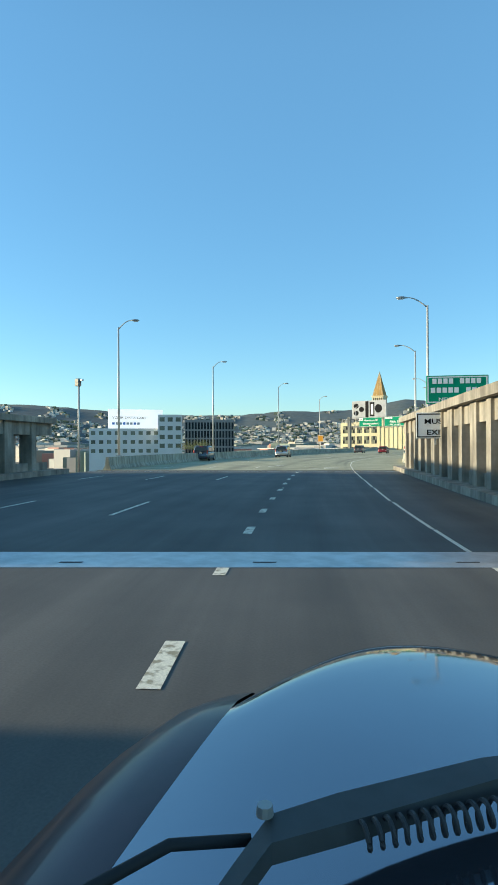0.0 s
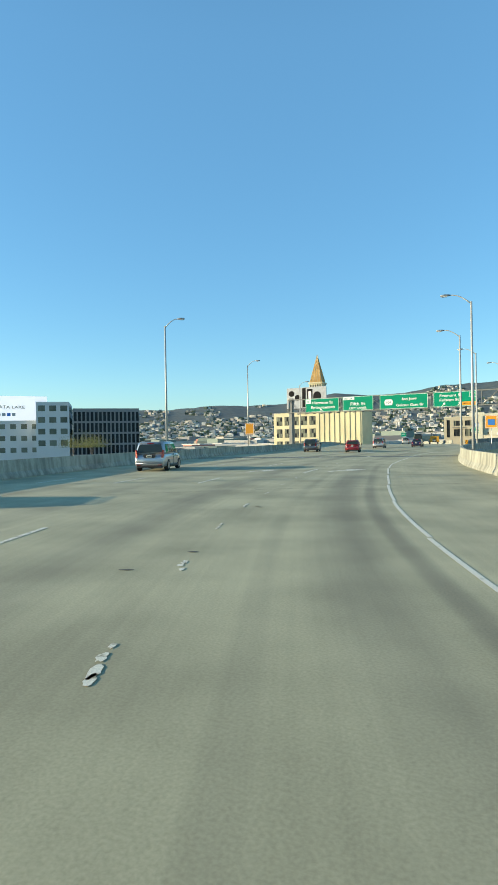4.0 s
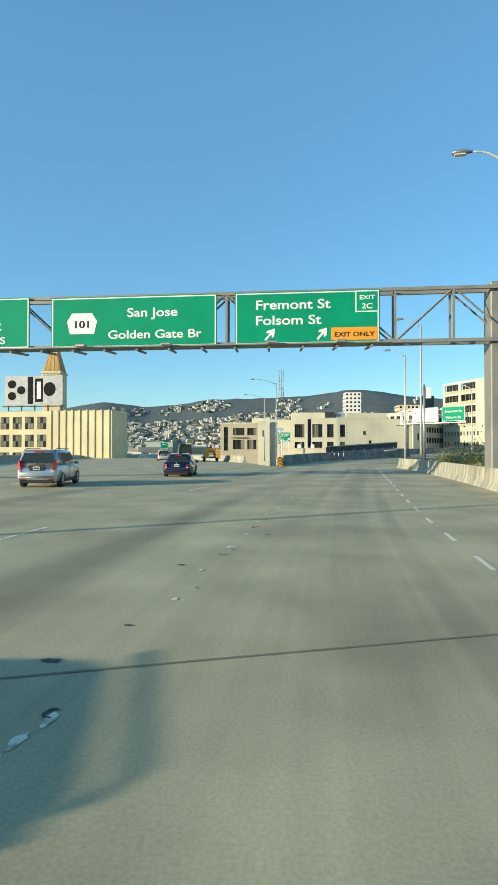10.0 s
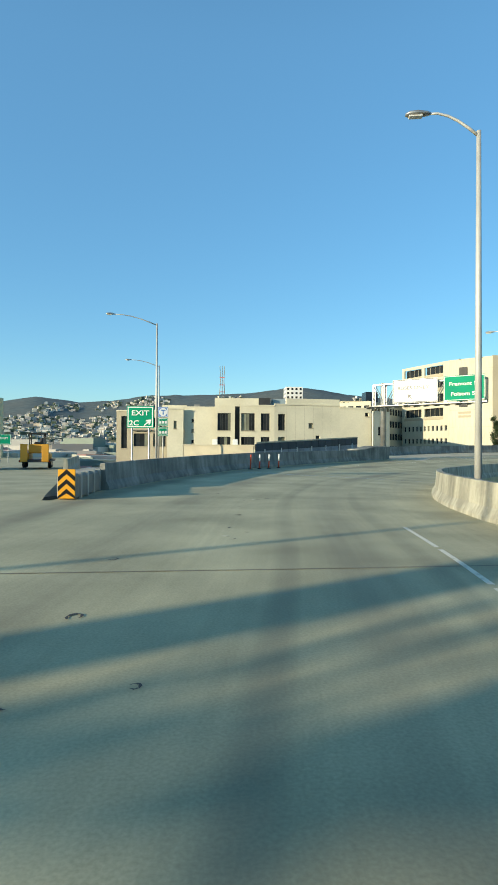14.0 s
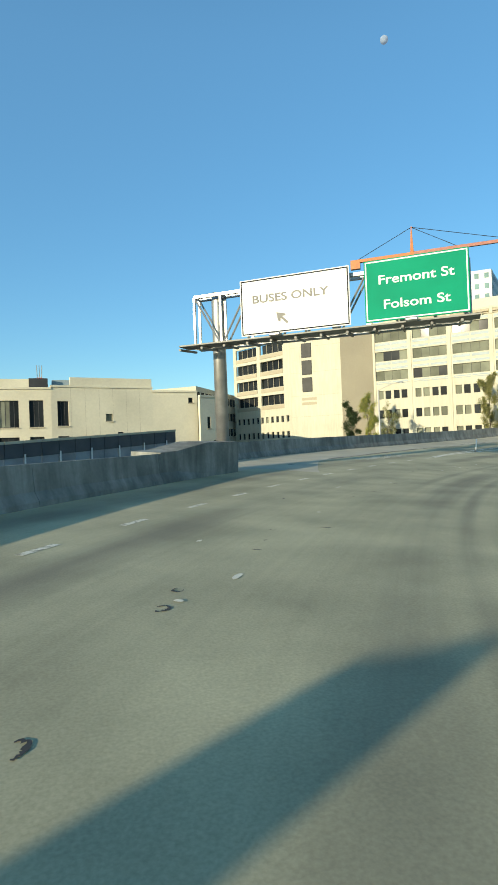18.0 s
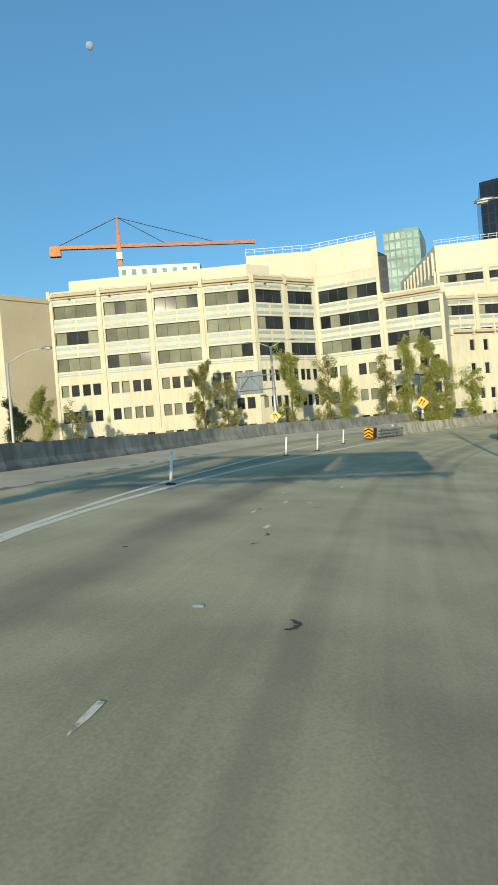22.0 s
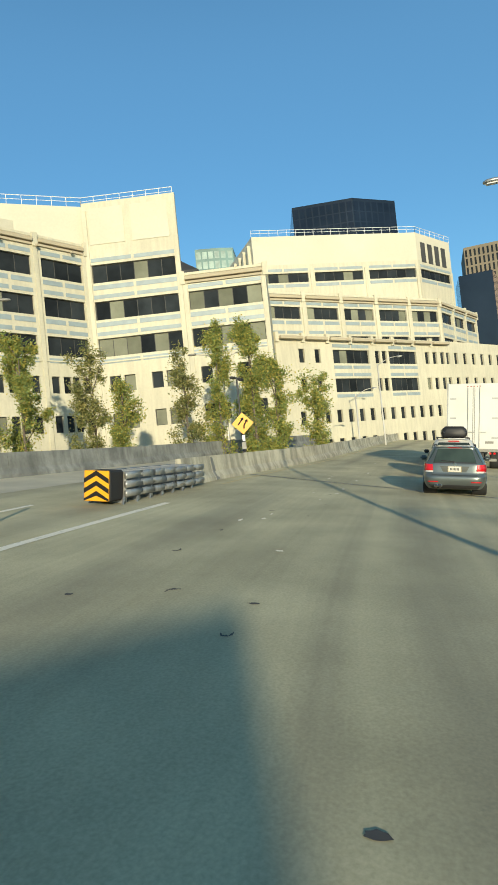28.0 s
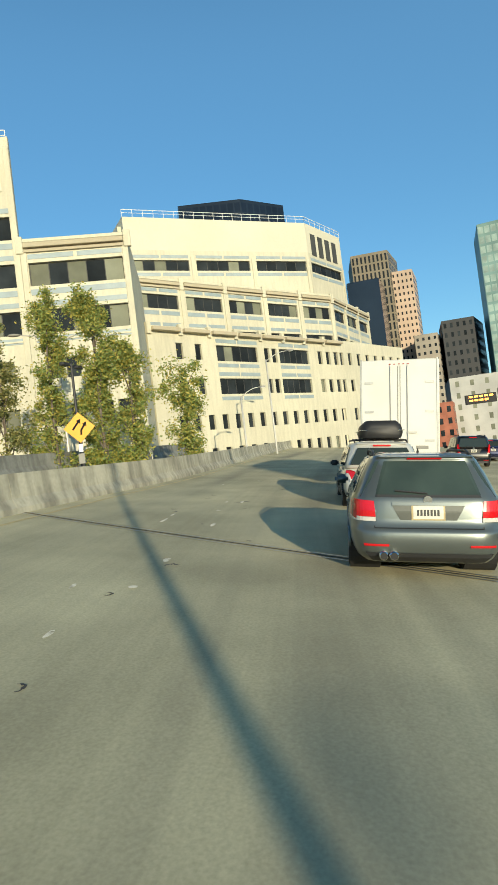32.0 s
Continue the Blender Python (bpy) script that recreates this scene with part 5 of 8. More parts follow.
YELLOWISH = material("pale_yellow_render", (0.66, 0.58, 0.36), 0.85, scale=0.15, vary=0.07)
CRANE_PAINT = material("orange_crane_paint", (0.50, 0.15, 0.02), 0.5)
JIB_PAINT = material("faded_red_jib_paint", (0.42, 0.17, 0.12), 0.6)
BEIGE = material("beige_brick_block", (0.70, 0.60, 0.38), 0.85, scale=0.1, vary=0.07)
WHITE_WALL = material("white_render", (0.74, 0.73, 0.69), 0.8, scale=0.1, vary=0.05)
NIGHT_PANE = material("blue_black_pane", (0.010, 0.016, 0.028), 0.1, spec=0.35, scale=0.1, vary=0.2, per_object=0.3)
BLACK_GLASS = material("black_curtain_wall", (0.018, 0.028, 0.045), 0.15, spec=0.3, scale=0.05, vary=0.2)
DARK_PANE = material("black_tower_pane", (0.012, 0.015, 0.02), 0.3, spec=0.12, per_object=0.3)
BROWN_STONE = material("brown_tower_stone", (0.22, 0.185, 0.13), 0.8, scale=0.1, vary=0.1)
DULL_STONE = material("grey_beige_stone", (0.33, 0.29, 0.23), 0.8, scale=0.1, vary=0.15)
PINK_STONE = material("pinkish_tower_stone", (0.50, 0.375, 0.28), 0.8, scale=0.1, vary=0.1)
TEAL_GLASS = material("teal_curtain_wall", (0.20, 0.33, 0.31), 0.5, spec=0.2, scale=0.1, vary=0.2)
PALE_TEAL = material("pale_green_panes", (0.33, 0.44, 0.40), 0.5, spec=0.2, scale=0.3, vary=0.2)
# white render dimmed; the street's partial shade is put into this colour
SHADED_WHITE = material("white_render_with_shade", (0.46, 0.46, 0.43), 0.85, scale=0.2, vary=0.12)
CHARCOAL = material("charcoal_block_wall", (0.035, 0.037, 0.04), 0.7, scale=0.1, vary=0.1)
GREY_STONE = material("grey_tower_stone", (0.30, 0.30, 0.29), 0.8, scale=0.1, vary=0.1)
SPIRE = material("ochre_spire_cladding", (0.52, 0.30, 0.09), 0.7, scale=0.3, vary=0.1)
block_b = plain_house("industrial_block", "pale yellow industrial block with tall windows and pilasters under the billboard", [(-107.7, 301), (-61.4, 294), (-60, 308), (-106, 315)], 14.4, YELLOWISH)
wall_at = Matrix.Translation((-107.7, 301, 0)) @ pose(0, 0, 0, 0, 0, math.degrees(math.atan2(-7, 46.3)))
for k in range(5):
    for z in (8.6, 2.6, -3.4):
        w = part("window", box(1.6 + 4.6 * k, 4.9 + 4.6 * k, -0.05, 0.2, z, z + 4.2), FRAME, block_b)
        w.matrix_local = wall_at
        for j in range(3):
            for i in range(2):
                part("pane", box(1.75 + 4.6 * k + 1.05 * j, 2.65 + 4.6 * k + 1.05 * j, -0.07, -0.04, z + 0.15 + 2.0 * i, z + 1.95 + 2.0 * i), BLIND_HAZE_PANE if (j + k + i) % 3 else GLASS, w)
for k in range(9):
    w = part("pilaster", box(24.6 + 2.6 * k, 25.3 + 2.6 * k, -0.35, 0.1, -8, 14.9), YELLOWISH, block_b)
    w.matrix_local = wall_at
tower = thing("spire_tower", "pale tower with a pointed ochre spire", "tower", at=Matrix.Translation((-91.5, 322, 0)))
part("shaft", box(-3.4, 3.4, -3.4, 3.4, -13, 30.5, 0.1), BEIGE, tower)
for k in range(5):
    part("colonnade_slot", box(-2.9 + 1.25 * k, -2.2 + 1.25 * k, -3.46, -3.3, 27.6, 29.8), FRAME, tower)
part("cornice", box(-3.8, 3.8, -3.8, 3.8, 30.3, 31.0, 0.05), BEIGE, tower)
part("spire", loft([[(-3.3, -3.3, 31), (3.3, -3.3, 31), (3.3, 3.3, 31), (-3.3, 3.3, 31)], [(-0.1, -0.1, 45.5), (0.1, -0.1, 45.5), (0.1, 0.1, 45.5), (-0.1, 0.1, 45.5)]]), SPIRE, tower)
for k in range(4):
    part("spire_rib", tube([(-2.6 + 1.75 * k, -3.36, 31.0), (-0.08 + 0.05 * k, -0.12, 45.3)], 0.07, 4), BEIGE, tower)

# rooftop billboards
ad = thing("billboard", "grey rooftop billboard with large dark rounded shapes", "billboard", at=Matrix.Translation((-100.4, 300.6, 14.4)) @ pose(0, 0, 0, 0, 0, -6.7) @ Matrix.Diagonal((1.21, 1.0, 1.08, 1.0)))
part("panel", box(0, 17.5, 0, 0.4, 2.2, 11.5, 0.05), material("pale_grey_poster", (0.42, 0.43, 0.44), 0.5), ad)
for x in (1, 5, 9, 13, 17):
    part("leg", box(x - 0.12, x + 0.12, 0.1, 0.5, -0.5, 11.0), DARK, ad)
part("catwalk", box(-0.3, 17.8, -1.0, 0.0, 1.7, 1.95), DARK, ad)
for k, (x, z) in enumerate(((2.2, 5.2), (2.2, 8.9), (5.0, 7.0), (13.6, 7.2))):
    part("dark_shape", moved(prism([((1.3 + 0.5 * (k == 3)) * math.cos(a), (1.3 + 0.9 * (k == 3)) * math.sin(a)) for a in (2 * math.pi * j / 24 for j in range(24))], 0, 0.02), Matrix.Translation((x, -0.01, z)) @ pose(0, 0, 0, 90)), SIGN_BLACK, ad)
part("dark_shape", box(7.0, 8.6, -0.03, 0.0, 2.6, 11.2), SIGN_BLACK, ad)
part("dark_shape", box(9.2, 11.6, -0.03, 0.0, 3.2, 10.6), SIGN_BLACK, ad)
part("light_shape", box(9.8, 11.0, -0.05, -0.01, 4.2, 9.6), SIGN_WHITE, ad)

# pale panes on the next two buildings stand in for distance haze
plain_house("office_building", "pale low office building with rows of windows below the billboard", [(-152, 152), (-128, 172), (-138, 186), (-162, 166)], 8.6, WHITE_WALL, (3.0, 3.6, 1.7, 1.5, BLIND_HAZE_PANE))
plain_house("office_building", "pale four-storey office building with open window bays", [(-128, 166), (-121, 172.5), (-136, 190), (-142, 184)], 14.0, WHITE_WALL, (2.9, 3.5, 2.0, 1.7, BLIND_HAZE_PANE))
plain_house("office_building", "grey office building with vertical fins", [(-120, 173), (-105, 186), (-118, 200), (-132, 190)], 12.0, GREY_STONE, (1.2, 3.4, 0.8, 2.8, GLASS))
ad = thing("billboard", "large bright white rooftop billboard with grey lettering", "billboard", at=Matrix.Translation((-154.8, 164.9, 4)) @ pose(0, 0, 0, 0, 0, 51))
part("panel", box(0, 23.1, 0, 0.4, 4.6, 13.5, 0.05), BRIGHT_BOARD, ad)
lettering("inscription", "YOUR DATA LAKE", 1.75, FADED_INK, ad, (1.6, -0.02, 9.4))
for k in range(8):
    part("word_bar", box(1.6 + 1.5 * k, 2.7 + 1.5 * k, -0.02, 0.0, 6.9, 7.9), BLUE_TILE if k % 3 else BLUE_SIGN, ad)
part("catwalk", box(-0.3, 23.4, -0.9, 0.0, 4.1, 4.35), DARK, ad)
for x in (2, 8, 14, 20):
    part("leg", box(x - 0.15, x + 0.15, 0.1, 0.6, -6, 12.0), DARK, ad)

# towers beyond the office block
plain_house("office_tower", "black glass office tower behind the cream block", [(252, 285), (257.5, 264), (270, 251), (290, 262), (280, 296)], 91.2, BLACK_GLASS, (2.4, 3.8, 1.9, 3.4, NIGHT_PANE))
plain_house("office_tower", "brown stone high-rise with dark windows", [(292, 230), (292.5, 216), (310, 212), (312, 232)], 75, BROWN_STONE, (1.5, 3.4, 0.7, 2.7, GLASS))
plain_house("office_tower", "dark blue glass high-rise", [(268, 232), (268, 221), (282, 219), (284, 234)], 58, BLACK_GLASS)
plain_house("office_tower", "pinkish stone high-rise with a grid of windows", [(296, 215.5), (296.5, 207.5), (312, 205), (314, 214)], 67, PINK_STONE, (1.35, 2.5, 0.6, 1.15, GLASS))
plain_house("office_tower", "brown low block at the foot of the towers", [(280, 211), (280, 203), (296, 200), (298, 210)], 38, DULL_STONE, (1.6, 2.6, 0.8, 1.1, GLASS))
plain_house("office_tower", "dark grey block in the shaded street", [(282, 201), (282, 190), (300, 184), (302, 200)], 42, CHARCOAL, (2.0, 3.4, 0.9, 1.7, GLASS))
plain_house("office_tower", "teal glass high-rise with pale floor lines", [(276, 186), (274, 170), (292, 164), (296, 184)], 72, TEAL_GLASS, (2.0, 3.4, 1.6, 2.4, PALE_TEAL))
plain_house("apartment_building", "white low apartment building at the end of the street", [(238, 206), (238, 190), (258, 188), (260, 205)], 17, SHADED_WHITE, (3.4, 3.3, 1.0, 1.6, BLIND_HAZE_PANE))
plain_house("brick_building", "low red brick building at the end of the street", [(228, 214), (228, 207), (240, 205), (242, 213)], 10, material("red_brick", (0.36, 0.13, 0.08), 0.85), (2.2, 3.2, 1.0, 1.6, GLASS))
plain_house("office_building", "white office building with blue corner glass under the crane", [(143, 366), (163, 348), (178, 360), (160, 380)], 62, WHITE_WALL, (3.0, 3.8, 1.5, 1.9, TEAL_GLASS))
plain_house("office_tower", "pale green glass tower behind the penthouse", [(236, 318), (240, 310), (243, 306), (262, 312), (256, 328)], 79, TEAL_GLASS, (2.2, 3.6, 1.7, 2.6, PALE_TEAL))
plain_house("office_tower", "pale grey apartment tower below the hills", [(64, 690), (80, 690), (80, 710), (64, 710)], 60, WHITE_WALL, (4.0, 4.0, 2.0, 2.0, GLASS))
plain_house("office_tower", "cream tower block below the hills", [(118, 690), (142, 690), (142, 712), (118, 712)], 47, BEIGE, (4.0, 4.0, 2.0, 2.0, GLASS))
plain_house("office_tower", "dark blue glass tower below the hills", [(144, 700), (156, 700), (156, 715), (144, 715)], 57, BLACK_GLASS)
plain_house("office_building", "cream parking building beside the corner block", [(38, 300), (54, 322), (40, 335), (26, 312)], 14, CREAM, (2.4, 3.6, 1.6, 1.8, GLASS))

crane = thing("tower_crane", "orange tower crane with a long pale jib above the roofs", "crane", at=Matrix.Translation((193.9, 433.5, 0)) @ pose(0, 0, 0, 0, 0, -40))
part("mast", box(-0.9, 0.9, -0.9, 0.9, -13.2, 99), CRANE_PAINT, crane)
part("cab", box(-1.4, 1.4, -1.6, 1.2, 92, 95.5, 0.2), SIGN_WHITE, crane)
part("tower_head", loft([[(-0.9, -0.9, 99), (0.9, -0.9, 99), (0.9, 0.9, 99), (-0.9, 0.9, 99)], [(-0.2, -0.2, 113), (0.2, -0.2, 113), (0.2, 0.2, 113), (-0.2, 0.2, 113)]]), CRANE_PAINT, crane)
part("jib", box(0, 66, -0.6, 0.6, 98.0, 99.6), JIB_PAINT, crane)
part("counter_jib", box(-32, 0, -0.8, 0.8, 97.8, 99.4), CRANE_PAINT, crane)
part("counterweight", box(-32, -27, -1.2, 1.2, 94.5, 98), CRANE_PAINT, crane)
for x in (-28, 22, 46):
    part("cable", tube([(0, 0, 112.5), (x, 0, 99.5)], 0.16, 4), DARK, crane)

# ---- far hills with houses ----
HILL = [(-62, 190), (-55, 190), (-50, 175), (-44, 155), (-39, 148), (-34, 150), (-29, 170), (-26, 165), (-22, 172), (-17, 218), (-13, 198), (-10, 208), (-6.5, 236), (-1, 242), (4, 254), (7, 277), (9, 276), (11, 262), (14, 236), (20, 215), (30, 180), (45, 120)]


def hill_height(b):
    return float(np.interp(b, [h[0] for h in HILL], [h[1] for h in HILL])) + 4 * noise.noise((b * 0.9, 3.1, 0)) + 2 * noise.noise((b * 3.0, 7.0, 0))


def hill_at(b, f):
    """A point of the hillside at bearing b (degrees right of +y); f runs from the foot (0) to the ridge (1)."""
    d = 900 + 1750 * f
    h = -13 + (hill_height(b) + 13) * (0.12 * f + 0.88 * f ** 1.9) * (1 + 0.12 * noise.noise((b * 0.5, f * 4, 1.0)) * (1 - f))
    return Vector((-5 + d * math.sin(radians(b)), 100 + d * math.cos(radians(b)), h))


# distance haze is mixed into this blue-green hillside colour
HILL_SIDE = material("wooded_hillside_haze_in_colour", (0.09, 0.12, 0.12), 0.95, scale=0.012, vary=0.2, grain=0.3, grain_scale=0.05, second=(0.11, 0.125, 0.115))
bm = bmesh.new()
grid = [[bm.verts.new(hill_at(-66 + 115 * i / 150, j / 14) if j < 15 else hill_at(-66 + 115 * i / 150, 1) + Vector((0, 500, -160))) for j in range(16)] for i in range(151)]
for a, b in zip(grid, grid[1:]):
    for j in range(15):
        bm.faces.new((a[j], b[j], b[j + 1], a[j + 1]))
tagged(part("backdrop_hills", bm, HILL_SIDE, smooth=True), "hazy green and brown hills on the horizon", "hills", kind="structure")
rng = random.Random(11)
verts, faces = [], []


def add_box(c, w, d, h, turn):
    k = len(verts)
    ca, sa = math.cos(turn), math.sin(turn)
    for z in (-h * 0.5, h):
        for x, y in ((-w, -d), (w, -d), (w, d), (-w, d)):
            verts.append((c[0] + ca * x - sa * y, c[1] + sa * x + ca * y, c[2] + z))
    faces.extend([(k, k + 1, k + 5, k + 4), (k + 1, k + 2, k + 6, k + 5), (k + 2, k + 3, k + 7, k + 6), (k + 3, k, k + 4, k + 7), (k + 4, k + 5, k + 6, k + 7)])


for _ in range(17000):
    b, f = rng.uniform(-64, 40), rng.random() ** 1.15 * 0.97
    if f > 0.70 and noise.noise((b * 0.35, f * 5, 4.0)) < 0.0 + 0.9 * (f - 0.70):
        continue
    if noise.noise((b * 0.6, f * 9, 9.0)) < -0.28:
        continue
    add_box(hill_at(b, f), rng.uniform(3, 8), rng.uniform(3, 7), rng.uniform(4, 10), rng.uniform(0, 0.6))
me = bpy.data.meshes.new("hillside_houses_and_trees")
me.from_pydata(verts, [], faces)
# dark green boxes among the houses are put in as trees
me.materials.append(islands("pale_houses_and_green_tree_boxes", [(0.62, 0.56, 0.46), (0.50, 0.45, 0.38), (0.70, 0.66, 0.58), (0.36, 0.33, 0.30), (0.55, 0.46, 0.36), (0.66, 0.62, 0.56), (0.28, 0.28, 0.28), (0.06, 0.09, 0.06), (0.09, 0.12, 0.07), (0.12, 0.13, 0.09), (0.07, 0.10, 0.07), (0.42, 0.40, 0.36)]))
tagged(new("hillside_houses_and_trees", me), "countless small pale houses and dark green tree boxes covering the hillsides", "houses", kind="stuff")
verts, faces = [], []
for _ in range(900):
    b, d = rng.uniform(-62, 12), rng.uniform(230, 900)
    add_box((-5 + d * math.sin(radians(b)), 100 + d * math.cos(radians(b)), -13), rng.uniform(6, 16), rng.uniform(6, 14), rng.uniform(6, 13) + 8 * (d > 450) * rng.random(), rng.uniform(0, 1.5))
me = bpy.data.meshes.new("city_roofs")
me.from_pydata(verts, [], faces)
me.materials.append(islands("mixed_city_walls", [(0.50, 0.46, 0.40), (0.34, 0.33, 0.31), (0.60, 0.57, 0.50), (0.26, 0.25, 0.24), (0.44, 0.36, 0.28), (0.20, 0.24, 0.20), (0.42, 0.20, 0.15), (0.55, 0.52, 0.46)]))
tagged(new("city_roofs", me), "low mixed city buildings between the freeway and the hills", "houses", kind="stuff")
mast = thing("radio_mast", "tall red and white three-legged radio mast on the hill", "radio mast", at=Matrix.Translation((25, 2742, 225)))
for k in range(3):
    x = -14 + 14 * k
    part("leg", tube([(x * 1.0, 0, -20), (x * 0.55, 0, 80), (x * 0.75, 0, 150)], [2.2, 1.7, 1.4], 5), STEEL_DULL, mast)
for z in (30, 62, 95):
    part("cross_beam", box(-12, 12, -1.2, 1.2, z, z + 3), RED_SIGN, mast)
mast = thing("tower_crane", "thin far crane on the skyline", "crane", at=Matrix.Translation((180, 1500, 60)))
part("mast", box(-1, 1, -1, 1, -75, 82), STEEL_DULL, mast)
part("jib", box(-12, 26, -0.8, 0.8, 78, 80), STEEL_DULL, mast)
bm = bmesh.new()
bmesh.ops.create_uvsphere(bm, u_segments=24, v_segments=16, radius=17.0)
moon = part("moon", bm, material("pale_day_moon", (0.24, 0.31, 0.40), 0.9, scale=0.05, vary=0.2, emit=0.5), smooth=True)
moon.location = Vector((8, 190, 0)) + Vector((315, 442.7, 373.5)).normalized() * 3000
tagged(moon, "pale gibbous day moon in the blue sky", "moon", kind="structure")

vms = thing("message_sign", "black variable message sign with glowing orange bars over the street", "message sign", at=Matrix.Translation((162.5, 210.3, 0)) @ pose(0, 0, 0, 0, 0, -80))
part("pole", tube([(2.9, 0.3, -13), (2.9, 0.3, 8.0)], 0.2, 10), STEEL_DULL, vms)
part("cabinet", box(-2.4, 2.4, 0.0, 0.5, 5.9, 7.4, 0.05), BLACK, vms)
AMBER = material("lit_amber_dots", (1.0, 0.42, 0.05), 0.5, emit=1.5)
for k, z in enumerate((6.9, 6.3)):
    for j in range(5 - k):
        part("word_bar", box(-1.9 + 0.8 * j, -1.3 + 0.8 * j, -0.02, 0.0, z, z + 0.3), AMBER, vms)
part("bracket", box(2.3, 3.0, 0.2, 0.45, 6.4, 6.7), STEEL_DULL, vms)

# unseen wall blocks added to shade the first lanes, set back behind the low portal
shade_wall = thing("unseen_shade_wall", "unseen tall concrete wall added to shade the first lanes", "building", kind="structure")
for s0, s1 in ((-34.0, 3.2), (8.0, 33.0)):
    part("wall", loft([[on(q, 23.5, -13), on(q, 29.5, -13), on(q, 29.5, 6.4), on(q, 23.5, 6.4)] for q in np.linspace(s0, s1, 6)]), OLD_CONCRETE, shade_wall)
    part("coping", loft([[on(q, 23.2, 6.4), on(q, 29.8, 6.4), on(q, 29.8, 6.7), on(q, 23.2, 6.7)] for q in np.linspace(s0, s1, 6)]), OLD_CONCRETE, shade_wall)

dark_roof = plain_house("office_tower", "dark glass tower with a low hipped roof behind the penthouse", [(186, 322), (201, 299), (222, 312), (206, 336)], 58, DARK_PANE, (2.6, 3.6, 1.9, 2.6, BLACK_GLASS))
part("hipped_roof", loft([[(186, 322, 58.3), (201, 299, 58.3), (222, 312, 58.3), (206, 336, 58.3)], [(194, 322, 65), (202, 309, 65), (214, 316, 65), (206, 328, 65)]]), CHARCOAL, dark_roof)
for k in range(5):
    part("roof_unit", box(199 + 2.2 * k, 200.6 + 2.2 * k, 314 + 1.2 * k, 316 + 1.2 * k, 65, 66.4 + 0.5 * (k % 2)), CREAM_LIGHT, dark_roof)
columns = thing("viaduct_columns", "round concrete columns carrying the elevated freeway deck", "columns", kind="structure")
for s_ in (55, 85, 115, 145, 172, 200, 228, 256, 284):
    for l in ((-4.0, 12.0) if s_ < 160 else (0.5,)):
        part("column", tube([on(s_, l, -0.5) * 1.0, Vector((*on(s_, l).to_2d(), -13.2))], [0.95, 0.95], 16), WALL_CONCRETE, columns, smooth=True)


# ---- road markings, joints and patches ----
road_main, road_dark, road_ramp = bpy.data.objects["road"], bpy.data.objects["road_dark"], bpy.data.objects["road_ramp"]


def road_at(s):
    return road_dark if s < 39 else road_main if s < 181 else road_ramp


mark_rng = random.Random(3)


def paint(name, s0, s1, l0, l1, mat=None, up=0.006):
    """A painted strip with slightly ragged ends; l0 and l1: the middle line's offset at each end, and w its width."""
    return strip(name, s0, s1, l0, l1, up, mat or PAINT_WHITE, max(0.5, min(1.5, (s1 - s0) / 2)), parent=road_at((s0 + s1) / 2))


def ragged(name, s, l, length, width, mat, up=0.006, n=11):
    """A worn patch of irregular outline."""
    bm = bmesh.new()
    ring = []
    for k in range(n):
        a = 2 * math.pi * k / n
        r = mark_rng.uniform(0.62, 1.0)
        ring.append(bm.verts.new(on(s + length / 2 * r * math.cos(a), l + width / 2 * r * math.sin(a), up)))
    bm.faces.new(ring)
    return part(name, bm, mat, road_at(s))


def lane_one(s):
    return float(np.interp(s, [-40, 4, 12, 20, 30, 38, 60, 80, 86, 104, 120, 134, 160], [1.7, 1.7, 1.58, 1.57, 1.72, 1.62, 1.7, 1.75, 1.5, 1.45, 1.55, 1.53, 1.6]))


s = -20.96
while s < 162:
    l = lane_one(s)
    if s < 38:
        paint("lane_dash", s, s + mark_rng.uniform(0.7, 1.0), l - 0.09, l + 0.09)
        if mark_rng.random() < 0.4:
            ragged("worn_dash", s + 1.4, l + mark_rng.uniform(-0.06, 0.06), mark_rng.uniform(0.2, 0.5), 0.1, PAINT_WHITE)
    elif s < 128:
        for k in range(mark_rng.randint(2, 4)):
            ragged("worn_dash", s + 0.24 * k + mark_rng.uniform(0, 0.1), l + mark_rng.uniform(-0.06, 0.06), mark_rng.uniform(0.15, 0.35), mark_rng.uniform(0.07, 0.13), PAINT_WHITE, 0.006, 14)
    else:
        for k in range(2):
            ragged("paint_scrap", s + 1.6 * k, l + mark_rng.uniform(-0.1, 0.1), mark_rng.uniform(0.12, 0.35), 0.09, PAINT_WHITE)
    s += 3.56
s = -30.0
while s < 150:
    for base, spread in ((5.35, 0.012), (9.1, 0.03), (12.8, 0.045)):
        l = base + spread * max(0, s - 70)
        paint("lane_line", s, s + 3.4, l - 0.06, l + 0.06)
    s += 14.6
def edge_at(s):
    return float(np.interp(s, [-40, 10, 35, 60, 100, 131, 152, 164, 200], [-2.2, -2.2, -2.05, -2.2, -2.5, -2.65, -2.42, -2.1, -2.14]))


s = -30.0
while s < 174:
    l = edge_at(s)
    paint("edge_line", s, s + (mark_rng.choice((5.6, 5.9, 5.2)) if s < 118 else 1.1 if s < 150 else 2.5), l - 0.045, l + 0.045, PAINT_CLEAN)
    s += 6.0 if s < 118 else 2.7
s = 206.0
while s < 239.5:
    l = 4.8 + 0.03 * max(0, s - 215)
    paint("lane_dash", s, s + 0.85, l - 0.08, l + 0.08)
    s += 2.75


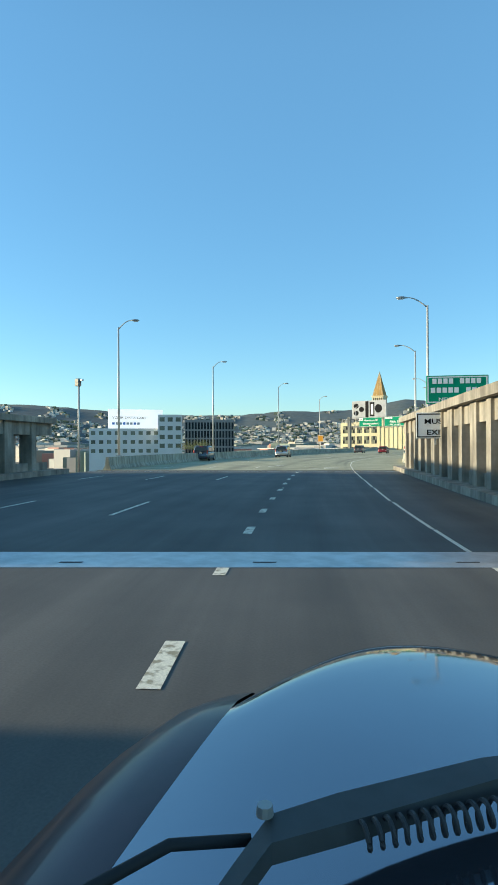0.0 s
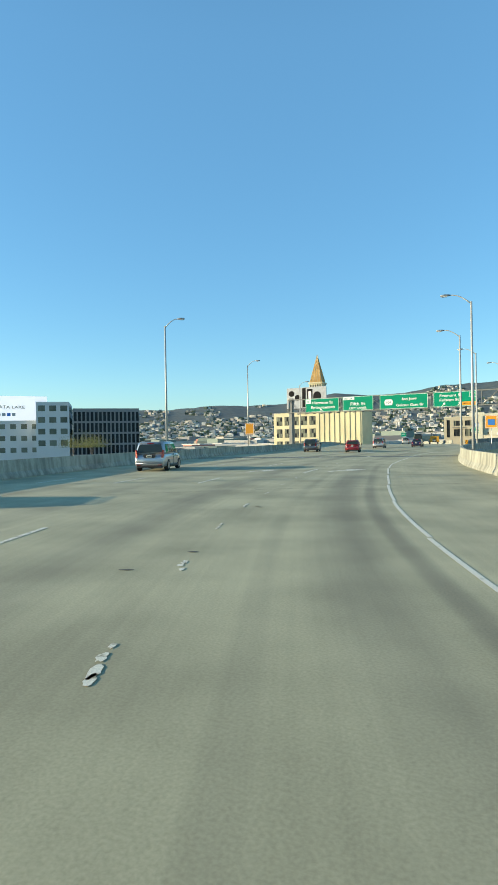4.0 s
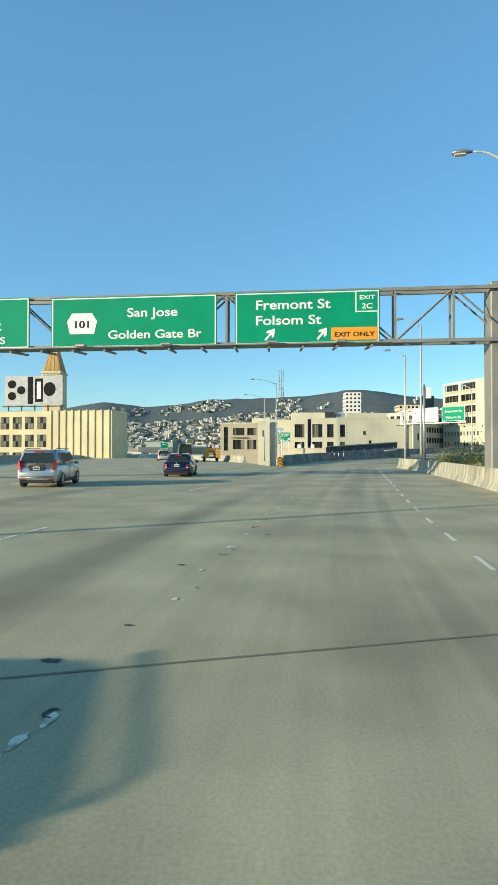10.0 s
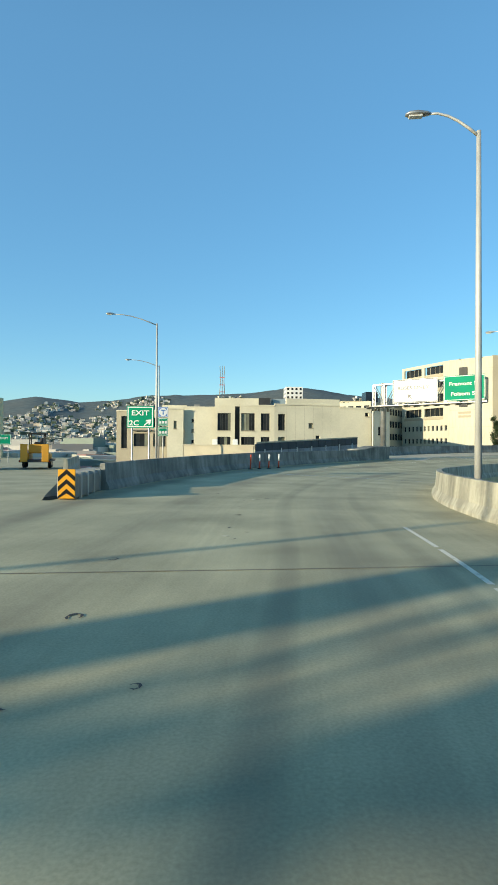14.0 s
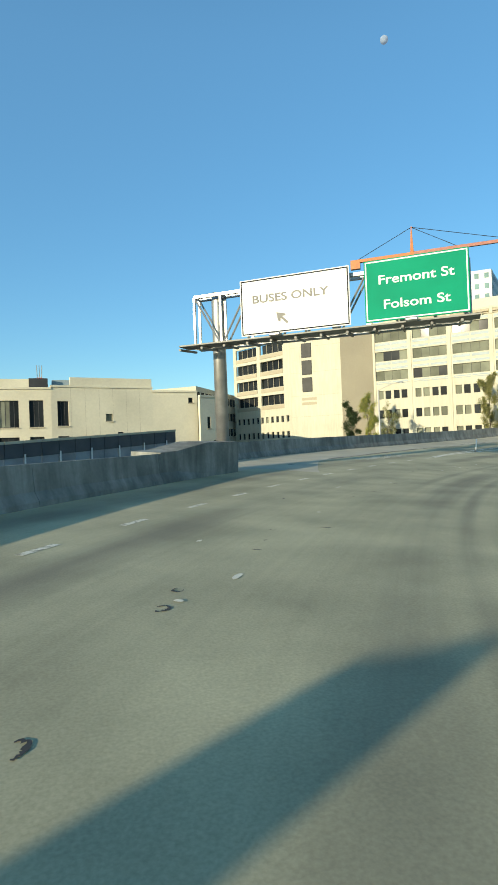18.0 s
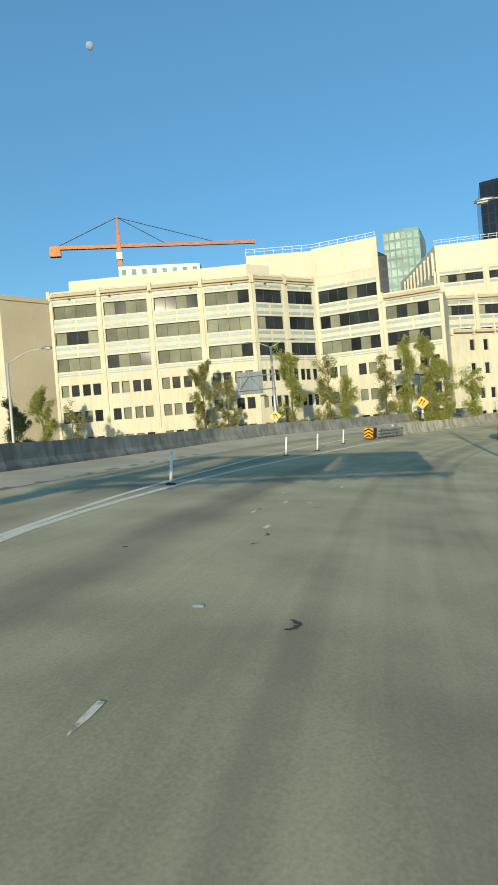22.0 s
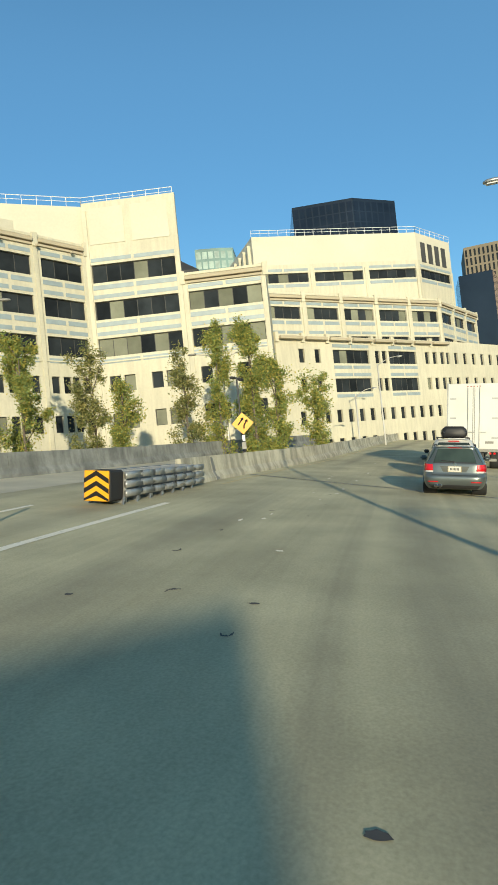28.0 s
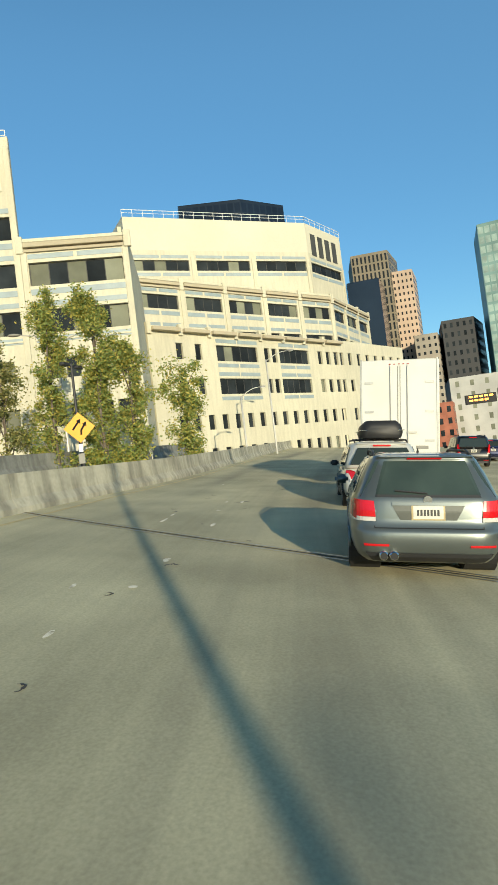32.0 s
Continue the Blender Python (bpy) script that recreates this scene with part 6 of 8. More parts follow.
def line(name, pts, w, mat=None, step=2.0):
    ss, ls = [p[0] for p in pts], [p[1] for p in pts]
    f = lambda v: float(np.interp(v, ss, ls))
    return strip(name, ss[0], ss[-1], lambda v: f(v) - w / 2, lambda v: f(v) + w / 2, 0.006, mat or PAINT_CLEAN, step, parent=road_ramp)


line("gore_line", ((240.2, 5.45), (243, 5.9), (249, 6.05), (260, 6.0), (271.4, 5.95), (277.5, 5.75)), 0.20)
line("gore_line", ((240.6, 5.75), (246, 6.4), (255, 7.1), (262, 7.9), (270, 8.6), (276, 8.8)), 0.16)
line("edge_line", ((283, 6.0), (290, 5.6), (296, 5.1), (302, 4.9), (320, 5.5), (340, 6.0)), 0.12, PAINT_YELLOW)
SLAB = (224.5, 230.5, 236.5, 242.5, 249.5, 256, 263, 269, 276, 284, 292, 299.5)
strip("shoulder_slab", 224.5, 299.5, lambda v: float(np.interp(v, [224.5, 240, 250, 262, 272, 284, 299.5], [8.9, 9.8, 10.5, 11.8, 12.6, 12.4, 11.9])), lambda v: float(np.interp(v, SLAB, [12.3, 12.6, 12.9, 13.2, 13.4, 14.0, 14.9, 15.6, 15.5, 14.5, 14.0, 14.1])), 0.005, PALE_CONCRETE, 1.5, parent=road_ramp)
line("shoulder_line", ((226, 8.7), (240, 9.6), (250, 10.3), (262, 11.6)), 0.35, STAIN)
for k in range(7):
    paint("hatch_bar", 235.0 + 0.75 * k, 235.25 + 0.75 * k, 7.2, 8.4)


def road_arrow(s, l, length, width, lean):
    """A painted arrow: a shaft that bends to a fat head."""
    out = [(0, 0.14), (0.25, 0.13), (0.50, 0.08 + lean * 0.18), (0.70, 0.08 + lean * 0.42), (1.02, 0.05 + lean * 0.45), (0.88, lean), (0.30, 0.0 + lean * 0.48), (0.52, -0.02 + lean * 0.42), (0.36, -0.1 + lean * 0.16), (0.20, -0.13), (0, -0.14)]
    bm = bmesh.new()
    bm.faces.new([bm.verts.new(on(s + length * a, l + width * b, 0.007)) for a, b in out])
    return part("lane_arrow", bm, PAINT_WHITE, road_at(s))


paint("worn_dash", 79.3, 82.6, lambda v: 1.85 - 0.08 * (v - 79.3) + 0.03 * math.sin(9 * v), lambda v: 2.0 - 0.08 * (v - 79.3) + 0.03 * math.sin(13 * v), PAINT_WHITE, 0.007)
for s, l, size in ((42.0, 0.88, 0.3), (42.2, 0.8, 0.34), (42.42, 0.74, 0.3), (42.62, 0.66, 0.26), (43.15, 0.48, 0.24)):
    ragged("arrow_shaft", s, l, size, 0.3, PAINT_WHITE, 0.007, 14)
bm = bmesh.new()
bm.faces.new([bm.verts.new(on(a, b, 0.007)) for a, b in ((42.65, 0.05), (45.1, 0.0), (44.05, -1.15))])
part("lane_arrow", bm, PAINT_WHITE, road_main)
for s, l, lean in ((79.9, 0.65, -1.9), (79.7, 5.1, -1.4), (46.5, 4.6, -1.2), (118.2, 0.6, -1.5), (117.8, 5.3, -0.9)):
    road_arrow(s, l, 2.5, 0.95, lean)
def skewed(name, start, skew, width, l0, l1, mat, up=0.008):
    """A band across the road that runs aslant: start is its place on the middle line."""
    bm = bmesh.new()
    n = max(2, int((l1 - l0) / 1.0))
    cells = [[bm.verts.new(on(start + d + skew * l, l, up)) for d in (0, width)] for l in np.linspace(l0, l1, n + 1)]
    for a, b in zip(cells, cells[1:]):
        bm.faces.new((a[0], a[1], b[1], b[0]))
    return part(name, bm, mat, road_at(start))


skewed("expansion_joint", 8.09, -0.063, 1.18, -7.2, 16.2, JOINT_STEEL)
for l in (-5, -2.1, 0.9, 3.8, 6.6, 9.8):
    skewed("joint_gap", 8.4, -0.063, 0.07, l, l + 0.35, PATCH, 0.012)
skewed("expansion_joint", 38.0, -0.048, 0.2, -6.0, 16.2, JOINT_STEEL)
skewed("joint_header", 38.2, -0.048, 1.7, -6.0, 16.2, HEADER, 0.006)
skewed("expansion_joint", 103.71, -0.14, 0.22, -6.4, 18.6, JOINT_STEEL)
skewed("joint_header", 103.93, -0.14, 1.93, -6.4, 18.6, HEADER, 0.006)
for l, lean in ((-0.3, 0.0), (2.45, 0.12), (5.4, 0.12)):
    bm = bmesh.new()
    bm.faces.new([bm.verts.new(on(q - 0.14 * l, l + e + lean * (q - 103.7), 0.011)) for q, e in ((103.66, -0.02), (105.1, -0.025), (105.1, 0.02), (103.66, 0.035))])
    part("joint_gap", bm, PATCH, road_main)
for k in range(22):
    l = -4.2 + 0.48 * k
    skewed("joint_slot", 103.77 + 0.07 * (k % 2), -0.14, 0.035, l, l + 0.11, PATCH, 0.011)
for s, skew in ((49.83, -0.33), (70.3, -0.4), (87.07, -0.64), (127.0, -0.4), (150.0, -0.3), (172.0, -0.2)):
    skewed("slab_joint", s, skew, 0.04, -5.6, 7.0, PATCH if s < 90 else STAIN, 0.006)
for start, skew, back, wide, mat in [(m, k, *q) for m, k in ((198.06, -0.15), (283.5, 0.68)) for q in ((-0.13, 0.05, JOINT_STEEL), (0.0, 0.06, PATCH), (0.13, 0.05, JOINT_STEEL))]:
    bm = bmesh.new()
    cells = [[bm.verts.new(on(start + back + d + skew * l, l, 0.008)) for d in (0, wide)] for l in np.linspace(-5.6, 6.6, 14)]
    for a, b in zip(cells, cells[1:]):
        bm.faces.new((a[0], a[1], b[1], b[0]))
    part("expansion_joint", bm, mat, road_ramp)
for s, l, long, wide in ((44.35, 0.98, 0.55, 0.5), (42.19, 1.32, 0.16, 0.34), (43.9, 1.75, 0.1, 0.4), (43.8, 1.35, 0.12, 0.2), (47.6, 1.1, 0.12, 0.22), (44.3, -1.05, 0.1, 0.12), (43.8, -1.15, 0.09, 0.16)):
    ragged("tar_patch", s, l, long, wide, PATCH, 0.009, 13)
for k in range(60):
    s = mark_rng.uniform(52, 300)
    l = lane_one(min(s, 160)) + mark_rng.uniform(-0.5, 0.9) if s < 205 else mark_rng.uniform(-0.6, 3.6)
    ragged("tar_patch", s, l, mark_rng.uniform(0.05, 0.12), mark_rng.uniform(0.08, 0.30), PATCH, 0.007, 13)
def scar(s, l, size):
    """A broken ring of old tar where a lane button has come off."""
    bm = bmesh.new()
    start, sweep = mark_rng.uniform(0, 6.28), mark_rng.uniform(2.4, 5.2)
    n = 14
    rows = []
    for k in range(n + 1):
        a = start + sweep * k / n
        r = size * mark_rng.uniform(0.85, 1.1)
        w = size * mark_rng.uniform(0.16, 0.5) * (0.35 + math.sin(math.pi * k / n))
        rows.append([bm.verts.new(on(s + q * 1.3 * math.cos(a), l + q * math.sin(a), 0.007)) for q in (r, max(0.2 * size, r - w))])
    for a, b in zip(rows, rows[1:]):
        bm.faces.new((a[0], b[0], b[1], a[1]))
    return part("tar_ring", bm, PATCH, road_at(s))


for k in range(95):
    s = 106 + 2.05 * k + mark_rng.uniform(-0.9, 0.9)
    middle = lane_one(min(s, 160)) if s < 172 else 1.7
    scar(s, middle + mark_rng.choice((0.0, 0.1, -0.1, 0.9, -1.1, 1.6)) + mark_rng.uniform(-0.2, 0.2), mark_rng.uniform(0.04, 0.11))
    if k % 4 == 1:
        ragged("lane_button", s + 0.3, middle + mark_rng.uniform(-0.1, 0.1), 0.13, 0.15, PAINT_CLEAN, 0.012, 9)
paint("worn_dash", 103.5, 105.65, lambda v: 1.49 - 0.09 * (v - 103.5) + 0.02 * math.sin(17 * v), lambda v: 1.72 - 0.09 * (v - 103.5) + 0.02 * math.sin(11 * v), PAINT_WHITE, 0.013)
for k in range(26):
    s = mark_rng.uniform(205, 300)
    ragged("paint_scrap", s, mark_rng.uniform(1.2, 3.2), mark_rng.uniform(0.2, 0.7), mark_rng.uniform(0.06, 0.14), PAINT_WHITE, 0.007, 8)

# ---- vehicles ----
PLATE_WHITE = material("number_plate", (0.62, 0.60, 0.52), 0.5)
TAIL_RED = material("red_tail_lens", (0.36, 0.008, 0.010), 0.15, coat=0.6, vary=0.05)
TAIL_GLOW = material("lit_brake_lamp", (0.50, 0.006, 0.010), 0.2, vary=0.02, coat=0.5, emit=0.14)
LENS = material("clear_lamp_lens", (0.62, 0.60, 0.56), 0.12, coat=0.5)
CAR_GLASS = material("tinted_car_glass", (0.028, 0.038, 0.034), 0.04, spec=0.5, vary=0.02, grain=0.0)
CHROME = material("chrome_trim", (0.75, 0.75, 0.75), 0.12, metal=1.0, vary=0.02)
TRIM = material("black_plastic_trim", (0.025, 0.025, 0.026), 0.55, vary=0.15)
RIM = material("alloy_rim", (0.45, 0.45, 0.46), 0.3, metal=0.9)


def car_paint(name, color, metal=0.5):
    return material(name, color, 0.32, metal=metal, vary=0.04, scale=1.0, grain=0.02, grain_scale=200, coat=0.8)


def wheel(parent, x, y, r, w):
    turn = 1 if x > 0 else -1
    prof = [(0.62, -0.5), (0.9, -0.5), (0.985, -0.36), (1.0, -0.2), (1.0, 0.2), (0.985, 0.36), (0.9, 0.5), (0.62, 0.5)]
    n = 28
    bm = bmesh.new()
    rings = [[bm.verts.new((o * w, q * r * math.cos(a), q * r * math.sin(a) + r)) for q, o in prof] for a in (2 * math.pi * k / n for k in range(n))]
    for k in range(n):
        for j in range(len(prof) - 1):
            bm.faces.new((rings[k][j], rings[k][j + 1], rings[(k + 1) % n][j + 1], rings[(k + 1) % n][j]))
    tyre = part("wheel", bm, BLACK, parent, smooth=True)
    tyre.location = (x, y, 0)
    bm = bmesh.new()
    for k in range(10):
        a = 2 * math.pi * k / 10
        c, s_ = math.cos(a), math.sin(a)
        box(-0.03, 0.03, 0.08 * r, 0.6 * r, -0.045, 0.045, bm=bm)
        bmesh.ops.transform(bm, matrix=Matrix.Rotation(2 * math.pi / 10, 4, "X"), verts=bm.verts)
    rim = part("rim", moved(bm, Matrix.Translation((turn * w * 0.38, 0, r))), RIM, tyre)
    part("hub", moved(tube([(-0.06, 0, 0), (0.04, 0, 0)], [0.6 * r, 0.62 * r], 24), Matrix.Translation((turn * w * 0.2, 0, r))), DARK, tyre)
    return tyre


def hull(L, W, stations):
    """A smooth body shell; stations: (y share, half-width share, bottom, waist, top)."""
    rings = []
    for y, hw, zb, zm, zt in stations:
        h = hw * W / 2
        half = [(0.0, zb), (0.78 * h, zb), (0.95 * h, zb + 0.06), (0.995 * h, zb + 0.5 * (zm - zb)), (h, zm), (0.985 * h, zm + 0.5 * (zt - zm)), (0.93 * h, zt - 0.02), (0.82 * h, zt + 0.012), (0.45 * h, zt + 0.028), (0.0, zt + 0.034)]
        ring = [(x, y * L, z) for x, z in half] + [(-x, y * L, z) for x, z in half[-2:0:-1]]
        rings.append(ring)
    return loft(rings)


def cabin(L, W, yr0, yr1, yf1, yf0, belt, top, wb, wt, bow=0.05):
    """The upper body as rings from belt to roof."""
    rings = []
    for u in (0, 0.25, 0.5, 0.75, 0.92, 1.0):
        z = belt + (top - belt) * u
        k = u ** 1.15 if u < 0.92 else u
        hw = (wb + (wt - wb) * k) * W / 2 - (0.05 if u == 1.0 else 0.0)
        r, f = (yr0 + (yr1 - yr0) * u) * L + (0.06 if u == 1.0 else 0), (yf0 + (yf1 - yf0) * u) * L - (0.1 if u == 1.0 else 0)
        c = 0.12
        rings.append([(-hw + c, r, z), (0, r - bow, z), (hw - c, r, z), (hw, r + c, z), (hw + 0.01, (r + f) / 2, z), (hw, f - c, z), (hw - c, f, z), (0, f + bow * 2, z), (-hw + c, f, z), (-hw, f - c, z), (-hw - 0.01, (r + f) / 2, z), (-hw, r + c, z)])
    rings.append([(x * 0.85, (y - rings[-1][4][1]) * 0.9 + rings[-1][4][1], z + 0.03) for x, y, z in rings[-1]])
    return loft(rings)


def quad_panel(a, b, c, d, thick):
    bm = bmesh.new()
    front = [bm.verts.new(p) for p in (a, b, c, d)]
    n = (Vector(b) - Vector(a)).cross(Vector(d) - Vector(a)).normalized()
    back = [bm.verts.new(Vector(p) + n * thick) for p in (a, b, c, d)]
    bm.faces.new(front), bm.faces.new(back)
    for k in range(4):
        bm.faces.new((front[k], front[(k + 1) % 4], back[(k + 1) % 4], back[k]))
    return bm


def car(name, label, at, paint_, kind="wagon", brakes=True, rails=True, plate_w=0.31, box_on_roof=False, twin_pipe=False, two_tone=False):
    """A road car: y runs forward from the rear bumper, origin on the ground."""
    L, W, top = {"wagon": (4.55, 1.78, 1.46), "hatch": (4.45, 1.78, 1.50), "suv": (4.75, 1.92, 1.72), "sedan": (4.6, 1.80, 1.43)}[kind]
    belt = top * (0.635 if kind != "suv" else 0.62)
    lift = 0.24 if kind in ("suv", "hatch") else 0.19
    me = thing(name, label, "car", at=at)
    rear_top = belt - 0.02 if kind != "sedan" else belt + 0.06
    st = [(0.0, 0.80, lift + 0.16, lift + 0.42, belt - 0.36), (0.012, 0.90, lift + 0.05, lift + 0.42, belt - 0.22), (0.03, 0.95, lift + 0.01, lift + 0.42, rear_top - 0.05), (0.07, 0.98, lift, lift + 0.42, rear_top),
          (0.2, 1.0, lift, lift + 0.42, rear_top), (0.45, 1.0, lift, lift + 0.42, belt), (0.62, 1.0, lift, lift + 0.42, belt - 0.02), (0.74, 0.99, lift, lift + 0.42, belt - 0.05), (0.86, 0.97, lift, lift + 0.4, belt - 0.14), (0.95, 0.90, lift, lift + 0.36, belt - 0.26), (0.99, 0.78, lift + 0.05, lift + 0.3, belt - 0.38), (1.0, 0.66, lift + 0.12, lift + 0.28, belt - 0.44)]
    body = part("body", hull(L, W, st), paint_, me, smooth=True)
    yr0, yr1, yf1, yf0 = {"wagon": (0.035, 0.105, 0.60, 0.735), "hatch": (0.03, 0.105, 0.60, 0.735), "suv": (0.03, 0.085, 0.62, 0.74), "sedan": (0.16, 0.27, 0.59, 0.735)}[kind]
    wb, wt = (0.945, 0.75) if kind != "suv" else (0.95, 0.8)
    part("roof", cabin(L, W, yr0, yr1, yf1, yf0, belt - 0.03, top, wb, wt), paint_, me, smooth=True)

    def skin(u, side, v):
        """A point on the cabin's side: u up from belt to roof, v from rear to front."""
        k = u ** 1.15
        hw = (wb + (wt - wb) * k) * W / 2 + 0.014
        r, f = (yr0 + (yr1 - yr0) * u) * L + 0.12, (yf0 + (yf1 - yf0) * u) * L - 0.12
        return (side * hw, r + (f - r) * v, belt - 0.03 + (top - belt + 0.03) * u)

    for side in (-1, 1):
        for v0, v1 in ((0.03, 0.24), (0.28, 0.60), (0.635, 0.96)) if kind != "sedan" else ((0.10, 0.47), (0.52, 0.94)):
            pts = [skin(0.1, side, v0), skin(0.1, side, v1), skin(0.84, side, v1), skin(0.84, side, v0)]
            part("side_window", quad_panel(*(pts if side > 0 else pts[::-1]), 0.012), CAR_GLASS, me)
        mirror = part("wing_mirror", box(-0.11, 0.11, -0.07, 0.07, -0.075, 0.075, 0.035, seg=2), TRIM if two_tone else paint_, me, smooth=True)
        mirror.location = (side * (W / 2 + 0.1), yf0 * L - 0.42, belt + 0.04)
        for y in (0.185, 0.785):
            arch = [[(side * (W / 2 * 0.965 + o), y * L + q * math.cos(a), 0.31 + q * math.sin(a)) for q, o in ((0.33, 0.0), (0.375, 0.02), (0.375, 0.045), (0.33, 0.035))] for a in (math.pi * k / 14 for k in range(15))]
            part("wheel_arch", loft(arch), TRIM, me, smooth=True)
        part("sill", box(side * W / 2 * 0.97 - 0.03, side * W / 2 * 0.97 + 0.03, 0.27 * L, 0.70 * L, lift - 0.02, lift + 0.12, 0.02), TRIM, me)
        for k in (0.40, 0.62):
            part("door_handle", box(side * W / 2 - 0.02, side * W / 2 + 0.025, k * L - 0.1, k * L + 0.1, belt - 0.15, belt - 0.115, 0.012), paint_, me)
            part("door_seam", box(side * W / 2 - 0.008, side * W / 2 + 0.004, (k + 0.045) * L, (k + 0.045) * L + 0.012, lift + 0.12, belt - 0.06), TRIM, me)
        for y in (0.185, 0.785):
            wheel(me, side * (W / 2 - 0.115), y * L, 0.325 if kind != "suv" else 0.36, 0.225)
        lamp = part("headlamp", box(-0.16, 0.16, -0.1, 0.08, -0.07, 0.07, 0.04), LENS, me)
        lamp.location = (side * W * 0.36, 0.955 * L, belt - 0.33)
    rw = (wb - 0.12) * W / 2
    tw = (wt - 0.13) * W / 2
    yb, yt = yr0 * L - 0.05, yr1 * L - 0.045
    z0, z1 = belt + 0.05, top - 0.13
    f0, f1 = (z0 - belt + 0.03) / (top - belt + 0.03), (z1 - belt + 0.03) / (top - belt + 0.03)
    ya, yc = yr0 * L + (yr1 - yr0) * L * f0 - 0.052, yr0 * L + (yr1 - yr0) * L * f1 - 0.052
    part("rear_window", quad_panel((rw, ya + 0.02, z0), (-rw, ya + 0.02, z0), (-tw, yc + 0.02, z1), (tw, yc + 0.02, z1), -0.03), CAR_GLASS, me)
    ff0, ff1 = 0.1, 0.9
    wa, wc = yf0 * L + (yf1 - yf0) * L * ff0 + 0.09, yf0 * L + (yf1 - yf0) * L * ff1 + 0.09
    part("windscreen", quad_panel((-rw, wa - 0.03, belt + 0.04), (rw, wa - 0.03, belt + 0.04), (tw, wc - 0.03, top - 0.07), (-tw, wc - 0.03, top - 0.07), -0.02), CAR_GLASS, me)
    part("brake_light", box(-0.2, 0.2, yr1 * L - 0.12, yr1 * L + 0.02, top - 0.085, top - 0.045, 0.01), TAIL_GLOW if brakes else TAIL_RED, me, "lit red high brake light")
    part("rear_spoiler", box(-tw - 0.02, tw + 0.02, yr1 * L - 0.06, yr1 * L + 0.18, top - 0.042, top - 0.012, 0.015), paint_, me)
    for side in (-1, 1):
        zt = belt - 0.06
        shape = [(0.0, zt - 0.26), (0.17, zt - 0.27), (0.235, zt - 0.2), (0.235, zt - 0.02), (0.14, zt), (0.02, zt - 0.05)] if kind != "suv" else [(0.05, zt - 0.24), (0.16, zt - 0.26), (0.2, zt - 0.1), (0.2, zt + 0.25), (0.13, zt + 0.27), (0.07, zt - 0.04)]
        bm = bmesh.new()
        x0 = W / 2 * 0.93 - 0.235
        lo = [bm.verts.new((side * (x0 + x), -0.004 + 0.16 * (x / 0.235) ** 3 + 0.012 * (z - zt + 0.27), z)) for x, z in shape]
        hi = [bm.verts.new((v.co.x, v.co.y + 0.16, v.co.z)) for v in lo]
        bm.faces.new(lo), bm.faces.new(hi)
        for k in range(len(lo)):
            bm.faces.new((lo[k], lo[(k + 1) % len(lo)], hi[(k + 1) % len(lo)], hi[k]))
        tail = part("tail_light", bm, TAIL_GLOW if brakes else TAIL_RED, me, "red tail light")
        part("reverse_lens", box(min(side * (x0 + 0.02), side * (x0 + 0.16)), max(side * (x0 + 0.02), side * (x0 + 0.16)), -0.012, 0.1, zt - 0.265, zt - 0.205, 0.008), LENS, tail)
        part("reflector", box(side * W * 0.33 - 0.13, side * W * 0.33 + 0.13, -0.012, 0.03, lift + 0.13, lift + 0.165, 0.008), TAIL_RED, me)
    recess = part("plate_recess", quad_panel((0.40, -0.008, belt - 0.06), (-0.40, -0.008, belt - 0.06), (-0.30, -0.012, belt - 0.27), (0.30, -0.012, belt - 0.27), -0.02), TRIM if kind == "suv" else paint_, me)
    plate = part("number_plate", box(-plate_w / 2, plate_w / 2, -0.028, -0.012, belt - 0.24, belt - 0.085, 0.006), PLATE_WHITE, me, "pale number plate")
    for k in range(7):
        part("plate_bar", box(plate_w * (-0.40 + 0.117 * k), plate_w * (-0.32 + 0.117 * k), -0.032, -0.026, belt - 0.20, belt - 0.13), FRAME, plate)
    part("badge", moved(tube([(0, -0.014, 0), (0, 0.0, 0)], 0.055, 18), Matrix.Translation((0, 0.004, belt - 0.01))), CHROME, me)
    part("bumper_lip", box(-W * 0.43, W * 0.43, -0.03, 0.14, lift + 0.2, lift + 0.29, 0.03, seg=2), paint_, me, smooth=True)
    part("diffuser", box(-W * 0.40, W * 0.40, -0.006, 0.25, lift - 0.02, lift + 0.12, 0.03), TRIM, me)
    part("wiper", tube([(0.0, ya - 0.01, z0 + 0.01), (-0.36, ya - 0.01, z0 + 0.035)], 0.012, 6), TRIM, me)
    if twin_pipe:
        for x in (-0.50, -0.39):
            part("exhaust_pipe", tube([(x, -0.035, lift + 0.04), (x, 0.2, lift + 0.04)], 0.045, 14), CHROME, me, smooth=True)
    if rails:
        for side in (-1, 1):
            pts = [(side * (wt * W / 2 - 0.07), yr1 * L + 0.12 + (yf1 - yr1) * L * u, top + 0.015 + 0.055 * math.sin(math.pi * min(max(u * 8, 0), 0.5)) * (1 if u < 0.5 else math.sin(math.pi * min((1 - u) * 8, 0.5)))) for u in np.linspace(0, 0.93, 12)]
            part("roof_rail", tube(pts, 0.02, 8), TRIM, me, smooth=True)
    if box_on_roof:
        for y in (0.25, 0.5):
            part("cross_bar", box(-0.62, 0.62, y * L - 0.03, y * L + 0.03, top + 0.07, top + 0.1, 0.01), TRIM, me)
    return me


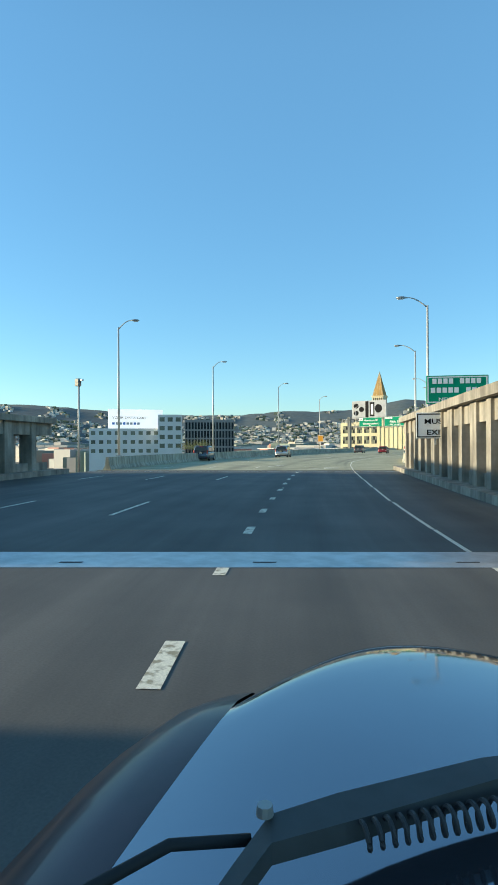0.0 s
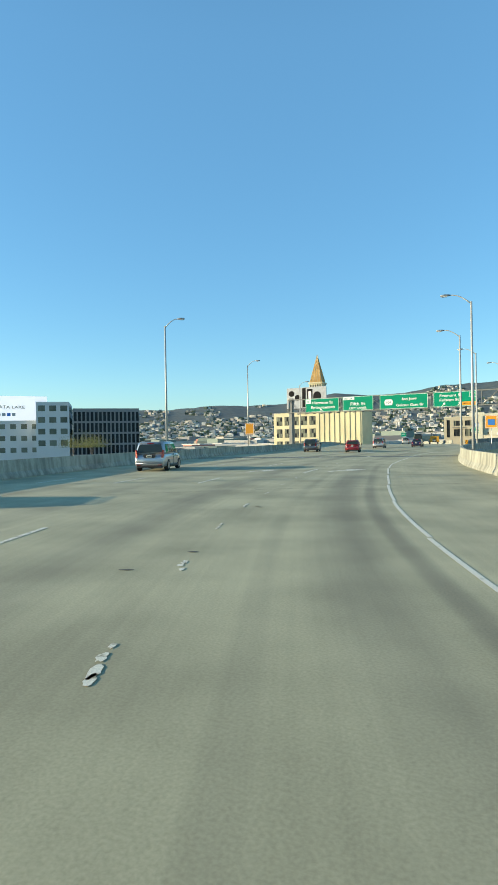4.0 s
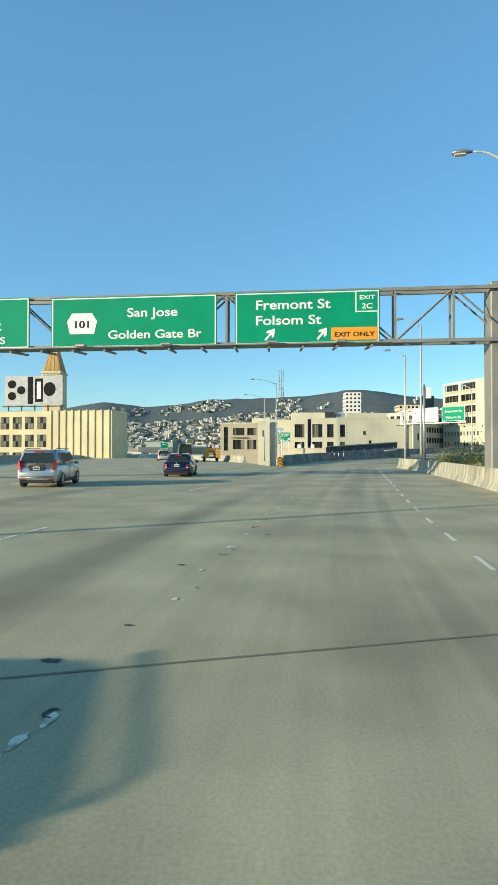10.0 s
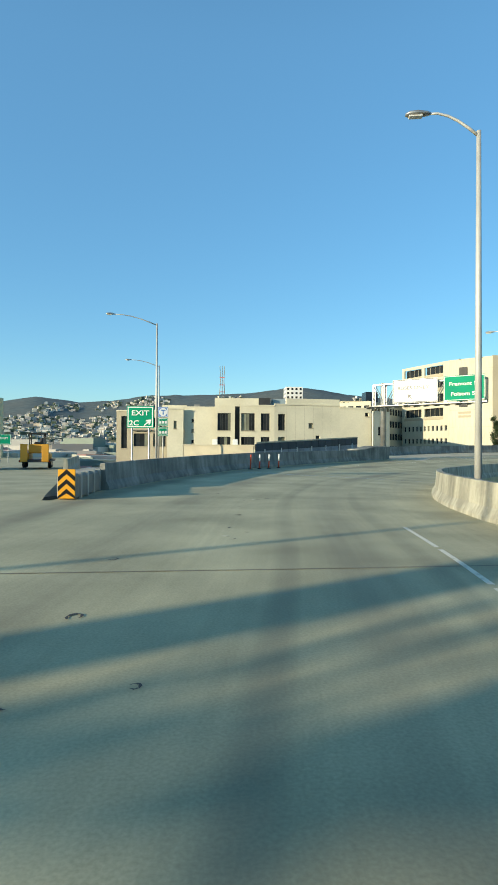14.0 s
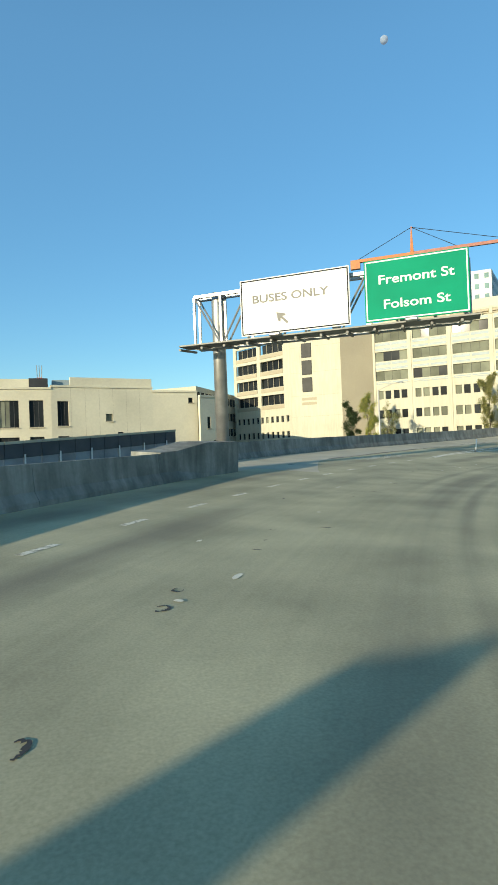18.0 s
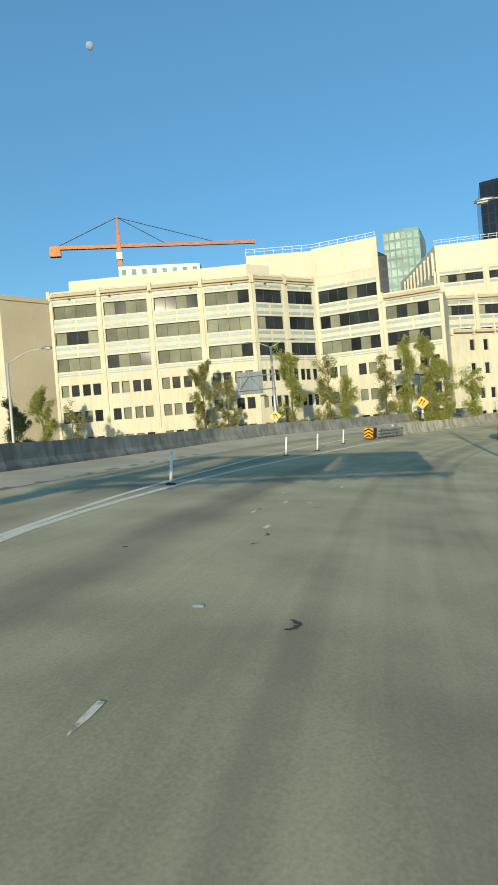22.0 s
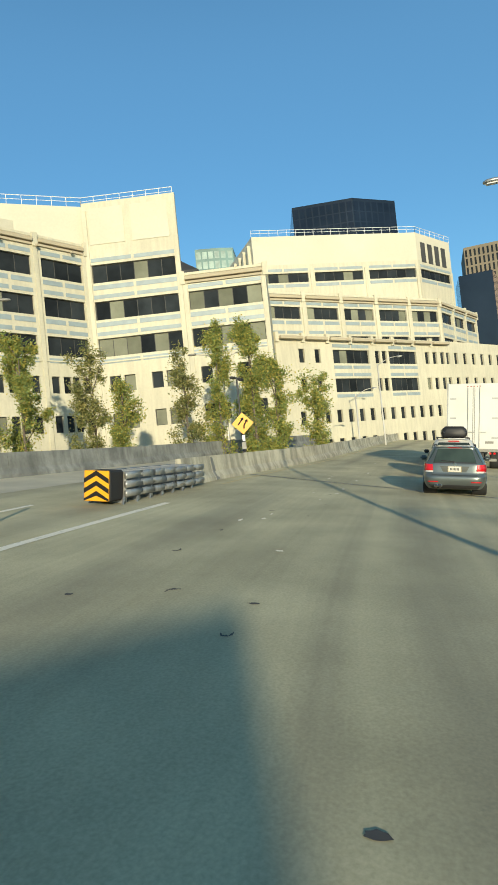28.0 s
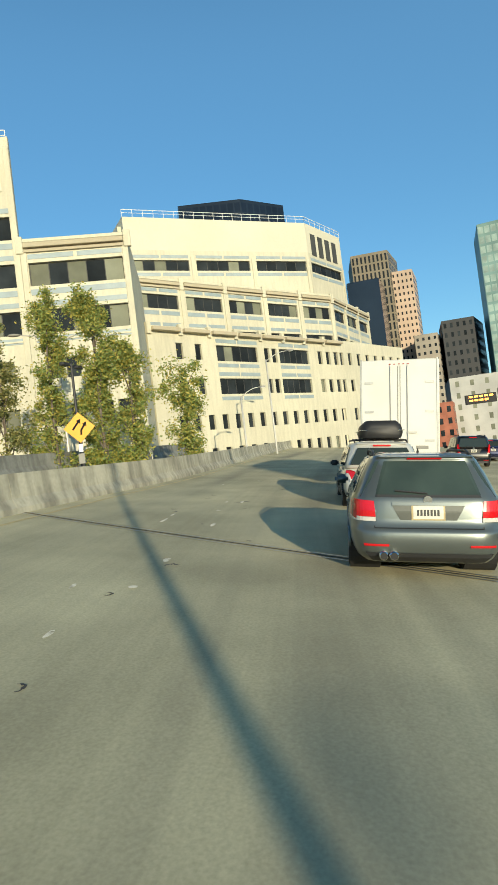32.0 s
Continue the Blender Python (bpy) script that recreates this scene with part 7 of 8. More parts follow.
def estate_car(label, at, paint_):
    """The station wagon ahead: a body of stacked plan outlines, with lamps, windows and trim laid on its skin."""
    me = thing("station_wagon", label, "car", at=at)
    levels = [0.20, 0.26, 0.34, 0.44, 0.55, 0.595, 0.615, 0.72, 0.82, 0.90, 0.935, 0.96, 1.0, 1.1, 1.2, 1.3, 1.38, 1.42, 1.445, 1.46]

    def half(z):
        return float(np.interp(z, [0.20, 0.28, 0.42, 0.62, 0.80, 0.92, 0.97, 1.2, 1.38, 1.43, 1.46], [0.76, 0.83, 0.875, 0.89, 0.885, 0.865, 0.835, 0.735, 0.64, 0.58, 0.44]))

    def ends(z):
        y0 = float(np.interp(z, [0.20, 0.28, 0.42, 0.56, 0.60, 0.62, 0.80, 0.93, 1.0, 1.38, 1.42, 1.46], [0.14, 0.03, -0.03, -0.03, -0.01, 0.035, 0.04, 0.07, 0.11, 0.36, 0.33, 0.80]))
        y1 = float(np.interp(z, [0.20, 0.30, 0.50, 0.62, 0.72, 0.80, 0.88, 0.94, 1.0, 1.2, 1.38, 1.46], [4.40, 4.50, 4.55, 4.48, 4.32, 4.05, 3.6, 3.25, 3.12, 2.72, 2.3, 1.6]))
        return y0, y1

    def rear(x, z):
        y0, y1 = ends(z)
        return (y0 + y1) / 2 - (y1 - y0) / 2 * max(0.0, 1 - min(1.0, abs(x) / half(z)) ** 9) ** (1 / 9)

    def flank(y, z):
        y0, y1 = ends(z)
        return half(z) * max(0.0, 1 - min(1.0, abs(y - (y0 + y1) / 2) / ((y1 - y0) / 2)) ** 9) ** (1 / 9)

    rings = []
    for z in levels:
        y0, y1 = ends(z)
        ring = []
        for k in range(72):
            a = 2 * math.pi * (k + 0.5) / 72
            c, s_ = math.cos(a), math.sin(a)
            r = (abs(c) ** 9 + abs(s_) ** 9) ** (-1 / 9)
            ring.append((half(z) * c * r, (y0 + y1) / 2 + (y1 - y0) / 2 * s_ * r, z))
        rings.append(ring)
    part("body", loft(rings), paint_, me, smooth=True)

    def patch(name, mat, corners, proud=0.008, side=0, parent_=None, label_="", n=8, deep=0.03):
        """A plate on the skin: four corners as (x, z) on the rear, or (y, z) on a flank."""
        bm = bmesh.new()
        a, b, c, d = (Vector(q) for q in corners)
        layers = []
        for off in (proud, proud - deep):
            rows_ = []
            for j in range(n + 1):
                row = []
                for i in range(n + 1):
                    q = a.lerp(b, i / n).lerp(d.lerp(c, i / n), j / n)
                    row.append(bm.verts.new((side * (flank(q.x, q.y) + off), q.x, q.y) if side else (q.x, rear(q.x, q.y) - off, q.y)))
                rows_.append(row)
            layers.append(rows_)
        for rows_ in layers:
            for p, q in zip(rows_, rows_[1:]):
                for i in range(n):
                    bm.faces.new((p[i], p[i + 1], q[i + 1], q[i]))
        f, g = layers
        rim = [(0, i) for i in range(n)] + [(j, n) for j in range(n)] + [(n, n - i) for i in range(n)] + [(n - j, 0) for j in range(n)]
        for (j0, i0), (j1, i1) in zip(rim, rim[1:] + rim[:1]):
            bm.faces.new((f[j0][i0], f[j1][i1], g[j1][i1], g[j0][i0]))
        return part(name, bm, mat, parent_ or me, label_, smooth=False)

    patch("rear_window", REAR_GLASS, ((-0.74, 0.985), (0.74, 0.985), (0.57, 1.365), (-0.57, 1.365)), 0.006)
    patch("window_rim", TRIM, ((-0.76, 0.955), (0.76, 0.955), (0.745, 0.985), (-0.745, 0.985)), 0.004)
    patch("brake_light", TAIL_GLOW, ((-0.20, 1.385), (0.20, 1.385), (0.19, 1.412), (-0.19, 1.412)), 0.022, label_="lit red high brake light")
    patch("rear_spoiler", paint_, ((-0.56, 1.405), (0.56, 1.405), (0.50, 1.432), (-0.50, 1.432)), 0.03, deep=0.08)
    patch("plate_recess", RECESS_SHADE, ((-0.31, 0.70), (0.31, 0.70), (0.40, 0.865), (-0.40, 0.865)), 0.003, deep=0.02)
    patch("tailgate_handle", paint_, ((-0.40, 0.865), (0.40, 0.865), (0.40, 0.90), (-0.40, 0.90)), 0.016)
    plate = patch("number_plate", PLATE_WHITE, ((-0.165, 0.715), (0.165, 0.715), (0.165, 0.86), (-0.165, 0.86)), 0.014, label_="pale number plate", n=2)
    for k in range(7):
        x = -0.125 + 0.037 * k
        patch("plate_bar", FRAME, ((x, 0.75), (x + 0.024, 0.75), (x + 0.024, 0.82), (x, 0.82)), 0.018, parent_=plate, n=1, deep=0.005)
    patch("plate_surround", PLATE_RIM, ((-0.185, 0.70), (0.185, 0.70), (0.185, 0.872), (-0.185, 0.872)), 0.009, parent_=plate, n=2, deep=0.01)
    part("badge", moved(tube([(0, -0.012, 0), (0, 0.01, 0)], 0.05, 20), Matrix.Translation((0, rear(0, 0.925), 0.925))), CHROME, me)
    patch("gate_seam", TRIM, ((-0.60, 0.606), (0.60, 0.606), (0.60, 0.614), (-0.60, 0.614)), 0.004)
    for side in (-1, 1):
        x0, x1 = side * 0.585, side * 0.868
        q = lambda a, b: (a, b)
        tail = patch("tail_light", TAIL_GLOW, (q(x0, 0.735), q(x1, 0.735), q(x1 * 0.99, 0.93), q(x0 * 1.03, 0.915)), 0.012, label_="lit red tail light")
        patch("reverse_lens", LENS, (q(x0, 0.685), q(x1, 0.685), q(x1, 0.732), q(x0, 0.732)), 0.012, parent_=tail)
        patch("tail_light_end", TAIL_RED, (q(0.13, 0.70), q(0.34, 0.735), q(0.34, 0.90), q(0.15, 0.925)), 0.008, side=side, parent_=tail, n=5)
        patch("gate_seam", TRIM, (q(side * 0.595, 0.615), q(side * 0.605, 0.615), q(side * 0.585, 0.70), q(side * 0.575, 0.70)), 0.003, n=3)
        patch("reflector", TAIL_GLOW, (q(side * 0.44, 0.405), q(side * 0.72, 0.405), q(side * 0.72, 0.432), q(side * 0.44, 0.432)), 0.008, n=4)
        for y0, y1, t0, t1 in ((0.42, 0.98, 0.66, 1.02), (1.06, 1.90, 1.10, 1.86), (1.98, 2.98, 1.94, 2.28)):
            patch("side_window", CAR_GLASS, (q(y0, 0.985), q(y1, 0.985), q(t1, 1.33), q(t0, 1.33)), 0.006, side=side)
        patch("door_seam", TRIM, (q(1.99, 0.36), q(2.003, 0.36), q(2.003, 0.95), q(1.99, 0.95)), 0.003, side=side, n=4)
        patch("door_seam", TRIM, (q(1.06, 0.52), q(1.072, 0.52), q(1.072, 0.95), q(1.06, 0.95)), 0.003, side=side, n=4)
        for y in (1.22, 2.18):
            patch("door_handle", paint_, (q(y, 0.80), q(y + 0.2, 0.80), q(y + 0.2, 0.835), q(y, 0.835)), 0.03, side=side, n=3)
        patch("sill", TRIM, (q(1.25, 0.215), q(3.2, 0.215), q(3.2, 0.30), q(1.25, 0.30)), 0.01, side=side)
        for y in (0.86, 3.53):
            arch = [[(side * (0.845 + o), y + r * math.cos(a), 0.31 + r * math.sin(a)) for r, o in ((0.315, 0.0), (0.365, 0.02), (0.365, 0.045), (0.315, 0.04))] for a in (math.pi * k / 16 for k in range(17))]
            part("wheel_arch", loft(arch), paint_, me, smooth=True)
            part("arch_lining", moved(tube([(side * 0.5, 0, 0), (side * 0.872, 0, 0)], 0.345, 28), Matrix.Translation((0, y, 0.33))), BLACK, me)
            wheel(me, side * 0.785, y, 0.318, 0.21)
        mirror = part("wing_mirror", box(-0.11, 0.11, -0.08, 0.07, -0.075, 0.075, 0.045, seg=3), paint_, me, smooth=True)
        mirror.location = (side * 0.985, 2.78, 1.02)
        rail = [(side * 0.575, 0.62 + 0.12 * k, 1.425 + 0.055 * min(1.0, k / 2.0, (14 - k) / 2.0)) for k in range(15)]
        part("roof_rail", tube(rail, 0.019, 8), TRIM, me, smooth=True)
        patch("headlamp", LENS, (q(4.05, 0.60), q(4.42, 0.56), q(4.30, 0.70), q(4.02, 0.72)), 0.01, side=side, n=4)
    patch("diffuser", TRIM, ((-0.62, 0.215), (0.62, 0.215), (0.70, 0.325), (-0.70, 0.325)), 0.012)
    for x in (-0.50, -0.385):
        bm = tube([(x, -0.05, 0.30), (x, 0.2, 0.30)], 0.052, 18)
        pipe = part("exhaust_pipe", bm, CHROME, me, "chrome exhaust pipe", smooth=True)
        part("bore", tube([(x, -0.054, 0.30), (x, -0.048, 0.30)], 0.04, 18), BLACK, pipe)
    part("wiper", tube([(0.0, rear(0, 1.0) - 0.02, 1.0), (-0.36, rear(-0.36, 1.03) - 0.02, 1.03)], 0.011, 6), TRIM, me)
    part("roof_aerial", loft([[(-0.02, 0.95, 1.455), (0.02, 0.95, 1.455), (0.0, 1.08, 1.455)], [(-0.004, 0.93, 1.52), (0.004, 0.93, 1.52), (0.0, 0.96, 1.52)]]), TRIM, me)
    return me


PLATE_RIM = material("tan_plate_surround", (0.42, 0.33, 0.16), 0.5)
# opaque glass; its greenish tone stands in for daylight through the cabin
REAR_GLASS = material("rear_glass_with_daylight_tone", (0.05, 0.072, 0.062), 0.05, vary=0.2, scale=1.2, spec=0.5, second=(0.03, 0.045, 0.04), grain=0.0)
# darker copy of the body paint; puts a recess's shade on a raised panel
RECESS_SHADE = material("paint_with_recess_shade", (0.07, 0.078, 0.07), 0.45, metal=0.3)


VW_GREY = car_paint("grey_green_metallic_paint", (0.125, 0.145, 0.14), 0.55)
RED_PAINT = car_paint("red_metallic_paint", (0.32, 0.02, 0.025), 0.4)
SILVER = car_paint("silver_metallic_paint", (0.45, 0.46, 0.47), 0.7)
SLATE = car_paint("slate_grey_paint", (0.10, 0.11, 0.125), 0.6)
STEEL_BLUE = car_paint("steel_blue_paint", (0.09, 0.12, 0.15), 0.6)
NAVY = car_paint("dark_blue_paint", (0.015, 0.02, 0.06), 0.4)
PEARL = car_paint("pearl_white_paint", (0.55, 0.54, 0.48), 0.2)
BLACK_PAINT = car_paint("black_paint", (0.01, 0.01, 0.012), 0.3)


def flat_pose(x, y, turn, z=0.0, lean=0.0):
    return Matrix.Translation((x, y, z)) @ pose(0, 0, 0, 0, 0, turn) @ Matrix.Rotation(radians(lean), 4, "Y")


def deck_pose(x, y, turn):
    """Standing on the banked ramp at a place."""
    best = min(range(0, 3500, 2), key=lambda k: (Vector((x, y)) - on(k / 10, 0).to_2d()).length)
    s = best / 10
    p, w = spot(s)
    l = (Vector((x, y)) - p).dot(Vector((-w.y, w.x)))
    return flat_pose(x, y, turn, on(s, l).z, math.degrees(math.atan(bank(s))))


estate_car("grey-green metallic station wagon with lit brake lights and roof rails", deck_pose(74.0, 225.42, -86) @ Matrix.Scale(1.05, 4), VW_GREY)
wagon = car("crossover", "pale grey crossover with lit brake lights and roof bars", deck_pose(81.1, 225.95, -83) @ Matrix.Scale(1.09, 4), PEARL, "hatch", box_on_roof=True, two_tone=True)
cargo = thing("roof_box", "black plastic cargo box on the roof of the pale crossover", "roof box", at=wagon.matrix_world @ Matrix.Translation((0.05, 1.05, 1.62)) @ Matrix.Diagonal((1.08, 1.0, 1.12, 1.0)))
shell = [[(x * w, y, z * h) for x, z in ((-0.42, 0.0), (0.42, 0.0), (0.46, 0.12), (0.42, 0.28), (0.30, 0.38), (-0.30, 0.38), (-0.42, 0.28), (-0.46, 0.12))] for y, w, h in ((-0.45, 0.75, 0.6), (-0.38, 0.95, 0.95), (0.4, 1.0, 1.0), (1.1, 0.95, 0.95), (1.5, 0.7, 0.6))]
part("shell", loft(shell), TRIM, cargo, smooth=True)
part("lid_seam", box(-0.47, 0.47, -0.44, 1.45, 0.15, 0.165, 0.004), CHROME, cargo)
for y in (0.0, 1.0):
    part("clamp", box(-0.4, 0.4, y - 0.04, y + 0.04, -0.02, 0.01), TRIM, cargo)

# the white box truck ahead
truck = thing("box_truck", "white box truck with a tall plain cargo body", "truck", at=deck_pose(87.0, 225.45, -90))
BOX_WHITE = material("white_truck_body", (0.66, 0.655, 0.60), 0.5, scale=0.6, vary=0.06)
part("cargo_body", box(-1.3, 1.3, 0.0, 8.2, 1.05, 4.42, 0.04), BOX_WHITE, truck)
for x in (-1.29, 1.23):
    part("corner_post", box(x, x + 0.06, -0.02, 0.05, 1.05, 4.45), STEEL, truck)
for x in (-0.04, 0.04):
    part("door_seam", box(x - 0.012, x + 0.012, -0.012, 0.0, 1.15, 4.2), STEEL_DULL, truck)
for x in (-0.28, 0.28):
    part("lock_rod", tube([(x, -0.03, 1.15), (x, -0.03, 4.2)], 0.02, 8), STEEL, truck)
    part("lock_handle", box(x - 0.02, x + 0.3, -0.06, -0.03, 1.9, 1.95, 0.005), STEEL, truck)
for x in (-1.15, 0.85):
    for z in (1.6, 2.6, 3.6):
        part("hinge", box(x, x + 0.3, -0.02, 0.0, z, z + 0.08), STEEL, truck)
part("side_stripe", box(1.3, 1.308, 0.6, 3.2, 1.6, 1.95), ORANGE, truck)
part("side_stripe", box(1.3, 1.308, 3.3, 5.4, 1.6, 1.95), GREEN, truck)
part("number_bar", box(0.55, 0.95, -0.006, 0.004, 1.35, 1.47), STEEL_DULL, truck)
for k in range(9):
    part("side_rib", box(1.3, 1.325, 0.1 + k, 0.16 + k, 1.1, 4.4), BOX_WHITE, truck)
part("rear_frame", box(-1.25, 1.25, -0.05, 0.1, 0.92, 1.06, 0.01), STEEL_DULL, truck)
for x in (-1.0, -0.8, 0.8, 1.0):
    part("tail_light", tube([(x, -0.08, 0.86), (x, -0.02, 0.86)], 0.06, 12), TAIL_GLOW, truck)
for k in range(5):
    part("marker_light", box(-0.3 + 0.15 * k - 0.03, -0.3 + 0.15 * k + 0.03, -0.02, 0.0, 4.25, 4.28), TAIL_RED, truck)
part("bumper_bar", box(-1.1, 1.1, -0.05, 0.05, 0.45, 0.6, 0.02), STEEL_DULL, truck)
part("chassis", box(-0.5, 0.5, 0.1, 10.5, 0.6, 0.95), DARK, truck)
part("cab", loft([[(x, y, z) for x in (-1.15, 1.15) for z in zz][0:2] + [(1.15, y, zz[1]), (1.15, y, zz[0])] for y, zz in ((8.5, (0.6, 2.9)), (9.4, (0.6, 2.95)), (10.2, (0.6, 2.1)), (10.9, (0.6, 1.75)))]), BOX_WHITE, truck)
for side in (-1, 1):
    part("cab_window", box(side * 1.155 - 0.01, side * 1.155 + 0.01, 8.9, 9.7, 1.8, 2.6), CAR_GLASS, truck)
    part("cab_mirror", box(side * 1.5 - 0.13, side * 1.5 + 0.13, 9.6, 9.7, 1.75, 2.45, 0.03), SIGN_WHITE, truck)
    part("mirror_arm", tube([(side * 1.1, 9.65, 2.1), (side * 1.5, 9.65, 2.1)], 0.02, 6), STEEL, truck)
    wheel(truck, side * 1.0, 1.7, 0.5, 0.5)
    wheel(truck, side * 1.05, 9.6, 0.5, 0.3)

car("dark_suv", "black sport utility vehicle waiting with lit brake lights", deck_pose(100.2, 221.2, -88), BLACK_PAINT, "suv")
car("dark_sedan", "dark sedan waiting with lit brake lights", deck_pose(107.2, 219.0, -88), NAVY, "sedan", rails=False)

# traffic on the main line
car("red_hatchback", "red hatchback with its tail lights on in the next lanes", flat_pose(-16.4, 109.4, 11), RED_PAINT, "hatch", brakes=False)
car("silver_suv", "silver sport utility vehicle beside the concrete barrier", flat_pose(-17.3, 67.7, 20), SILVER, "suv", brakes=False)
car("grey_suv", "slate grey sport utility vehicle on the main line", flat_pose(-23.4, 113.6, 11), SLATE, "suv", brakes=False)
car("blue_suv", "dark blue-grey sport utility vehicle in the far lanes", flat_pose(-16.8, 47.6, 25), STEEL_BLUE, "suv", brakes=False)
car("dark_sedan", "dark blue sedan with lit brake lights on the main line", flat_pose(-14.6, 147.0, 2), NAVY, "sedan", rails=False)
car("pale_suv", "pale silver sport utility vehicle in the middle lanes", flat_pose(-19.2, 136.4, 6), SILVER, "suv")
car("white_suv", "white sport utility vehicle on the far main line", flat_pose(-25.0, 196.0, 12), PEARL, "suv", brakes=True)

van = thing("passenger_van", "black high-roof passenger van with a round roof line", "van", at=flat_pose(-22.2, 199.0, 12, -0.12))
rings = []
for y, k in ((0.0, 0.94), (0.05, 1.0), (3.6, 1.0), (4.6, 0.98), (5.0, 0.86), (5.7, 0.62), (5.9, 0.5)):
    zt = 0.5 + (2.75 - 0.5) * k
    rings.append([(x * (0.97 if y < 0.02 else 1.0), y, z) for x, z in ((-0.95, 0.4), (0.95, 0.4), (1.0, 0.8), (1.0, min(1.6, zt - 0.2)), (0.9, zt - 0.18), (0.7, zt), (-0.7, zt), (-0.9, zt - 0.18), (-1.0, min(1.6, zt - 0.2)), (-1.0, 0.8))])
part("body", loft(rings), BLACK_PAINT, van, smooth=False)
for side in (-1, 1):
    part("rear_window", box(side * 0.42 - 0.34, side * 0.42 + 0.34, -0.02, 0.0, 1.45, 2.15, 0.0), CAR_GLASS, van)
    part("tail_light", box(side * 0.9 - 0.06, side * 0.9 + 0.06, -0.02, 0.04, 0.9, 1.35, 0.01), TAIL_GLOW, van)
    part("side_window", box(side * 0.985 - 0.02, side * 0.985 + 0.02, 0.7, 4.2, 1.45, 2.1, 0.0), CAR_GLASS, van)
    for y in (1.0, 4.7):
        wheel(van, side * 0.86, y, 0.36, 0.25)
part("lettering_bar", box(-0.5, 0.5, -0.03, -0.005, 1.25, 1.36), SIGN_WHITE, van)
part("rear_bumper", box(-0.95, 0.95, -0.1, 0.05, 0.42, 0.62, 0.03), TRIM, van)
part("number_plate", box(-0.16, 0.16, -0.03, 0.0, 0.75, 0.9), PLATE_WHITE, van)

MACHINE = material("yellow_machine_paint", (0.72, 0.34, 0.03), 0.5, vary=0.08)
loader = thing("road_roller_trailer", "yellow construction machine on a low trailer", "construction machine", at=flat_pose(-18.2, 201.0, 12, -0.14))
part("trailer_bed", box(-1.25, 1.25, 0.0, 7.0, 0.55, 0.75, 0.03), DARK, loader)
for side in (-1, 1):
    part("ramp", box(side * 0.85 - 0.28, side * 0.85 + 0.28, -0.1, 0.1, 0.6, 2.1, 0.03), MACHINE, loader)
    part("track_frame", box(side * 0.85 - 0.3, side * 0.85 + 0.3, 1.2, 4.2, 0.75, 1.35, 0.1), MACHINE, loader)
    part("lamp", box(side * 1.15 - 0.08, side * 1.15 + 0.08, -0.06, 0.0, 0.58, 0.7), TAIL_RED, loader)
    for y in (2.4, 3.6):
        wheel(loader, side * 1.05, y, 0.42, 0.3)
    part("roof_post", tube([(side * 0.6, 2.0, 1.8), (side * 0.6, 2.0, 3.0)], 0.05, 6), DARK, loader)
    part("roof_post", tube([(side * 0.6, 3.4, 1.8), (side * 0.6, 3.4, 3.0)], 0.05, 6), DARK, loader)
part("engine_cover", box(-0.6, 0.6, 1.0, 2.6, 1.3, 2.1, 0.08), MACHINE, loader)
part("canopy", box(-0.8, 0.8, 1.7, 3.7, 3.0, 3.1, 0.03), DARK, loader)
part("seat", box(-0.3, 0.3, 2.7, 3.2, 1.7, 2.3, 0.08), BLACK, loader)
part("boom", tube([(0.1, 4.0, 1.4), (0.2, 4.6, 2.6), (0.2, 5.4, 2.2)], [0.18, 0.16, 0.12], 8), DARK, loader)

# ---- trees ----
BARK = material("grey_bark", (0.16, 0.13, 0.10), 0.9, scale=3.0, vary=0.2)


def leaf_mat(name, colors):
    return islands(name, colors, 0.6, 0.4)


LEAF = leaf_mat("green_yellow_leaves", [(0.25, 0.31, 0.085), (0.33, 0.36, 0.09), (0.43, 0.40, 0.10), (0.17, 0.24, 0.07), (0.50, 0.42, 0.09), (0.28, 0.33, 0.085)])
LEAF_DARK = leaf_mat("dark_green_leaves", [(0.03, 0.06, 0.02), (0.045, 0.08, 0.025), (0.06, 0.09, 0.03)])
LEAF_BROWN = leaf_mat("dusty_olive_leaves", [(0.26, 0.26, 0.09), (0.34, 0.32, 0.12), (0.18, 0.20, 0.065), (0.40, 0.36, 0.13), (0.15, 0.18, 0.055)])


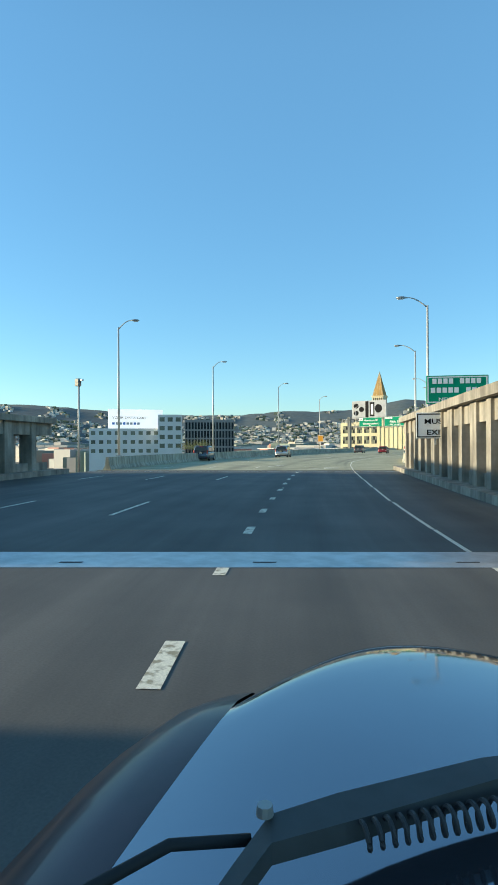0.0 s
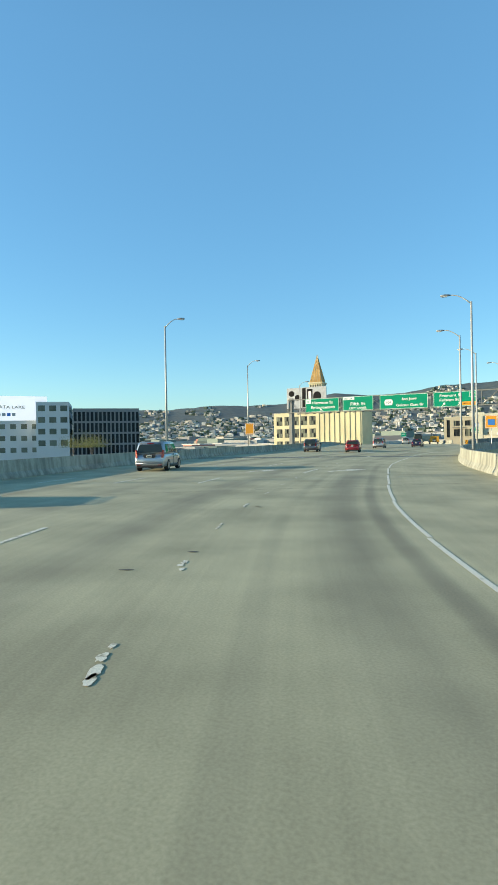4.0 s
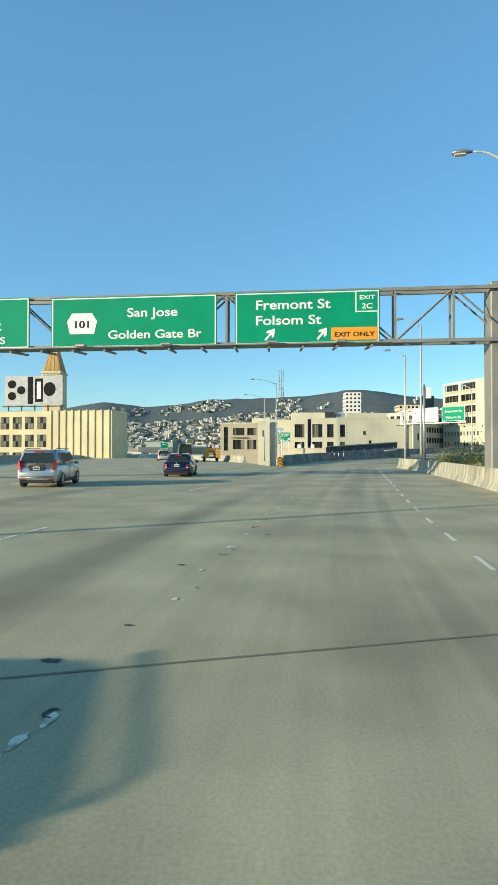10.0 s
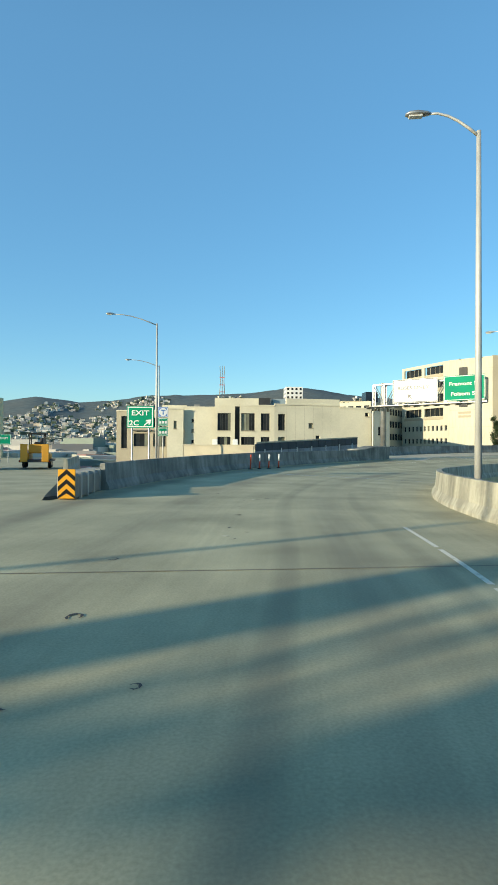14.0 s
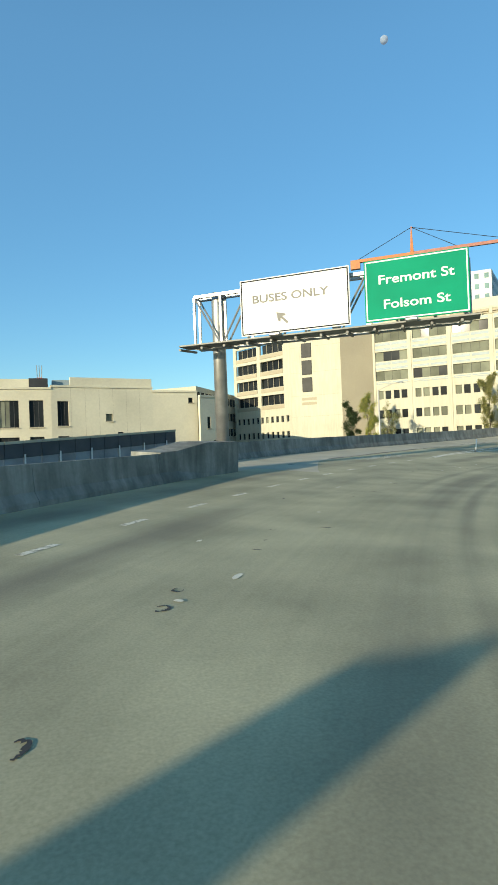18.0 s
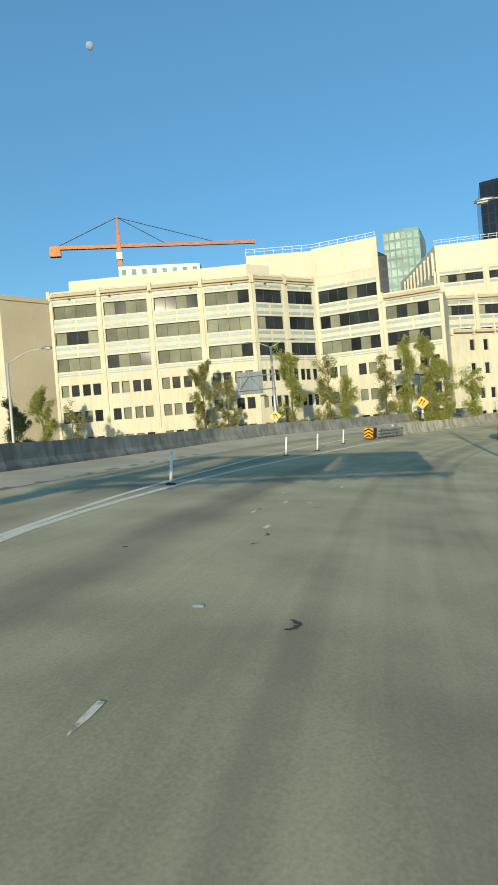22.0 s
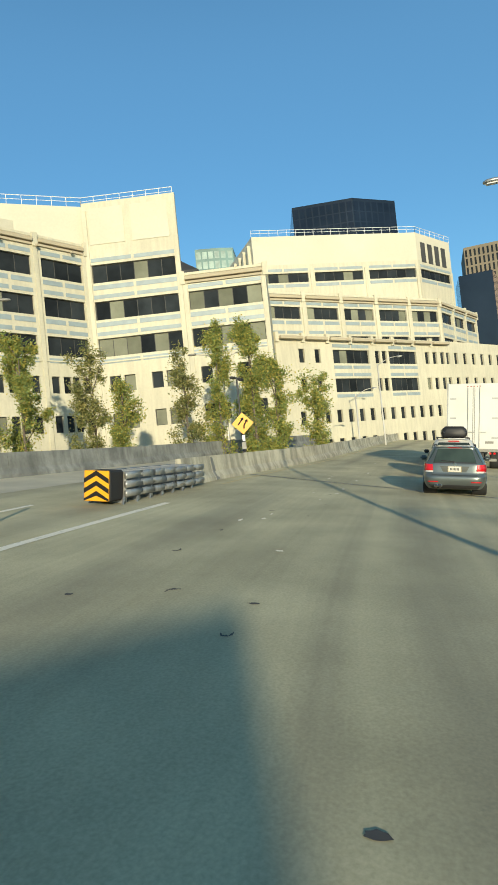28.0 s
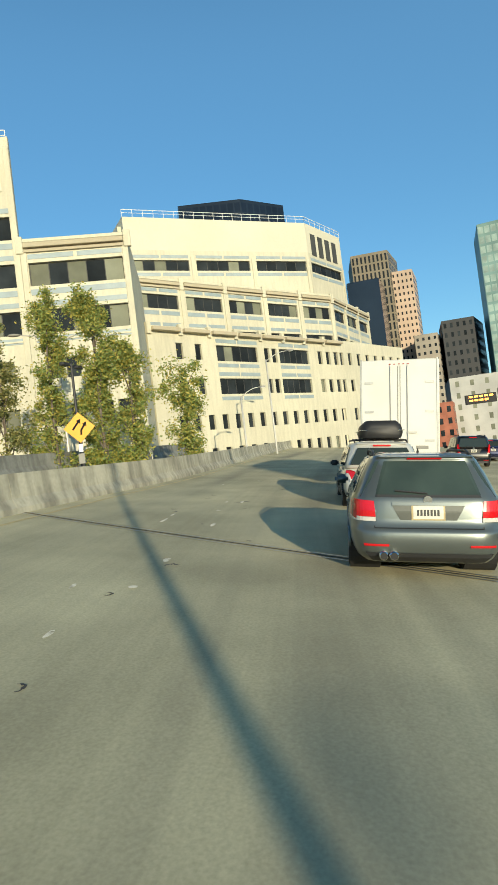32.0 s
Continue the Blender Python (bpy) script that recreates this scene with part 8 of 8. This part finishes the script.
def tree(label, x, y, z0, z1, width, mat, seed, leaves=3400, lean=0.0, low=0.12):
    r = random.Random(seed)
    top = thing("tree", label, "tree", "trees beside the bus ramp", at=Matrix.Translation((x, y, z0)))
    h = z1 - z0
    bm = tube([(0, 0, -0.3), (0.05 * r.uniform(-1, 1), 0.05, h * 0.3), (lean * 0.5, 0.1, h * 0.65), (lean, 0, h * 0.96)], [0.17, 0.14, 0.08, 0.02], 8)
    part("trunk", bm, BARK, top, smooth=True)
    ends = []
    for k in range(22):
        u = low + (0.95 - low) * k / 22
        a = r.uniform(0, 2 * math.pi)
        reach = width * (0.30 + 0.35 * r.random()) * (1 - 0.45 * max(0, u - 0.4))
        base = Vector((lean * u, 0.05, h * u))
        tip = base + Vector((reach * math.cos(a), reach * math.sin(a), h * r.uniform(0.08, 0.16)))
        part("limb", tube([base, base.lerp(tip, 0.5) + Vector((0, 0, 0.15)), tip], [0.05, 0.035, 0.012], 5), BARK, top)
        ends += [(base.lerp(tip, f), f) for f in (0.45, 0.7, 1.0)]
    verts, faces = [], []
    clumps = [(p + Vector((r.gauss(0, 0.25), r.gauss(0, 0.25), r.gauss(0, 0.3))), r.uniform(0.3, 0.75)) for p, f in ends for _ in range(3) if r.random() < 0.62]
    clumps += [(Vector((lean, 0, h * r.uniform(0.9, 1.0))), 0.35) for _ in range(4)]
    for _ in range(leaves * 7):
        c, size = r.choice(clumps)
        d = Vector((r.gauss(0, 1), r.gauss(0, 1), r.gauss(0, 1.15)))
        p = c + d * size * 0.42
        w = r.uniform(0.045, 0.095)
        u = Vector((r.gauss(0, 1), r.gauss(0, 1), r.gauss(0, 0.7))).normalized()
        v = u.cross(Vector((r.gauss(0, 1), r.gauss(0, 1), r.gauss(0, 1)))).normalized()
        k = len(verts)
        verts += [p - u * w * 1.3, p + v * w * 0.7, p + u * w * 1.3, p - v * w * 0.7]
        faces.append((k, k + 1, k + 2, k + 3))
    me = bpy.data.meshes.new("crown")
    me.from_pydata(verts, [], faces)
    me.materials.append(mat)
    tagged(part("crown", me, mat, top), kind="stuff")
    return top


YEL = "tall slender tree with thin yellow-green leaves behind the barrier"
tree("narrow dark green conical tree against the cream wall", 64.2, 283.6, -6, 8.6, 2.7, LEAF_DARK, 1, 4200, low=0.06)
tree(YEL, 67.6, 283.0, -6, 10.2, 2.9, LEAF, 2)
tree("thin half-bare tree against the cream wall", 69.6, 279.0, -6, 7.4, 3.0, LEAF_BROWN, 3, 900)
tree(YEL, 85.0, 269.6, -6, 13.2, 4.0, LEAF_BROWN, 4, 3000)
tree(YEL, 88.1, 268.0, -6, 10.2, 3.6, LEAF_BROWN, 5, 2400)
tree(YEL, 86.6, 255.1, -6, 12.3, 3.4, LEAF, 6, 3600)
tree(YEL, 91.4, 252.6, -6, 10.9, 3.2, LEAF_BROWN, 7, 2400)
tree(YEL, 92.6, 250.8, -6, 8.9, 2.5, LEAF, 8, 2000)
tree(YEL, 95.0, 246.4, -6, 9.8, 3.0, LEAF_BROWN, 14, 1900)
tree(YEL, 96.2, 244.0, -6, 11.9, 2.4, LEAF, 9, 2600)
tree(YEL, 97.2, 241.5, -6, 12.2, 2.7, LEAF, 10, 4000)
tree(YEL, 98.0, 239.9, -6, 9.5, 2.2, LEAF, 11, 2600)
tree(YEL, 100.2, 237.4, -6, 7.6, 2.2, LEAF, 12, 2200)


def shrub(x, y, z, size, seed):
    r = random.Random(seed)
    top = thing("shrub", "dense grey-green roadside shrub behind the barrier", "shrub", "roadside shrubs", at=Matrix.Translation((x, y, z)))
    for k in range(6):
        a = k * 1.05
        part("stem", tube([(0, 0, -2), (0.3 * math.cos(a) * size, 0.3 * math.sin(a) * size, 0.5 * size)], [0.05, 0.015], 5), BARK, top)
    verts, faces = [], []
    for _ in range(1500):
        d = Vector((r.gauss(0, 1), r.gauss(0, 1), abs(r.gauss(0, 0.8)))) * size * 0.45
        w = r.uniform(0.05, 0.1)
        u = Vector((r.gauss(0, 1), r.gauss(0, 1), r.gauss(0, 1))).normalized()
        v = u.orthogonal().normalized()
        k = len(verts)
        verts += [d - u * w * 1.3, d + v * w * 0.8, d + u * w * 1.3, d - v * w * 0.8]
        faces.append((k, k + 1, k + 2, k + 3))
    me = bpy.data.meshes.new("foliage")
    me.from_pydata(verts, [], faces)
    me.materials.append(LEAF_BROWN)
    tagged(part("foliage", me, LEAF_BROWN, top), kind="stuff")


for k, s in enumerate((146, 150, 154, 158, 162, 166, 170, 175)):
    p = on(s, ramp_right(s) - 2.7 - 0.5 * (k % 2), 0.3)
    shrub(p.x, p.y, 0.2, 1.5 + 0.5 * (k % 3), 40 + k)
for k, (x, y) in enumerate(((-108, 160), (-104, 163), (-100, 158))):
    shrub(x, y, 0.5, 4.0, 60 + k)


# ---- own car standing at start: bonnet, wings, scuttle and wiper ahead of the eye ----
HOOD_PAINT = material("dark_glossy_bonnet_paint", (0.30, 0.32, 0.36), 0.07, metal=0.9, vary=0.03, scale=2.0, grain=0.02, grain_scale=300)
WING_PAINT = material("dusty_dark_red_wing_paint", (0.06, 0.025, 0.03), 0.35, metal=0.3, vary=0.15, scale=6.0, coat=0.3)
ARM_GREY = material("weathered_black_wiper_arm", (0.05, 0.055, 0.055), 0.55, vary=0.15, scale=10.0)
MID = 0.55
own = thing("driven_car", "dark glossy car bonnet with wiper arm, spring and black scuttle", "car", at=Matrix.Translation((23.26, -5.06, 0)) @ pose(0, 0, 0, 0, 0, 32.36))


def nose(x):
    """How far the bonnet reaches ahead at x."""
    return 2.10 - 1.35 * abs(x - MID) ** 2.2


def bonnet_edge(y):
    """Half-width of the bonnet panel."""
    return MID + 0.33 - 0.325 * (y - 0.7) / 0.95


def crown_z(x, y):
    d = abs(x - MID)
    return 1.13 - 0.032 * max(0, y - 0.6) ** 2 - 0.10 * (d / 0.8) ** 2.4


def shell(xs, name, mat):
    bm = bmesh.new()
    rows_ = []
    for v in np.linspace(0, 1.0, 15):
        row = []
        for q in xs:
            y = 0.62 + (nose(MID + 0.6 * q) - 0.62) * v
            half = bonnet_edge(y)
            x = MID + q * half
            z = crown_z(x, y) - 0.05 * max(0, v - 0.8) ** 2 * 25
            row.append(bm.verts.new((x, y, z)))
        rows_.append(row)
    row = [bm.verts.new((v.co.x, v.co.y + 0.03, v.co.z - 0.12)) for v in rows_[-1]]
    rows_.append(row)
    for a, b in zip(rows_, rows_[1:]):
        for j in range(len(a) - 1):
            bm.faces.new((a[j], a[j + 1], b[j + 1], b[j]))
    return part(name, bm, mat, own, smooth=True)


shell(np.linspace(-1, 1, 25), "bonnet", HOOD_PAINT)
for side in (-1, 1):
    bm = bmesh.new()
    rows_ = []
    for v in np.linspace(0, 1, 15):
        y = 0.35 + 1.75 * v
        half = bonnet_edge(max(y, 0.62)) + 0.012
        row = []
        for o, dz in ((0.0, -0.012), (0.08, -0.02), (0.18, -0.045), (0.27, -0.10), (0.33, -0.2), (0.35, -0.4), (0.33, -0.65)):
            grow = 1.0 - 0.35 * max(0, v - 0.6) / 0.4
            x = MID + side * (half + o * grow)
            front = min(y, 1.72 + 0.12 * (0.24 - o))
            row.append(bm.verts.new((x, front, crown_z(MID + side * min(half, 0.8), front) + dz - 0.28 * max(0, v - 0.68) ** 1.5 * 4)))
        rows_.append(row)
    for a, b in zip(rows_, rows_[1:]):
        for j in range(len(a) - 1):
            bm.faces.new((a[j], a[j + 1], b[j + 1], b[j]))
    part("front_wing", bm, WING_PAINT, own, smooth=True)
    for y in (1.1, -1.6):
        wheel(own, MID + side * 0.68, y, 0.35, 0.24)
    part("door", box(MID + side * 0.86 - 0.05, MID + side * 0.86 + 0.05, -1.2, 0.34, 0.3, 0.98, 0.04), WING_PAINT, own)
part("grille", box(MID - 0.62, MID + 0.62, 1.62, 1.7, 0.5, 0.82, 0.03), TRIM, own)
part("bumper", box(MID - 0.74, MID + 0.74, 1.55, 1.78, 0.3, 0.52, 0.06, seg=2), WING_PAINT, own)
part("floor_pan", box(MID - 0.8, MID + 0.8, -2.3, 1.6, 0.28, 0.5, 0.05), TRIM, own)
part("rear_deck", box(MID - 0.86, MID + 0.86, -2.4, -1.2, 0.4, 0.95, 0.1, seg=2), WING_PAINT, own)
part("scuttle", loft([[(x, y, z) for y, z in ((0.30, 1.02), (0.52, 1.07), (0.68, 1.085), (0.70, 1.04), (0.30, 0.9))] for x in np.linspace(MID - 0.78, MID + 0.78, 9)]), TRIM, own)
part("dashboard", box(MID - 0.74, MID + 0.74, 0.02, 0.32, 0.7, 1.03, 0.05, seg=2), BLACK, own)
arm = part("wiper_arm", loft([[(x, y - 0.5 * w, z - 0.012), (x, y + 0.5 * w, z - 0.012), (x, y + 0.42 * w, z + 0.016), (x, y - 0.42 * w, z + 0.016)] for x, y, z, w in ((-0.10, 0.66, 1.12, 0.06), (-0.02, 0.78, 1.145, 0.07), (0.03, 0.845, 1.165, 0.075), (0.14, 0.87, 1.18, 0.085), (0.40, 0.955, 1.19, 0.075), (0.75, 1.05, 1.18, 0.05), (1.15, 1.12, 1.17, 0.03))]), ARM_GREY, own, "weathered black wiper arm")
part("bolt", tube([(0.022, 0.87, 1.185), (0.022, 0.87, 1.20)], [0.014, 0.012], 10), STEEL, arm, "rusty pivot bolt")
coil = [(0.16 + 0.40 * k / 300, 0.83 + 0.10 * k / 300 + 0.018 * math.cos(k * 0.42), 1.178 + 0.018 * math.sin(k * 0.42)) for k in range(301)]
part("spring", tube(coil, 0.0042, 6), DARK, arm, "bare steel coil spring")
part("blade", box(-0.05, 1.2, 0.70, 0.715, 1.09, 1.125, 0.004), BLACK, arm)
part("hose", tube([(-0.36, 0.70, 1.10), (-0.24, 0.76, 1.145), (-0.12, 0.84, 1.16), (0.0, 0.865, 1.15)], 0.009, 8), BLACK, own, "thin black washer hose", smooth=True)
